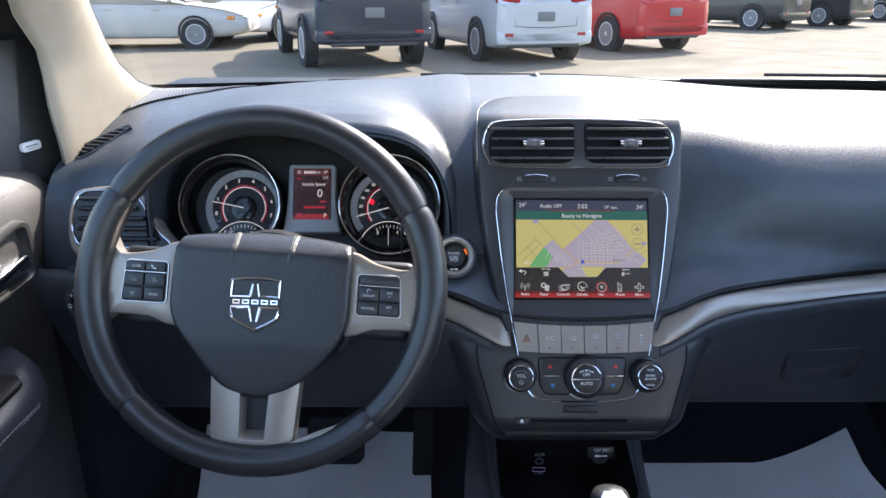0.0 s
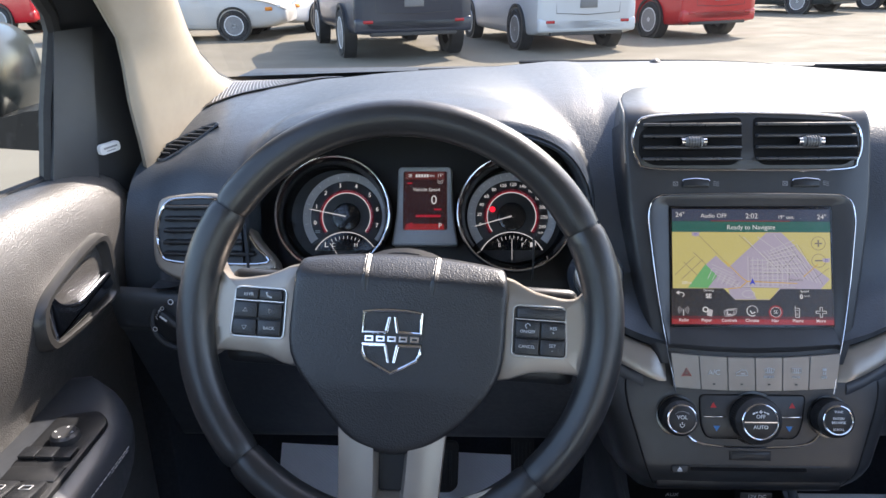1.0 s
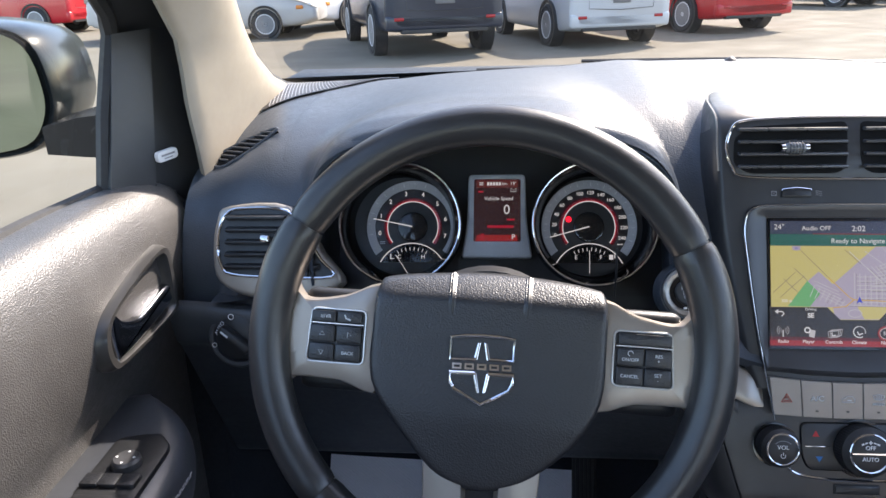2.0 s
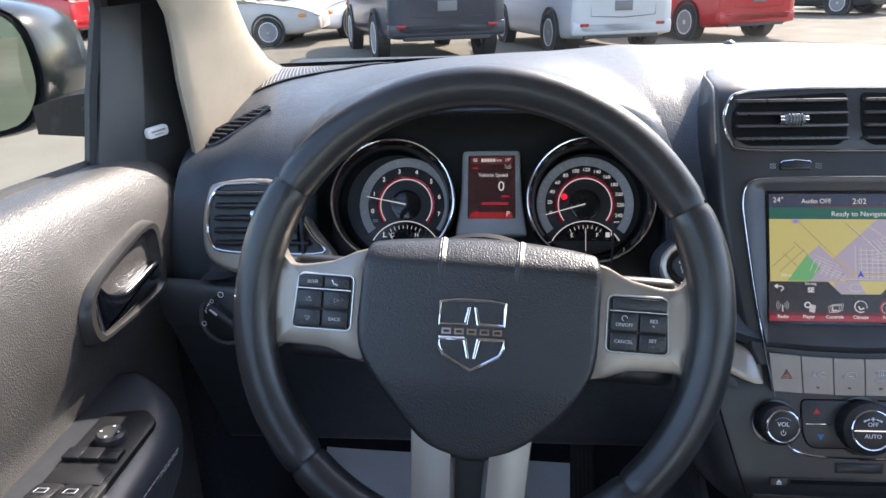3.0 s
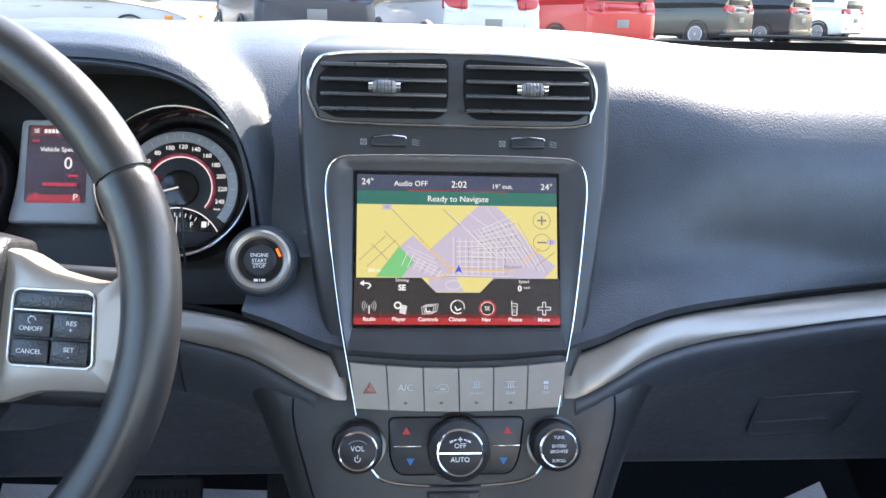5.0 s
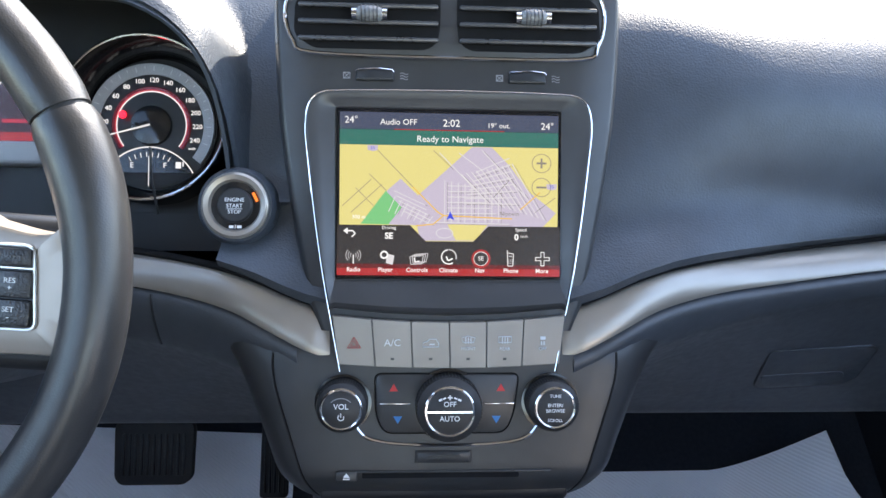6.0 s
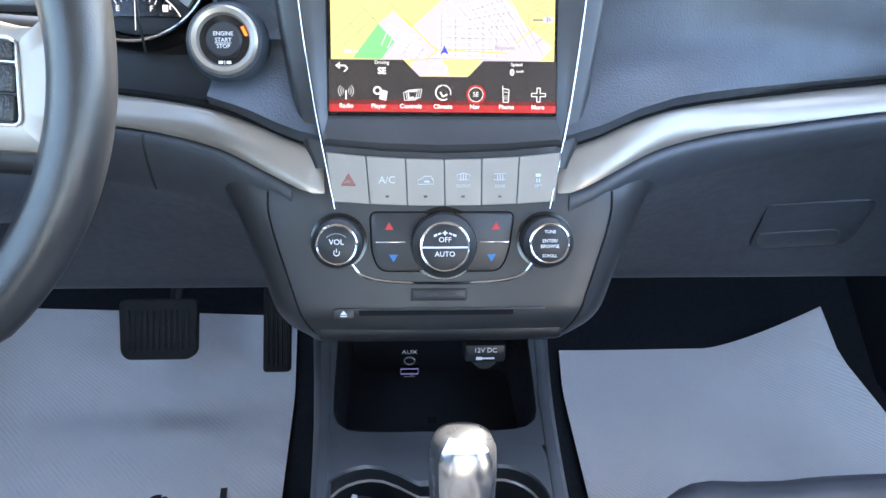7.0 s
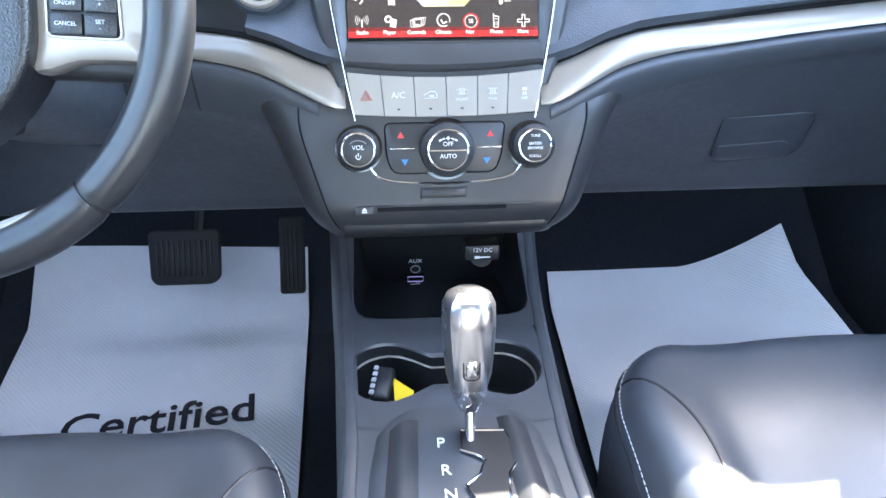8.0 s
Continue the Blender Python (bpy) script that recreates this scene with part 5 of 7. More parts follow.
part("sill_seal", tube([(-0.628, -0.4, 1.128), (-0.626, 0.5, 1.126), (-0.622, 0.80, 1.121), (-0.620, 0.94, 1.115)], 0.007, sides=8), RUBBER, door)

# door pull in its bezel
PULL_GREY = mat("satin dark grey plastic", (0.035, 0.034, 0.033), 0.32, spec=0.7)
# chrome with the dark cabin's reflection put into its colour
DARK_CHROME = mat("darkened chrome", (0.30, 0.31, 0.34), 0.14, metal=1.0, var=0.04)
PF = Matrix(((0, 0, 1, -0.555), (1, 0, 0, 0.825), (0, 1, 0, 1.022), (0, 0, 0, 1)))      # u forwards, v up, w into the car
bez = [(0.078, 0.045), (0.086, 0.02), (0.084, -0.022), (0.07, -0.040), (-0.055, -0.040), (-0.082, -0.032), (-0.088, -0.005), (-0.074, 0.018), (-0.03, 0.033), (0.04, 0.047)]
bez = [(0.9 * a, 0.92 * b) for a, b in bez]
bezl = [tuple(p.to_2d()) for p in smooth_line([(a, b, 0) for a, b in bez], 4, True)]
hb = part("pull_bezel", loft([[PF @ Vector((a * s_, b * s_, w)) for a, b in bezl] for s_, w in ((1.02, -0.006), (1.0, 0.012), (0.95, 0.018), (0.86, 0.018), (0.79, 0.012), (0.77, 0.002))], True, False), PULL_GREY, door, "satin grey pull surround")
part("pull_cup", prism([(a * 0.79, b * 0.79) for a, b in bezl], PF, -0.02, 0.004), BLACK, hb)
lev = [(0.93 * a, 0.95 * b) for a, b in [(-0.066, 0.012), (-0.056, 0.020), (-0.042, 0.006), (-0.02, -0.004), (0.0, -0.006), (0.060, 0.000), (0.066, -0.008), (0.058, -0.024), (-0.052, -0.031), (-0.065, -0.022)]]
part("pull_lever", prism([tuple(p.to_2d()) for p in smooth_line([(a, b, 0) for a, b in lev], 4, True)], PF, 0.004, 0.018, 0.005, 4), DARK_CHROME, hb, "polished chrome pull")

arm_rows = []
for i in range(34):
    y = -0.3 + 1.0 * i / 12 if i < 12 else 0.70 + 0.155 * (1 - (1 - (i - 12) / 21) ** 1.8)
    t = curve(y, [(0.60, 0.0), (0.70, 0.002), (0.76, 0.010), (0.80, 0.026), (0.83, 0.052), (0.848, 0.085), (0.855, 0.107)])
    h = curve(y, [(0.60, 0.0), (0.76, 0.001), (0.81, 0.004), (0.84, 0.004), (0.852, -0.008), (0.855, -0.022)])
    arm_rows.append(smooth_line([(-0.59, y, 0.902 + h), (-0.56, y, 0.906 + h), (-0.51 - t * 0.7, y, 0.905 + h), (-0.486 - t, y, 0.899 + h), (-0.476 - t, y, 0.888 + h), (-0.472 - t, y, 0.868 + h), (-0.482 - t, y, 0.83 + h * 0.4), (-0.52 - t * 0.6, y, 0.79), (-0.585, y, 0.77)], 3))
arm = part("armrest", loft(arm_rows), SEAT_LEATHER, door)
for dx in (0.0, 0.0045):
    part("stitching", join(*[rbox((0.0009, 0.0052, 0.0009), pose(-0.4745 - dx * 0.3, 0.3 + 0.008 * i, 0.886 - dx), 0) for i in range(56)]), GREY_INK, arm)
sw = part("switch_plate", prism(round_poly([(-0.556, 0.765), (-0.516, 0.775), (-0.497, 0.755), (-0.494, 0.45), (-0.553, 0.45)], 0.01), pose(0, 0, 0.904), 0, 0.005, 0.003), BLACK, door)
part("mirror_dial", lathe([(0.014, 0), (0.0135, 0.006), (0.011, 0.0085), (0.004, 0.0078)], pose(-0.525, 0.722, 0.909), 28), BEZEL, sw)
for i in range(4):
    part("dial_mark", prism([(-0.0015, -0.001), (0.0015, -0.001), (0, 0.0015)], pose(-0.525, 0.722, 0.909) @ Matrix.Rotation(math.pi / 2 * i, 4, "Z") @ Matrix.Translation((0, 0.0085, 0)), 0.0086, 0.0089), WHITE_INK, sw)
for i in range(3):
    part("mirror_key", rbox((0.0165, 0.016, 0.006), pose(-0.5455 + 0.0175 * i, 0.697, 0.910), 0.001), HUB, sw)
part("switch_well", rbox((0.052, 0.022, 0.006), pose(-0.5265, 0.668, 0.9075), 0.002), BLACK, sw)
for i in range(2):
    for j in range(2):
        b = part("window_switch", rbox((0.0235, 0.03, 0.012), pose(-0.539 + 0.025 * i, 0.638 - 0.036 * j, 0.911, -8), 0.003), HUB, sw)
        part("lettering", words("AUTO", 0.0062, pose(-0.539 + 0.025 * i, 0.630 - 0.036 * j, 0.9172, -8), 0.0002), WHITE_INK, b)
        part("window_mark", tube([pose(-0.539 + 0.025 * i, 0.639 - 0.036 * j, 0.9182, -8) @ Vector(p) for p in ((-0.005, -0.003, 0), (-0.004, 0.003, 0), (0.005, 0.003, 0), (0.005, -0.003, 0))], 0.0004, True, 5), WHITE_INK, b)

# quarter panel behind the mirror, window frame
post_l = [(-0.603, 0.942, 1.085), (-0.602, 0.966, 1.16), (-0.601, 1.003, 1.278), (-0.590, 0.955, 1.345), (-0.56, 0.80, 1.50), (-0.53, 0.66, 1.60)]
post_r = [(-0.550, 1.04, 1.06), (-0.547, 1.05, 1.16), (-0.545, 1.065, 1.285), (-0.533, 1.01, 1.35), (-0.505, 0.87, 1.50), (-0.48, 0.72, 1.60)]
corner_rows = [[tuple(Vector(a).lerp(Vector(b), t)) for t in (-0.2, 0, 0.5, 1, 1.25)] for a, b in zip(post_l, post_r)]
part("corner_panel", thick(loft(corner_rows), 0.004), BLACK, door)
part("corner_post", thick(loft([[tuple(Vector(a).lerp(Vector(b), t) + Vector((0.007, -0.003, 0))) for t in (-0.26, -0.22, 0.2, 0.26)] for a, b in zip(post_l[:3], post_r[:3])]), 0.008), STACK, door)
LM = Matrix.Translation((-0.5665, 0.986, 1.1415)) @ Matrix(((0.43, 0, 0.9, 0), (0.9, 0, -0.43, 0), (0, 1, 0, 0), (0, 0, 0, 1)))
lab = part("label", prism(round_poly([(-0.0145, -0.0062), (0.0145, -0.0062), (0.0145, 0.0062), (-0.0145, 0.0062)], 0.005), LM @ pose(0, 0, 0, 0, 0, 4), -0.002, 0.004, 0.001), WHITE_INK, door, "small white oval label")
part("label_bar", bars([(0, 0.0012, 0.019, 0.0022), (0, -0.0026, 0.012, 0.0011)], LM @ pose(0, 0, 0.0042, 0, 0, 4)), GREY_INK, lab)
part("glass_channel", tube([(-0.616, 0.926, 1.10), (-0.614, 0.955, 1.19), (-0.609, 0.988, 1.275), (-0.604, 0.980, 1.300), (-0.600, 0.955, 1.322), (-0.591, 0.88, 1.39), (-0.569, 0.78, 1.5), (-0.554, 0.68, 1.57)], 0.010, sides=8), RUBBER, door)
wg = part("window_glass", loft([[(-0.627, y, 1.12), (-0.617, y, 1.25), (-0.59, y, 1.42), (-0.55, y, 1.585)] for y in (-0.4, 0.2, 0.68)] + [[(-0.627, 0.94, 1.12), (-0.617, 0.988, 1.285), (-0.59, 0.86, 1.42), (-0.55, 0.68, 1.585)]]), SIDE_GLASS, door)
wg.visible_shadow = False

# door mirror outside
MF = pose(-0.872, 1.10, 1.205, 90, 0, 7)
mir = thing("door_mirror", "dark grey door mirror with glass facing back", "door mirror", at=(-0.75, 1.12, 1.2))
sil = [(-0.13, 0.03), (-0.12, 0.072), (-0.06, 0.087), (0.05, 0.083), (0.105, 0.06), (0.12, 0.0), (0.112, -0.045), (0.08, -0.08), (0.0, -0.092), (-0.09, -0.085), (-0.125, -0.05)]
sill = [tuple(p.to_2d()) for p in smooth_line([(a, b, 0) for a, b in sil], 4, True)]
part("housing", loft([[MF @ Vector((a * s_, b * s_, w)) for a, b in sill] for s_, w in ((0.90, 0.022), (0.97, 0.030), (1.0, 0.022), (1.02, -0.02), (0.99, -0.08), (0.9, -0.13), (0.55, -0.165), (0.05, -0.17))], True, True), mat("dark grey mirror shell", (0.014, 0.018, 0.02), 0.2, spec=0.3), mir)
part("mirror_glass", prism([(a * 0.91 - 0.003, b * 0.9) for a, b in sill], MF, 0.028, 0.031), MIRROR, mir)
part("arm", loft([[(-0.62, 1.03, 1.185), (-0.62, 1.10, 1.19), (-0.62, 1.10, 1.13), (-0.62, 1.03, 1.125)], [(-0.70, 1.045, 1.175), (-0.70, 1.12, 1.18), (-0.70, 1.12, 1.13), (-0.70, 1.045, 1.125)], [(-0.76, 1.06, 1.16), (-0.76, 1.13, 1.165), (-0.76, 1.13, 1.13), (-0.76, 1.06, 1.125)]], True, True), mat("black mirror arm", (0.02, 0.021, 0.023), 0.25, spec=0.3), mir)

# ---- windscreen pillar ----
pillar = thing("windscreen_pillar", "beige windscreen pillar trim", "pillar", kind="structure", at=(-0.5, 1.1, 1.2))
AW = [(1.12, 1.36), (1.167, 1.335), (1.176, 1.285), (1.198, 1.215), (1.235, 1.150), (1.27, 1.118), (1.31, 1.09), (1.36, 1.045), (1.42, 0.985), (1.50, 0.895), (1.61, 0.765)]
BW = [(1.08, 1.01), (1.144, 1.001), (1.17, 0.995), (1.196, 0.990), (1.235, 0.990), (1.268, 0.986), (1.313, 0.945), (1.36, 0.918), (1.42, 0.875), (1.50, 0.80), (1.61, 0.66)]
rows = []
for (za, ya), (zb, yb) in zip(AW, BW):
    lean = 0.16 * max(0, za - 1.3)
    a, b = Vector((-0.50 + lean, ya, za)), Vector((-0.532 + lean, yb, zb))
    d = b - a
    rows.append(smooth_line([tuple(a + Vector((-0.05, 0.03, 0.0))), tuple(a + Vector((-0.012, 0.006, 0))), tuple(a), tuple(a + d * 0.25 + Vector((0.014, 0, 0))), tuple(a + d * 0.55 + Vector((0.016, 0, 0))), tuple(a + d * 0.85 + Vector((0.010, 0, 0))), tuple(b), tuple(b + Vector((-0.018, 0.03, 0)))], 3))
pillar_rows = rows
part("trim_panel", loft(pillar_rows), BEIGE, pillar)
rows = [[tuple(Vector((-0.515 + 0.16 * max(0, z - 1.3), y + 0.004, z)) + Vector((0.012 * math.cos(t), 0.016 * math.sin(t), 0.004 * math.sin(t)))) for t in [2 * math.pi * i / 8 for i in range(8)]] for z, y in AW[1:]]
part("glass_edge", loft(rows, True, True), BLACK, pillar)

# ---- windscreen ----
ws = thing("windscreen", "clear curved windscreen glass with a black border", "windscreen", kind="structure", at=(X0, 1.2, 1.3))


def ws_pt(x, h, off=0.0):
    return (x, ws_base(x) + 0.03 - 1.1 * h + 0.1 * h * h + off, 1.172 + h)


xs = [-0.60 + 1.48 * i / 24 for i in range(25)]
g = part("glass", loft([[ws_pt(x, h) for h in (0, 0.06, 0.12, 0.2, 0.3, 0.45)] for x in xs]), WINDSCREEN, ws)
g.visible_shadow = False
part("black_border", loft([[ws_pt(x, h * (0.006 + 0.006 * step((x - 0.5) / 0.3)), 0.004) for h in (-0.8, 1.0)] for x in xs]), BLACK, ws)
for x0, y0, x1, y1 in ((0.22, 0.0, -0.22, 0.006), (0.85, 0.008, 0.46, 0.0)):
    w_ = thing("windscreen_wiper", "black windscreen wiper resting on the glass", "wiper", "wipers", at=ws_pt(max(-0.5, x0), y0, 0.02))
    pts = [ws_pt(x0 + (max(-0.5, x1) - x0) * i / 10, y0 + (y1 - y0) * i / 10 * 0.6, 0.02) for i in range(11)]
    part("blade", tube(pts, 0.0035, sides=6), RUBBER, w_)
    part("arm", tube([(p[0], p[1] + 0.012, p[2] + 0.010) for p in pts[:7]], 0.003, sides=6), BLACK, w_)

# ---- rest of the cabin, behind the seats and to the passenger side ----
body = thing("cabin_shell", "plain closing panels and headliner of the cabin", "car body", kind="structure", at=(X0, 0, 0))
part("roof", rbox((1.16, 3.0, 0.03), pose(X0, -0.88, 1.63), 0.01), HEADLINER, body)
# unseen panel ahead of the roof, added to shade the passenger seat
part("windscreen_header", rbox((1.20, 0.18, 0.03), pose(X0, 0.695, 1.618, -6), 0.01), HEADLINER, body)
part("rear_wall", rbox((1.5, 0.05, 0.75), pose(X0, -2.3, 0.75), 0), HEADLINER, body)
part("right_door", rbox((0.04, 3.6, 0.82), pose(0.955, -0.5, 0.735), 0.01), VINYL_LOW, body)
part("left_rear_door", rbox((0.04, 1.9, 0.8), pose(-0.62, -1.36, 0.74), 0.01), DOOR_VINYL, body)
part("right_pillar", loft([[(2 * X0 - p[0], p[1], p[2]) for p in r] for r in pillar_rows]), BEIGE, body)
part("right_corner_panel", thick(loft([[(2 * X0 - p[0], p[1], p[2]) for p in r] for r in corner_rows]), 0.004), BLACK, body)
part("right_kick_panel", rbox((0.04, 0.7, 0.85), pose(0.95, 1.2, 0.75), 0.01), CARPET, body)
part("left_kick_panel", rbox((0.05, 0.75, 0.72), pose(-0.575, 1.36, 0.72), 0.01), CARPET, body)
part("left_sill", rbox((0.06, 1.6, 0.08), pose(-0.60, 0.4, 0.39), 0.01), BLACK, body)
part("door_speaker", lathe([(0.085, 0), (0.083, 0.012), (0.07, 0.016), (0.02, 0.012)], pose(0.935, 0.98, 0.56, 0, -90, 0), 40), VINYL_LOW, body)
part("cowl", rbox((1.5, 0.12, 0.6), pose(X0, 1.56, 0.86), 0.01), BLACK, body)
for x in (-0.575, 0.93):
    part("centre_pillar", rbox((0.05, 0.12, 0.55), pose(x, -0.45, 1.37), 0.01), BEIGE, body)

# ---- floor, pedals, covers ----
tagged(part("floor", rbox((1.56, 3.6, 0.04), pose(X0, -0.5, 0.355), 0), CARPET), "black carpeted car floor", "floor", kind="structure")
tagged(part("toe_board", loft([[(x, y, z) for y, z in ((1.16, 0.374), (1.22, 0.382), (1.40, 0.50), (1.50, 0.62), (1.50, 0.9), (1.46, 1.16))] for x in (-0.60, 0.96)]), CARPET), "black carpeted toe board", "floor", kind="structure")


def floor_z(y):
    return 0.3795 + 0.62 * max(0.0, y - 1.205)


def cover(corners, lift=None, n=26):
    """A sheet of paper over the floor between four corners (x, y), with slight waves."""
    (x0, y0), (x1, y1), (x2, y2), (x3, y3) = corners
    rows = []
    for i in range(n + 1):
        s_ = i / n
        row = []
        for j in range(n + 1):
            t = j / n
            x = (x0 * (1 - s_) + x1 * s_) * (1 - t) + (x3 * (1 - s_) + x2 * s_) * t
            y = (y0 * (1 - s_) + y1 * s_) * (1 - t) + (y3 * (1 - s_) + y2 * s_) * t
            z = floor_z(y) + 0.002 + 0.0025 * (1 + noise.noise((x * 5, y * 5, 3.1)))
            if lift:
                k_ = max(0.0, s_ + t - 1.5) / 0.5
                z += lift * k_ ** 1.4
                y -= 0.05 * k_ ** 2
                x -= 0.10 * k_ ** 1.6
            row.append((x, y, z))
        rows.append(row)
    return thick(loft(rows), 0.0006)


fm = part("paper_floor_mat", cover([(-0.435, 0.62), (0.0, 0.62), (-0.028, 1.318), (-0.505, 1.335)]), MAT_PAPER)
tagged(fm, "white ribbed paper floor cover with dark printed words", "floor mat", "floor mats")
TM = pose(-0.219, 0.972, 0.3872, 0, 0, 6.5)
part("lettering", words("Certified", 0.078, TM, 0.0003, "CENTER", 0.98, 0.0009), DARK_INK, fm)
part("lettering", words("Service", 0.078, TM @ pose(-0.032, -0.072, 0), 0.0003, "CENTER", 0.98, 0.0009), DARK_INK, fm)
fm2 = part("paper_floor_mat", cover([(0.385, 0.62), (0.90, 0.62), (0.885, 1.262), (0.402, 1.262)], 0.12), MAT_PAPER)
tagged(fm2, "white ribbed paper floor cover with a curled corner", "floor mat", "floor mats")

ped = thing("brake_pedal", "black ribbed rubber brake pedal", "pedal", "pedals", at=(-0.207, 1.2, 0.51))
PD = plane((-0.206, 1.19, 0.526), 30)
part("pad", prism(round_poly([(-0.057, 0.042), (0.056, 0.042), (0.054, -0.036), (0.042, -0.046), (-0.046, -0.046), (-0.055, -0.036)], 0.012), PD, -0.012, 0.0, 0.004), RUBBER, ped)
for i in range(11):
    part("rib", rbox((0.0035, 0.058, 0.004), on(PD, 0.001, -0.042 + 0.0084 * i, -0.003), 0.001), BLACK, ped)
part("lever", tube([PD @ Vector((0.02, 0.02, -0.01)), (-0.175, 1.26, 0.62), (-0.19, 1.28, 0.75), (-0.2, 1.3, 0.9)], 0.009, sides=8), BLACK, ped)
gas = thing("accelerator_pedal", "black ribbed accelerator pedal", "pedal", "pedals", at=(-0.037, 1.2, 0.5))
GD = plane((-0.037, 1.19, 0.512), 30)
part("pad", prism(round_poly([(-0.02, 0.07), (0.02, 0.07), (0.018, -0.055), (-0.022, -0.055)], 0.006), GD, -0.01, 0.0, 0.003), RUBBER, gas)
for i in range(5):
    part("rib", rbox((0.0025, 0.1, 0.003), on(GD, 0.0008, -0.014 + 0.0068 * i, 0.003), 0.0008), BLACK, gas)

# glove box
gb = thing("glove_box", "dark plastic glove box with a recessed handle", "glove box", at=(0.58, 0.96, 0.8))
GF = plane((0.565, 0.9675, 0.812), -31.3) @ Matrix.Rotation(0.048, 4, "Y")
cup = round_poly([(-0.062, 0.046), (0.044, 0.046), (0.052, 0.040), (0.066, -0.028), (0.058, -0.046), (-0.036, -0.046), (-0.045, -0.036)], 0.006)
part("handle_cup", prism(cup, GF, -0.012, 0.0008, 0.0006), VINYL_LOW, gb)
part("cup_rim", tube([GF @ Vector((a, b, 0.0004)) for a, b in cup], 0.0007, True, 6), BLACK, gb)
part("handle", prism(round_poly([(-0.050, -0.010), (0.040, -0.008), (0.052, -0.026), (0.048, -0.041), (-0.034, -0.041), (-0.041, -0.03)], 0.008), GF, -0.005, 0.0020, 0.0018, 3), VINYL_LOW, gb)

# ---- console ----
console = thing("centre_console", "dark plastic centre console with bin and cup holders", "console", at=(X0, 0.7, 0.38))


def half(y):
    return key(y, [(0.3, 0.108), (0.62, 0.102), (0.7, 0.106), (0.9, 0.118), (1.02, 0.128)])


def top(y):
    return key(y, [(0.3, 0.73), (0.5, 0.705), (0.60, 0.692), (0.68, 0.684), (0.80, 0.68), (0.86, 0.682), (0.92, 0.70), (1.02, 0.75)])


for sx in (-1, 1):
    rows = []
    for i in range(20):
        y = 0.25 + 0.80 * i / 19
        h, z = half(y), top(y)
        rows.append([(X0 + sx * q, y, w) for q, w in ((h - 0.017, z - 0.006), (h - 0.014, z - 0.001), (h - 0.010, z + 0.0005), (h - 0.005, z - 0.001), (h, z - 0.009), (h + 0.006, z - 0.06), (h + 0.012, 0.55), (h + 0.015, 0.374))])
    part("side_rail", loft(rows), CONSOLE, console)


def ring_deck(name, outer, inner, material, depth, floor):
    """A deck round an opening: outer and inner outlines of (x, y), a rounded lip and walls down to depth."""
    cx = sum(p[0] for p in inner) / len(inner)
    cy = sum(p[1] for p in inner) / len(inner)
    part(name, loft([[(x, y, top(y) - 0.002) for x, y in outer], [(x * 0.25 + 0.75 * u, y * 0.25 + 0.75 * v, top(v) - 0.002) for (x, y), (u, v) in zip(outer, inner)], [(x * 0.08 + 0.92 * u, y * 0.08 + 0.92 * v, top(v) - 0.002) for (x, y), (u, v) in zip(outer, inner)], [(u, v, top(v) - 0.005) for u, v in inner]], True, False), material, console)
    part(floor, loft([[(u, v, top(v) - 0.005) for u, v in inner], [(cx + (u - cx) * 0.975, cy + (v - cy) * 0.975, top(v) - 0.02) for u, v in inner], [(cx + (u - cx) * 0.94, cy + (v - cy) * 0.94, depth) for u, v in inner], [(cx + (u - cx) * 0.05, cy + (v - cy) * 0.05, depth) for u, v in inner]], True, False), BLACK, console)


def around(n=64):
    return [2 * math.pi * (i + 0.5) / n for i in range(n)]


def cup_edge(a):
    c, s_ = math.cos(a), math.sin(a)
    best = min(0.020 / max(1e-4, abs(s_)), 0.06 / max(1e-4, abs(c)))
    for q, r in ((-0.056, 0.0425), (0.056, 0.0405)):
        disc = r * r - (q * s_) ** 2
        if disc > 0:
            best = max(best, q * c + math.sqrt(disc))
    return 0.173 + c * best, 0.735 + s_ * best


def box_edge(a, cx, cy, hx, hy, p):
    c, s_ = math.cos(a), math.sin(a)
    q = 1.0 / ((abs(c) / hx) ** p + (abs(s_) / hy) ** p) ** (1 / p)
    return cx + c * q, cy + s_ * q


cup_in = [cup_edge(a) for a in around()]
cup_in = [tuple(((Vector(cup_in[i - 1]) + 2 * Vector(cup_in[i]) + Vector(cup_in[(i + 1) % 64])) / 4)) for i in range(64)]
ring_deck("cup_deck", [box_edge(a, X0 - 0.002, 0.728, 0.098, 0.072, 40) for a in around()], cup_in, CONSOLE, 0.615, "cup_well")
ring_deck("bin_deck", [box_edge(a, X0, 0.912, 0.106, 0.114, 40) for a in around()], [box_edge(a, X0, 0.915, 0.098, 0.096, 7) for a in around()], CONSOLE, 0.60, "bin_well")
part("rear_deck", loft([[(X0 + q * (half(y) - 0.014), y, top(y) - 0.003) for q in (-1, 1)] for y in (0.25, 0.4, 0.5, 0.6, 0.664)]), CONSOLE, console)
part("bright_line", tube([(0.173 + (u - 0.173) * 0.965, 0.735 + (v - 0.735) * 0.965, top(v) - 0.018) for u, v in cup_in], 0.0014, True, 6), SILVER, console)
part("bin_back", rbox((0.23, 0.012, 0.24), pose(X0, 0.99, 0.70, 8), 0.002), BLACK, console)
UF = plane((0.154, 0.981, 0.62), -8)
port = part("usb_port", prism(round_poly([(-0.011, -0.008), (0.011, -0.008), (0.011, 0.0015), (-0.011, 0.0015)], 0.001), UF, -0.002, 0.003), BLACK_GLOSS, console)
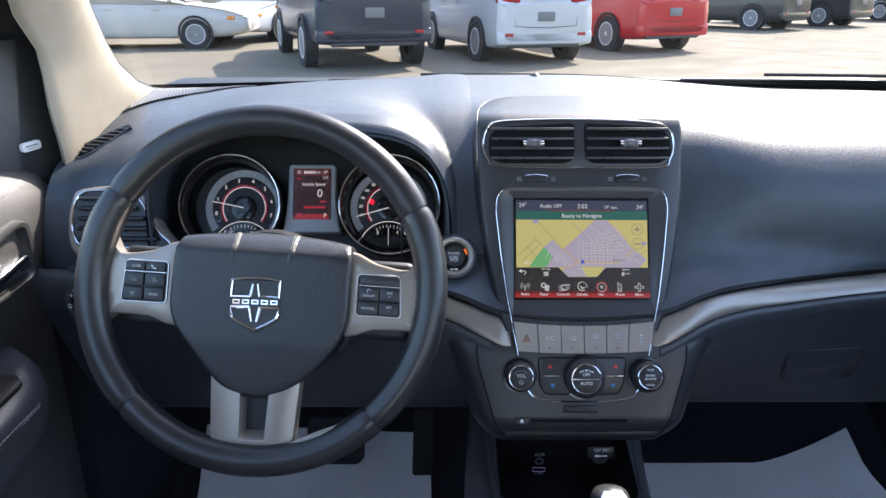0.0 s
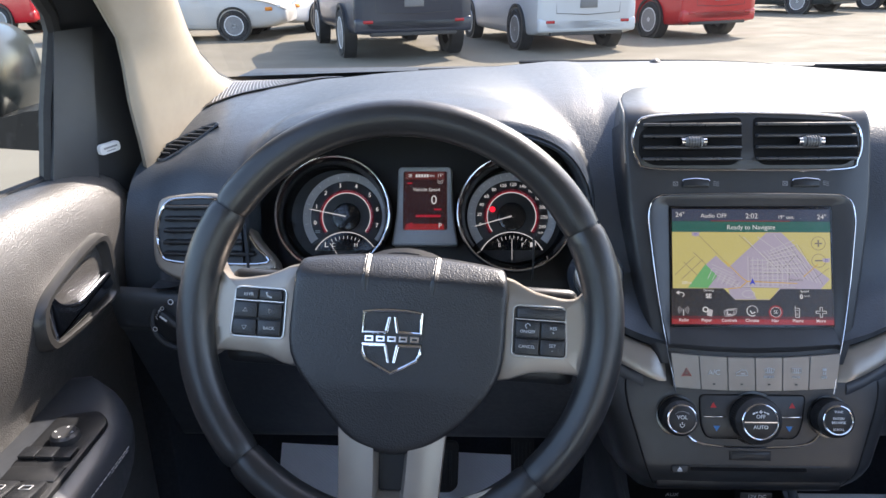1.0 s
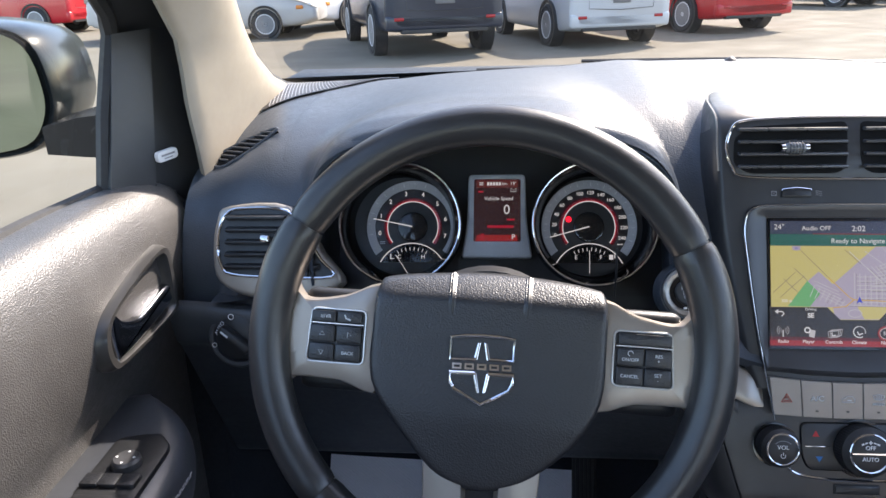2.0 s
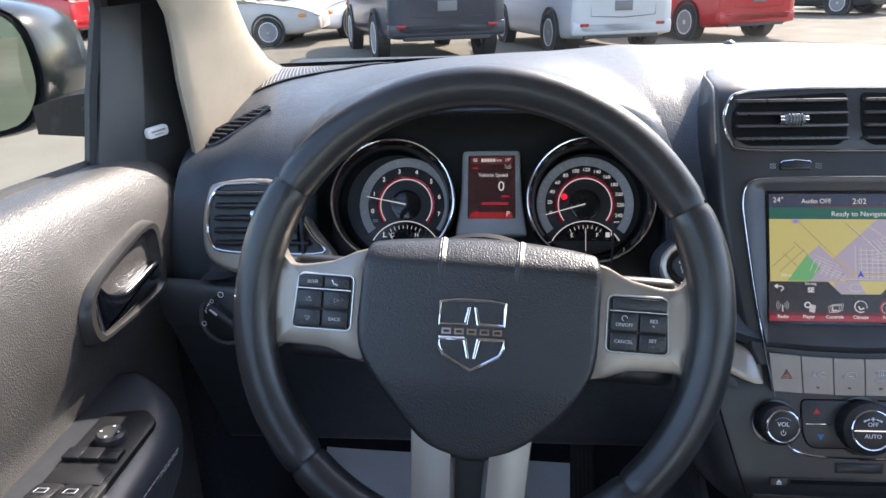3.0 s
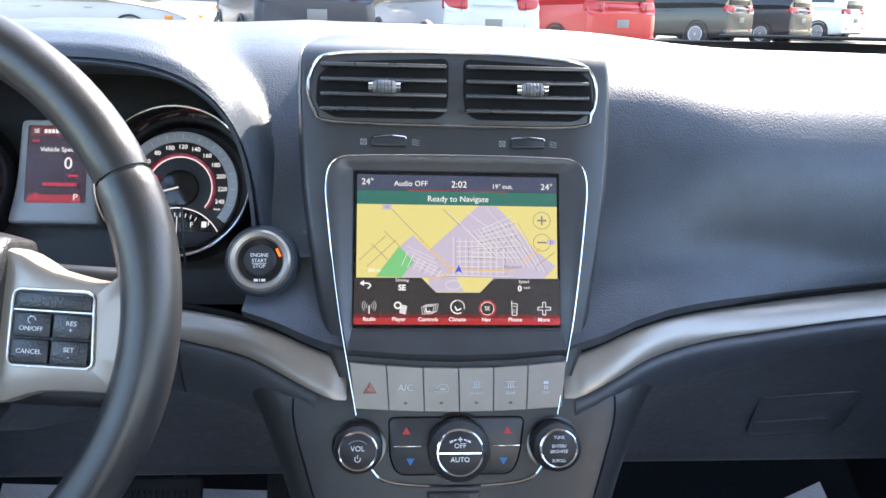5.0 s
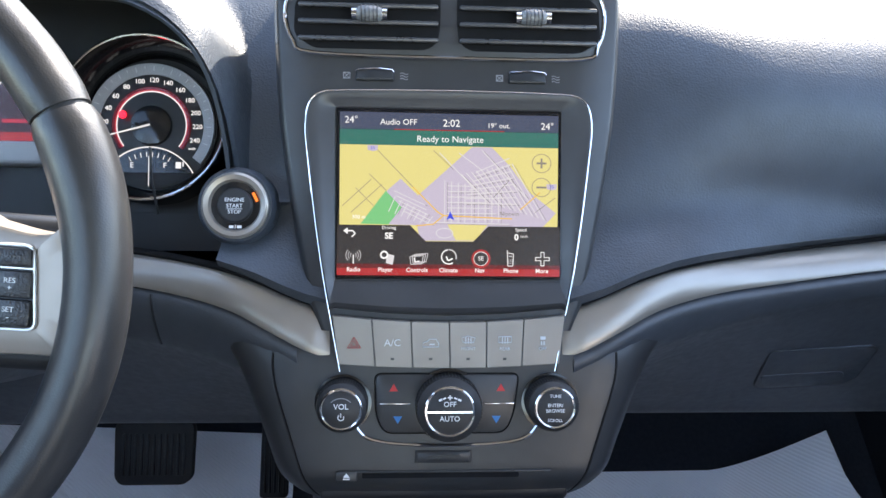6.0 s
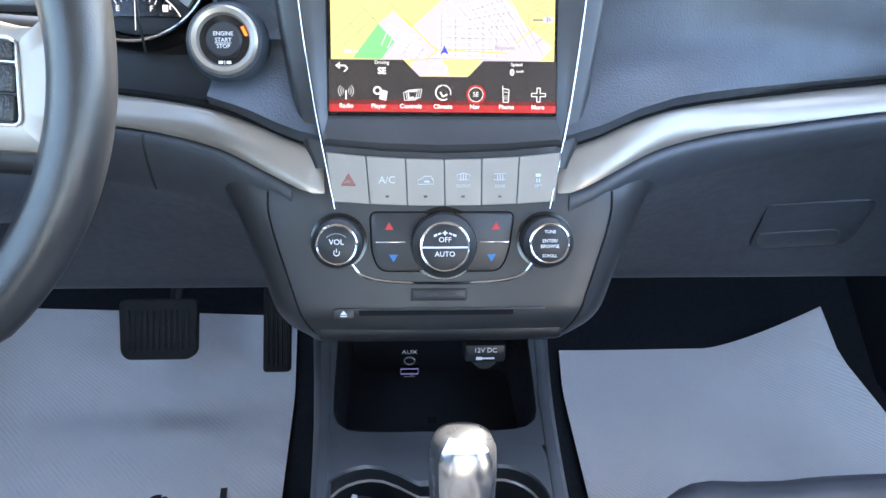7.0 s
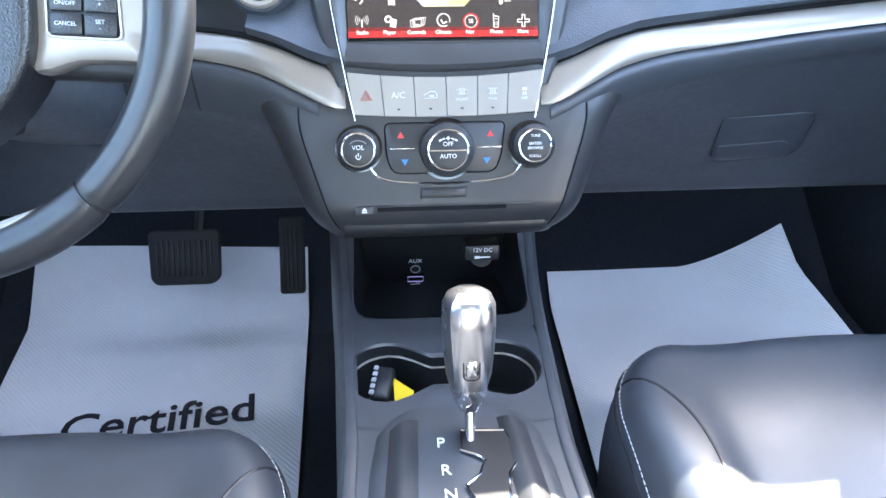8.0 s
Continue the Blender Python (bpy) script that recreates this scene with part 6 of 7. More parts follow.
part("lit_rim", tube([on(UF, 0.0035) @ Vector((a, b, 0)) for a, b in ((-0.010, -0.0075), (0.010, -0.0075), (0.010, 0.001), (-0.010, 0.001))], 0.0006, True, 5), glow("usb light", (0.3, 0.3, 0.75), 0.04), port)
part("aux_socket", tube([UF @ Vector((0.006 * math.cos(a), 0.013 + 0.006 * math.sin(a), 0.002)) for a in [0.5236 * i for i in range(12)]], 0.0009, True, 6), GREY_INK, console)
part("lettering", words("AUX", 0.0085, on(UF, 0.002, 0.0, 0.027)), WHITE_INK, console)
part("usb_mark", bars([(0, -0.0145, 0.013, 0.0009), (0.003, -0.0125, 0.005, 0.0008)], on(UF, 0.001)), WHITE_INK, console)
OF = plane((0.227, 0.884, 0.717), 12)
ol = part("power_outlet", rbox((0.040, 0.019, 0.03), on(OF, -0.012, 0, 0.0), 0.003), BLACK, console)
part("outlet_ring", lathe([(0.014, 0.0), (0.013, 0.003)], on(OF, -0.006, 0, -0.006)), BLACK, ol)
part("lettering", words("12V DC", 0.0068, on(OF, 0.0035, 0.0, 0.004)), WHITE_INK, ol)
part("outlet_mark", bars([(-0.006, -0.0045, 0.006, 0.0032), (0.003, -0.0045, 0.012, 0.0016)], on(OF, 0.0032)), WHITE_INK, ol)

# key fob with a yellow tag in the cup holder
fob = thing("key_fob", "black key fob with a yellow tag in cup holder", "key", at=(0.11, 0.715, 0.62))
part("body", rbox((0.020, 0.042, 0.06), pose(0.112, 0.736, 0.640, 8, 0, -12), 0.006, 3), BLACK, fob)
part("tag", prism([(0.122, 0.742), (0.142, 0.722), (0.140, 0.711), (0.123, 0.708)], pose(0, 0, 0.662), 0, 0.0015), YELLOW, fob, "yellow paper tag")
for i in range(5):
    part("key_button", rbox((0.005, 0.006, 0.002), pose(0.1005 + 0.0012 * i, 0.716 + 0.0085 * i, 0.6705, 0, 0, -12), 0.001), GREY_INK, fob)

# ---- shifter ----
shift = thing("gear_shifter", "polished chrome and leather gear shifter on its gate", "gear lever", at=(0.19, 0.62, 0.69))
part("gate_plate", loft([smooth_line([(X0 + q * w_, y, top(y) + z) for q, z in ((-1, -0.012), (-0.92, 0.001), (-0.6, 0.005), (0, 0.006), (0.6, 0.005), (0.92, 0.001), (1, -0.012))], 3) for y, w_ in ((0.30, 0.086), (0.45, 0.085), (0.60, 0.080), (0.645, 0.074), (0.664, 0.062), (0.672, 0.05))]), CONSOLE, shift)
for sx in (-1, 1):
    part("side_cheek", loft([smooth_line([(X0 + sx * (0.046 + 0.034 * q) * (1 - 0.25 * t), 0.33 + 0.325 * t - 0.01 * q, top(0.33 + 0.325 * t) + 0.005 + 0.007 * math.sin(math.pi * q)) for q in (0, 0.25, 0.5, 0.75, 1)], 2) for t in (0, 0.2, 0.4, 0.6, 0.8, 0.93, 1.0)]), BEZEL, shift, "satin grey cheek")
slot = [(0.179, 0.637), (0.217, 0.635), (0.226, 0.602), (0.214, 0.584), (0.211, 0.56), (0.211, 0.48), (0.183, 0.48), (0.183, 0.558), (0.178, 0.573), (0.190, 0.584), (0.196, 0.601), (0.189, 0.607), (0.177, 0.613)]
lift = [(a, b, top(b) + 0.0085) for a, b in slot]
bm = bmesh.new()
bm.faces.new([bm.verts.new(p) for p in lift])
bmesh.ops.triangulate(bm, faces=list(bm.faces))
part("gate_slot", thick(bm, 0.003), BLACK, shift)
part("slot_rim", tube(lift, 0.0013, True, 6), CHROME, shift)
for t, x, y in (("P", 0.161, 0.624), ("R", 0.163, 0.592), ("N", 0.165, 0.565), ("D", 0.166, 0.537)):
    part("lettering", words(t, 0.015, pose(x, y, top(y) + 0.0068), 0.0006), WHITE_INK, shift)
axis = [Vector((0.187, 0.623, 0.69)), Vector((0.1865, 0.648, 0.732)), Vector((0.186, 0.660, 0.79)), Vector((0.1858, 0.667, 0.825))]
part("lever", tube(axis[:2], 0.0045, sides=12), CHROME, shift)


def section(p, a, b, tilt):
    c, s_ = math.cos(tilt), math.sin(tilt)
    return [p + Vector((a * math.copysign(abs(math.cos(t)) ** 0.8, math.cos(t)), b * c * math.sin(t), -b * s_ * math.sin(t))) for t in [2 * math.pi * i / 32 for i in range(32)]]


def along(t):
    return axis[1].lerp(axis[3], t)


part("collar", loft([section(axis[1] + Vector((0, -0.006, -0.014)), 0.009, 0.008, 0.3), section(axis[1] + Vector((0, -0.003, -0.004)), 0.0135, 0.013, 0.3), section(along(0.06), 0.0165, 0.016, 0.28), section(along(0.1), 0.0165, 0.016, 0.28)], True, True), CHROME, shift)
part("grip", loft([section(along(t), a, b, 0.25) for t, a, b in ((0.1, 0.017, 0.0165), (0.2, 0.0195, 0.018), (0.45, 0.0215, 0.0205), (0.7, 0.0225, 0.022), (0.88, 0.0218, 0.022), (0.96, 0.0185, 0.019), (1.0, 0.012, 0.013), (1.015, 0.002, 0.002))], True, True), mat("dark satin metal", (0.2, 0.2, 0.205), 0.3, metal=0.8), shift)
rows = []
for t, a in ((0.11, 0.0125), (0.2, 0.0138), (0.45, 0.0152), (0.7, 0.0165), (0.88, 0.0168), (0.96, 0.0145), (1.01, 0.0095)):
    p = along(t)
    b = 0.0198 if t < 0.15 else 0.0208 if t < 0.3 else (0.0235 if t < 0.9 else 0.0205 if t < 1.0 else 0.010)
    rows.append([p + Vector((a * q, -b * (1 - 0.14 * abs(q) ** 4) * 0.97, 0.25 * b * (1 - 0.14 * abs(q) ** 4))) for q in (-1, -0.75, -0.4, 0, 0.4, 0.75, 1)])
part("chrome_face", loft(rows), KNOB_CHROME, shift, "polished chrome face")
BT = Matrix.Translation(along(0.36) + Vector((0, -0.0212, 0.006))) @ pose(0, 0, 0, 72)
part("button", rbox((0.0095, 0.016, 0.005), BT, 0.003), CHROME, shift)
part("button_rim", tube([BT @ Vector((a, b, 0.001)) for a, b in round_poly([(-0.0066, -0.0105), (0.0066, -0.0105), (0.0066, 0.0105), (-0.0066, 0.0105)], 0.005)], 0.0008, True, 6), BLACK, shift)


# ---- front seats ----
def seat(cx, y1, w):
    st = thing("car_seat", "black leather front seat with light stitching", "car seat", "front seats", at=(cx, y1 - 0.25, 0.38))
    hw = w / 2
    rows = []
    for i in range(29):
        s_ = 1 - (1 - i / 28) ** 1.7
        y = y1 - 0.54 + 0.54 * s_
        t = max(0.0, (y - (y1 - 0.12)) / 0.12)
        inset = 0.105 * (1 - math.sqrt(max(0.0, 1 - t * t)))
        z = 0.668 + 0.034 * step((s_ - 0.25) / 0.55) - 0.05 * max(0, (s_ - 0.92) / 0.08) ** 2
        b = hw - inset
        bol = 0.02 * (1 - step((s_ - 0.5) / 0.4))
        rows.append(smooth_line([(cx - b + 0.004, y, 0.50), (cx - b - 0.006, y, 0.60), (cx - b, y, z - 0.028), (cx - b + 0.022, y, z + bol * 0.6), (cx - b + 0.06, y, z + bol), (cx - b + 0.095, y, z + bol * 0.15), (cx - 0.06, y, z + 0.004), (cx, y, z + 0.006), (cx + 0.06, y, z + 0.004), (cx + b - 0.095, y, z + bol * 0.15), (cx + b - 0.06, y, z + bol), (cx + b - 0.022, y, z + bol * 0.6), (cx + b, y, z - 0.028), (cx + b + 0.006, y, 0.60), (cx + b - 0.004, y, 0.50)], 3))

    def lie(x, y):
        """The point of the cushion's top at (x, y)."""
        for p, q in zip(rows, rows[1:28]):
            if p[0].y <= y <= q[0].y:
                k = (y - p[0].y) / (q[0].y - p[0].y)
                return Vector((x, y, float(np.interp(x, [v.x for v in p[6:37]], [v.z for v in p[6:37]])) * (1 - k) + float(np.interp(x, [v.x for v in q[6:37]], [v.z for v in q[6:37]])) * k))
        return Vector((x, y, 0.70))

    last = rows[-1]
    for dz, dy in ((0.03, 0.012), (0.09, 0.012), (0.17, -0.01)):
        rows.append([Vector((p.x, p.y + dy, max(0.47, p.z - dz))) for p in last])
    cu = part("cushion", loft(rows), SEAT_LEATHER, st)
    for sx in (-1, 1):
        col, near = (6, 7) if sx < 0 else (36, 35)
        out = Vector((sx, 0, 0.35)).normalized()
        part("edge_seam", tube([r[col] + out * 0.0004 for r in rows[2:27]], 0.0018, sides=6), BLACK, cu)
        pts = []
        for p, q in zip(rows[2:24], rows[3:25]):
            m = max(2, round((q[0].y - p[0].y) / 0.006))
            pts += [(p[col] * 0.35 + p[near] * 0.65).lerp(q[col] * 0.35 + q[near] * 0.65, t / m) + out * 0.0012 for t in range(m)]
        part("stitching", join(*[tube([p, p.lerp(q, 0.7)], 0.0005, sides=5) for p, q in zip(pts, pts[1:])]), KEY_INK, cu)
        bow = smooth_line([(hw - d, y1 - e, 0) for d, e in ((0.012, 0.066), (0.024, 0.074), (0.044, 0.10), (0.056, 0.132), (0.060, 0.171), (0.058, 0.22), (0.054, 0.34), (0.052, 0.5))], 6)
        part("bolster_seam", tube([lie(cx + sx * p.x, p.y) + Vector((0, 0, -0.0006)) for p in bow], 0.0019, sides=6), BLACK, cu)
    sweep = smooth_line([(-0.170, y1 - 0.250, 0), (-0.146, y1 - 0.238, 0), (-0.112, y1 - 0.229, 0), (-0.07, y1 - 0.221, 0), (0.0, y1 - 0.218, 0), (0.07, y1 - 0.221, 0), (0.112, y1 - 0.229, 0), (0.146, y1 - 0.238, 0), (0.170, y1 - 0.250, 0)], 5)
    part("thigh_seam", tube([lie(cx + p.x, p.y) + Vector((0, 0, 0.0002)) for p in sweep], 0.0019, sides=6), BLACK, cu)
    part("base", rbox((w - 0.06, 0.42, 0.13), pose(cx, y1 - 0.29, 0.45), 0.02), BLACK, st)
    part("backrest", rbox((w, 0.13, 0.52), pose(cx, y1 - 0.70, 0.90, 24), 0.05, 4), SEAT_LEATHER, st)
    return st


seat(-0.187, 0.680, 0.45)
seat(0.560, 0.763, 0.468)

# ---- outside ----
GROUND = mat("dusty asphalt", (0.15, 0.13, 0.095), 0.9, var=0.2, scale=0.35, bump=0.5, bscale=25)
bm = bmesh.new()
bmesh.ops.create_grid(bm, x_segments=8, y_segments=8, size=400)
tagged(part("ground", bm, GROUND), "dusty sunlit asphalt parking lot", "ground", kind="structure")
TYRE = mat("tyre rubber", (0.025, 0.025, 0.026), 0.8)
RIM = mat("alloy rim", (0.7, 0.7, 0.71), 0.45, metal=0.1)
# darker copy of the alloy: shade behind the spokes put into the colour
RIM_SHADE = mat("shaded alloy", (0.22, 0.22, 0.225), 0.5)
TAIL = mat("red tail lamp", (0.38, 0.012, 0.018), 0.25)
LENS = mat("clear head lamp", (0.6, 0.6, 0.58), 0.1, coat=0.5)
AMBER = mat("amber lamp", (0.8, 0.25, 0.03), 0.2)
PLASTIC = mat("grey car plastic", (0.05, 0.05, 0.052), 0.6)


def car_wheel(m, r, parent, spokes):
    w = part("wheel", lathe([(r * 0.62, -0.10), (r * 0.9, -0.11), (r, -0.08), (r, 0.08), (r * 0.9, 0.11), (r * 0.66, 0.10)], m, 36, False), TYRE, parent)
    part("rim", lathe([(r * 0.66, 0.10), (r * 0.64, 0.05), (r * 0.58, 0.0)], m, 36), RIM_SHADE, w)
    part("rim_ring", tube([m @ Vector((r * 0.64 * math.cos(a), r * 0.64 * math.sin(a), 0.095)) for a in [2 * math.pi * i / 32 for i in range(32)]], 0.014, True, 6), RIM, w)
    part("spokes", join(*[rbox((r * 0.6, 0.085 if spokes < 8 else 0.055, 0.04), m @ Matrix.Rotation(2 * math.pi * i / spokes, 4, "Z") @ Matrix.Translation((r * 0.33, 0, 0.075)), 0.008) for i in range(spokes)], lathe([(r * 0.14, 0.05), (r * 0.13, 0.1)], m, 16)), RIM, w)
    return w


def parked(name, label, x, y, turn, prof, width, color, wheels, r, style, spokes=10):
    """A parked car, its rear at (x, y), its nose ahead at turn degrees. prof: rows of (length, sill, waist, roof, half width share at the roof)."""
    ob = thing(name, label, "car", "parked cars", at=(x, y, 0))
    paint = mat(name + " paint", color, 0.32, coat=0.3, var=0.03, scale=3)
    m = pose(x, y, 0, 0, 0, turn)
    hw = width / 2
    rows, roofs = [], []
    L = prof[-1][0]
    for s_, lo, waist, roof, k_ in prof:
        h = hw * (0.93 + 0.07 * math.sin(math.pi * min(1, max(0, s_ / L))))
        rows.append([m @ Vector(p) for p in ((-h * 0.45, s_, lo), (-h * 0.86, s_, lo + 0.01), (-h * 0.98, s_, lo + 0.08), (-h, s_, lo + (waist - lo) * 0.45), (-h * 0.985, s_, lo + (waist - lo) * 0.75), (-h * 0.95, s_, waist - 0.03), (-h * 0.9, s_, waist), (0, s_, waist + 0.02), (h * 0.9, s_, waist), (h * 0.95, s_, waist - 0.03), (h * 0.985, s_, lo + (waist - lo) * 0.75), (h, s_, lo + (waist - lo) * 0.45), (h * 0.98, s_, lo + 0.08), (h * 0.86, s_, lo + 0.01), (h * 0.45, s_, lo))])
        if roof > waist + 0.05:
            roofs.append((s_, waist, roof, k_, h))
    def fair(sections, n_along, n_round):
        """Rounds a body's sections both ways into one smooth skin."""
        rings = [smooth_line(r_, n_round, True) for r_ in sections]
        lines_ = [smooth_line([r_[k] for r_ in rings], n_along) for k in range(len(rings[0]))]
        return [[l[k] for l in lines_] for k in range(len(lines_[0]))]

    tail = rows[0]
    mid = sum((Vector(p) for p in tail), Vector()) / len(tail)
    shut = [mid + (Vector(p) - mid) * 0.86 - (m.to_3x3() @ Vector((0, 0.05, 0))) for p in tail]
    nose = rows[-1]
    mid = sum((Vector(p) for p in nose), Vector()) / len(nose)
    tip = [mid + (Vector(p) - mid) * 0.82 + (m.to_3x3() @ Vector((0, 0.07, 0))) for p in nose]
    part("body", loft(fair([shut] + rows + [tip], 4, 3), True, True), paint, ob)
    rr = []
    for s_, waist, roof, k_, h in roofs:
        rr.append([m @ Vector(p) for p in ((-h * 0.93, s_, waist - 0.02), (-h * (0.93 + k_) / 2, s_, (waist + roof) / 2), (-h * k_, s_, roof - 0.05), (-h * k_ * 0.85, s_, roof), (0, s_, roof + 0.02), (h * k_ * 0.85, s_, roof), (h * k_, s_, roof - 0.05), (h * (0.93 + k_) / 2, s_, (waist + roof) / 2), (h * 0.93, s_, waist - 0.02))])
    part("cabin", loft(fair(rr, 3, 2), True, True), paint, ob)
    # side windows
    n = len(roofs)
    for sx in (-1, 1):
        for a in range(1, n - 2) if n > 4 else range(0, n - 1):
            (s0, w0, r0, k0, h0), (s1, w1, r1, k1, h1) = roofs[a], roofs[a + 1]
            if s1 - s0 < 0.3:
                continue
            q = [(sx * (h0 * 0.93 + 0.006), s0 + 0.05, w0 + 0.03), (sx * (h1 * 0.93 + 0.006), s1 - 0.05, w1 + 0.03), (sx * (h1 * (k1 * 0.8 + 0.93 * 0.2) + 0.008), s1 - 0.05, w1 + (r1 - w1) * 0.78), (sx * (h0 * (k0 * 0.8 + 0.93 * 0.2) + 0.008), s0 + 0.05, w0 + (r0 - w0) * 0.78)]
            part("side_window", thick(loft([[m @ Vector(q[0]), m @ Vector(q[1])], [m @ Vector(q[3]), m @ Vector(q[2])]]), 0.006), CAR_GLASS, ob)
    (s0, w0, r0, k0, h0), (s1, w1, r1, k1, h1) = roofs[0], roofs[1]
    part("rear_window", rbox((h0 * 1.45, 0.02, (r0 - w0) * 0.72), m @ pose(0, s0 - 0.012, w0 + (r0 - w0) * 0.5), 0.008), CAR_GLASS, ob)
    (s0, w0, r0, k0, h0), (s1, w1, r1, k1, h1) = roofs[-2], roofs[-1]
    part("front_window", thick(loft([[m @ Vector((-h1 * 0.82, s1 + 0.02, w1 + 0.04)), m @ Vector((h1 * 0.82, s1 + 0.02, w1 + 0.04))], [m @ Vector((-h0 * k0 * 0.85, s0 + 0.05, r0 - 0.01)), m @ Vector((h0 * k0 * 0.85, s0 + 0.05, r0 - 0.01))]]), 0.008), CAR_GLASS, ob)
    for sx in (-1, 1):
        for yy in wheels:
            arch_m = m @ pose(sx * (hw - 0.09), yy, r + 0.02, 0, 90 * sx, 0)
            part("wheel_arch", lathe([(r * 1.17, -0.12), (r * 1.17, 0.096), (r * 1.02, 0.092)], arch_m, 32, False), BLACK, ob)
            car_wheel(m @ pose(sx * (hw - 0.1), yy, r, 0, 90 * sx, 0), r, ob, spokes)
        low0, waist0 = prof[0][1], prof[1][2]
        if style == "suv":
            part("tail_lamp", rbox((0.44, 0.16, 0.22), m @ pose(sx * (hw - 0.29), 0.075, waist0 - 0.06, -8, 0, sx * 10), 0.06, 4), TAIL, ob)
            part("reflector", rbox((0.16, 0.03, 0.05), m @ pose(sx * (hw - 0.28), -0.045, low0 + 0.16), 0.01), TAIL, ob)
        part("head_lamp", rbox((0.42, 0.12, 0.13), m @ pose(sx * (hw - 0.30), L - 0.10, prof[-2][2] - 0.14), 0.04, 3), LENS, ob)
        part("turn_lamp", rbox((0.06, 0.16, 0.08), m @ pose(sx * (hw - 0.06), L - 0.32, prof[-2][2] - 0.16), 0.02), AMBER, ob)
        part("side_mirror", rbox((0.2, 0.1, 0.14), m @ pose(sx * (hw + 0.06), roofs[-1][0] - 0.25, roofs[-1][1] + 0.1), 0.04, 3), paint, ob)
        for yy in (0.42, 0.62):
            part("door_handle", rbox((0.03, 0.16, 0.03), m @ pose(sx * (hw + 0.004), L * yy, prof[2][2] - 0.16), 0.01), paint, ob)
    part("rear_bumper", rbox((width * 0.94, 0.14, 0.24), m @ pose(0, 0.02, prof[0][1] + 0.10), 0.05, 3), paint, ob)
    if style == "suv":
        part("hatch_seam", tube([m @ Vector(p) for p in ((-hw * 0.62, -0.035, prof[1][2] - 0.02), (-hw * 0.60, -0.05, prof[0][1] + 0.30), (0, -0.06, prof[0][1] + 0.27), (hw * 0.60, -0.05, prof[0][1] + 0.30), (hw * 0.62, -0.035, prof[1][2] - 0.02))], 0.006, sides=5), PLASTIC, ob)
        part("garnish", rbox((hw * 0.8, 0.03, 0.045), m @ pose(0, -0.045, prof[1][2] - 0.06), 0.012), paint, ob)
    part("rear_skirt", rbox((width * 0.7, 0.12, 0.12), m @ pose(0, 0.03, prof[0][1] - 0.01), 0.03), PLASTIC, ob)
    part("number_plate", rbox((0.32, 0.015, 0.16), m @ pose(0, -0.055, prof[0][1] + 0.46), 0.005), DIM_INK, ob)
    part("front_grille", rbox((width * 0.42, 0.05, 0.14), m @ pose(0, L, prof[-1][2] - 0.16), 0.02), PLASTIC, ob)
    return ob


SUV = [(0.0, 0.36, 1.06, 1.06, 0.8), (0.09, 0.30, 1.20, 1.62, 0.76), (0.5, 0.26, 1.20, 1.76, 0.80), (1.5, 0.24, 1.16, 1.80, 0.80), (2.6, 0.24, 1.12, 1.78, 0.80), (3.15, 0.24, 1.11, 1.62, 0.78), (3.85, 0.26, 1.09, 1.12, 0.78), (4.6, 0.30, 0.95, 0.95, 0.8), (4.95, 0.40, 0.72, 0.72, 0.8)]
TALL = [(0.0, 0.46, 1.16, 1.16, 0.8), (0.09, 0.42, 1.30, 1.72, 0.76), (0.5, 0.40, 1.30, 1.92, 0.80), (1.5, 0.40, 1.27, 1.96, 0.80), (2.7, 0.40, 1.24, 1.94, 0.80), (3.3, 0.40, 1.23, 1.76, 0.78), (4.0, 0.42, 1.20, 1.24, 0.78), (4.8, 0.45, 1.05, 1.05, 0.8), (5.1, 0.52, 0.82, 0.82, 0.8)]
SEDAN = [(0.0, 0.40, 0.85, 0.85, 0.7), (0.15, 0.30, 0.98, 0.98, 0.7), (0.95, 0.24, 1.0, 1.06, 0.7), (1.5, 0.22, 0.98, 1.40, 0.72), (2.4, 0.22, 0.97, 1.44, 0.72), (3.0, 0.22, 0.96, 1.36, 0.7), (3.7, 0.22, 0.95, 1.02, 0.72), (4.6, 0.26, 0.82, 0.82, 0.7), (5.0, 0.34, 0.68, 0.68, 0.7)]
parked("tall_suv", "dark grey sport utility car with red tail lamps", -1.12, 12.4, 19, TALL, 2.08, (0.02, 0.027, 0.045), (1.05, 4.1), 0.40, "suv", 6)
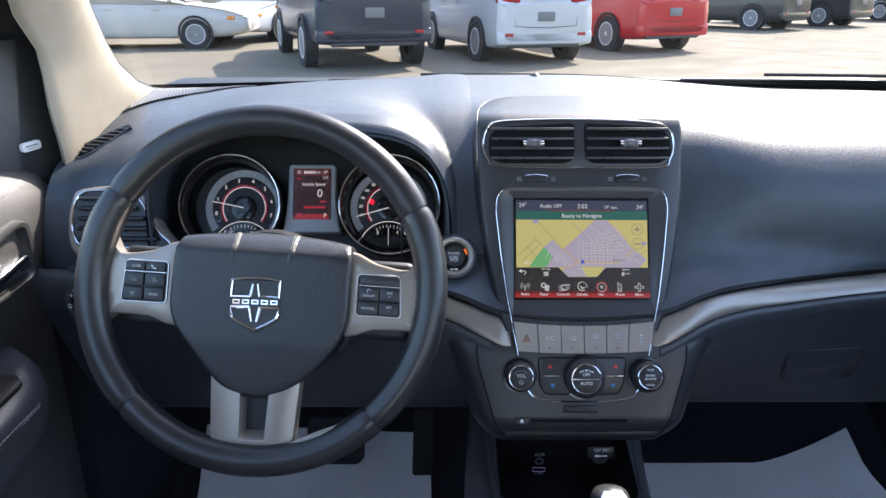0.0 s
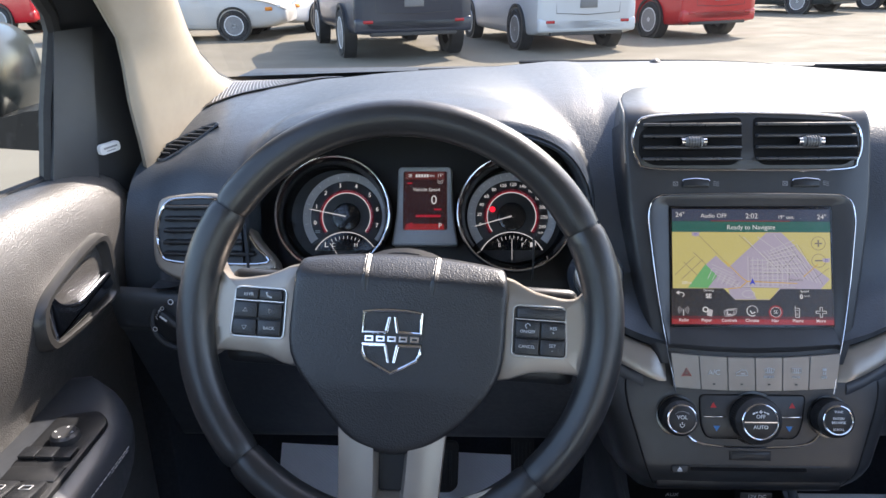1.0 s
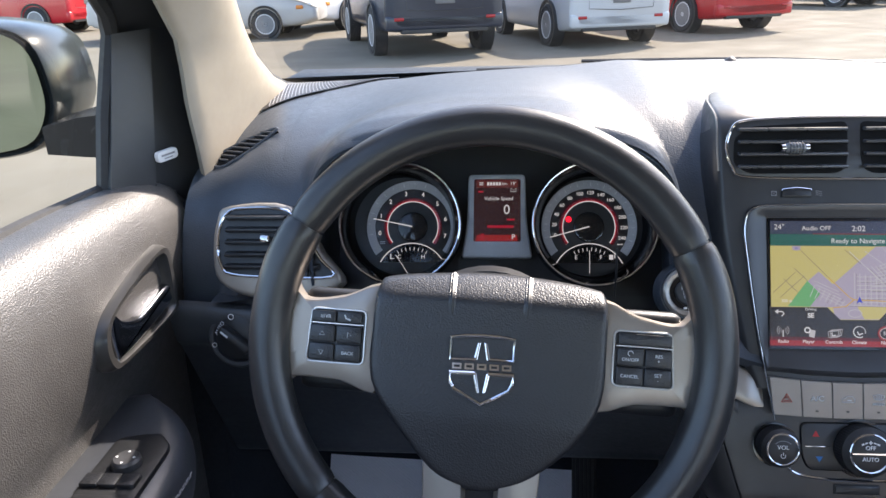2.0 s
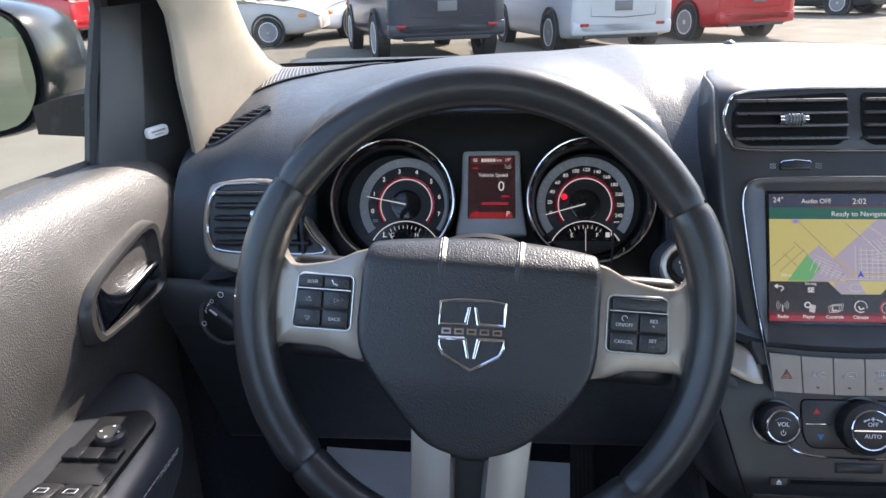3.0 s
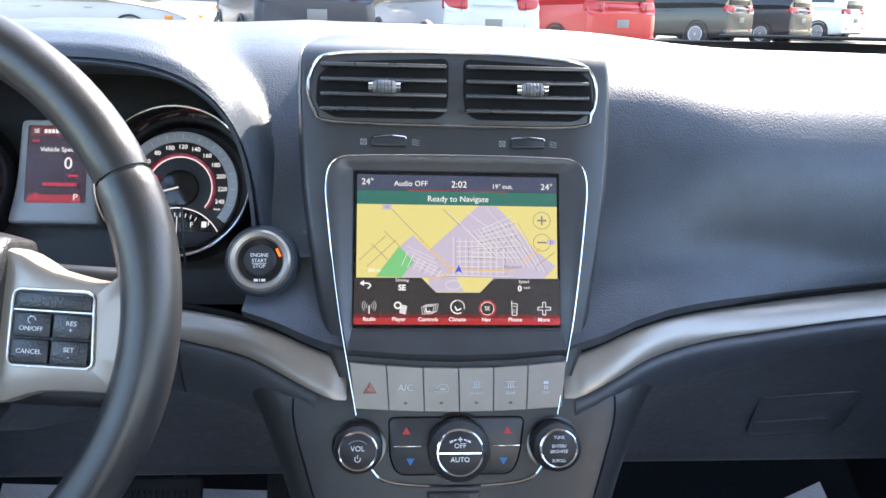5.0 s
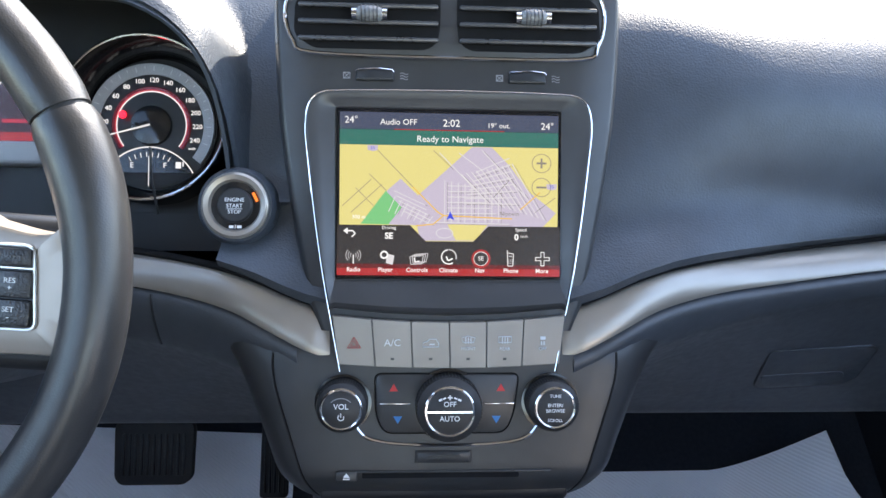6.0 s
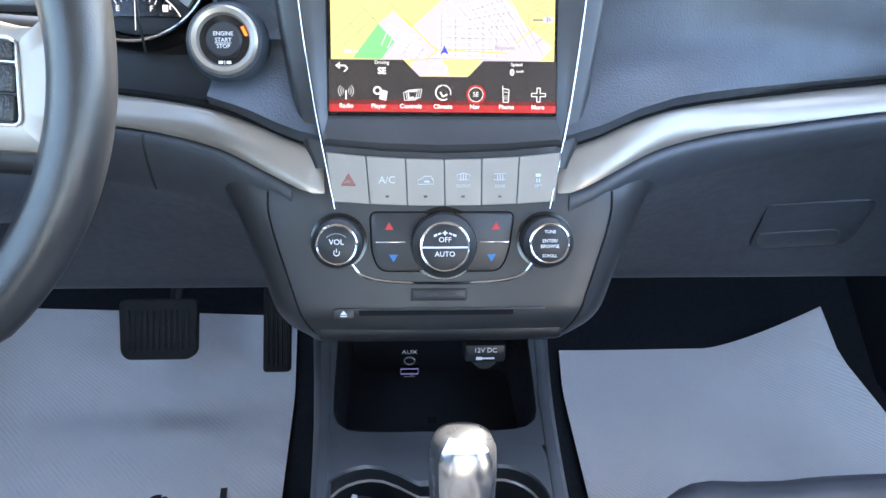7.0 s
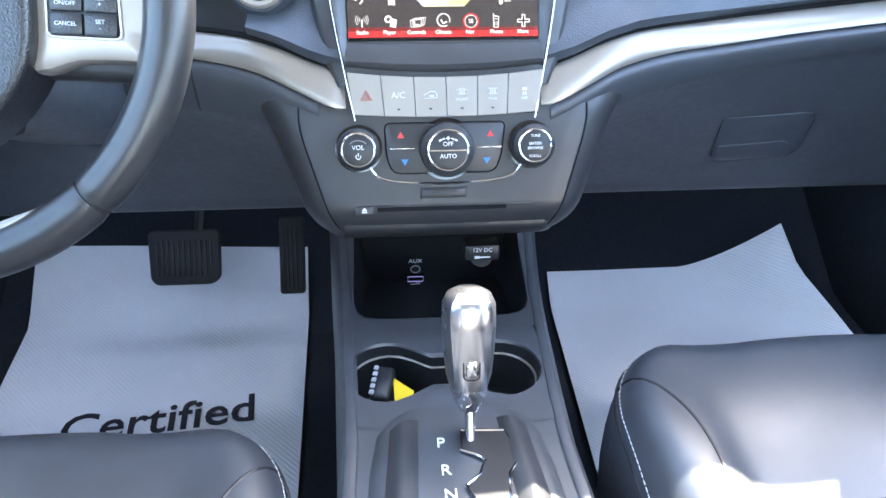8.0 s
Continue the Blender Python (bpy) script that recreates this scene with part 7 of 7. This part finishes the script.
parked("white_suv", "white sport utility car with red tail lamps", 1.80, 13.4, 17, SUV, 1.95, (0.5, 0.51, 0.53), (0.95, 3.85), 0.36, "suv", 5)
parked("red_suv", "red sport utility car with alloy wheels", 4.75, 15.7, 24, SUV, 1.95, (0.45, 0.015, 0.02), (0.95, 3.85), 0.36, "suv", 5)
parked("white_sedan", "white sedan with an amber front lamp", -9.4, 17.2, -85, SEDAN, 1.85, (0.5, 0.47, 0.44), (0.95, 3.9), 0.32, "sedan", 10)
parked("dark_suv", "dark green sport utility car", 10.9, 23.6, 38, SUV, 1.85, (0.02, 0.025, 0.025), (0.95, 3.85), 0.36, "suv", 5)
parked("black_suv", "black sport utility car with red tail lamps", 14.0, 25.6, 38, SUV, 1.85, (0.02, 0.022, 0.025), (0.95, 3.85), 0.36, "suv", 5)
parked("far_white_suv", "white sport utility car far off", 18.3, 29.5, 32, SUV, 1.85, (0.75, 0.75, 0.77), (0.95, 3.85), 0.36, "suv", 5)
parked("silver_car", "silver car parked behind the dark one", -3.6, 23.0, 160, SEDAN, 1.85, (0.45, 0.46, 0.48), (0.95, 3.85), 0.33, "sedan", 5)
parked("red_car", "red car across the lot", -11.6, 20.4, 86, SUV, 1.85, (0.5, 0.01, 0.02), (0.95, 3.85), 0.36, "suv", 5)
bld = thing("workshop_building", "long beige metal building behind the cars", "building", at=(-8, 34, 0))
WALL = mat("beige metal cladding", (0.4, 0.33, 0.24), 0.6, var=0.08, scale=0.6)
# upper half is added, unseen, to keep sky out of the dash's reflection
part("wall", rbox((36, 8, 10), pose(-11, 38, 5), 0), WALL, bld)
for i in range(5):
    part("garage_door", rbox((3.2, 0.1, 3.2), pose(-20 + 6 * i, 33.97, 1.6), 0), mat("brown door", (0.2, 0.15, 0.1), 0.6), bld)
shed = thing("green_shed", "long grey green shed behind the car", "building", at=(-16, -26, 0))
part("wall", rbox((30, 6, 6), pose(-16, -26, 3), 0), mat("grey green cladding", (0.10, 0.125, 0.11), 0.6, var=0.08, scale=0.6), shed)
part("roof", rbox((31, 7, 0.3), pose(-16, -26, 6.15), 0), PLASTIC, shed)
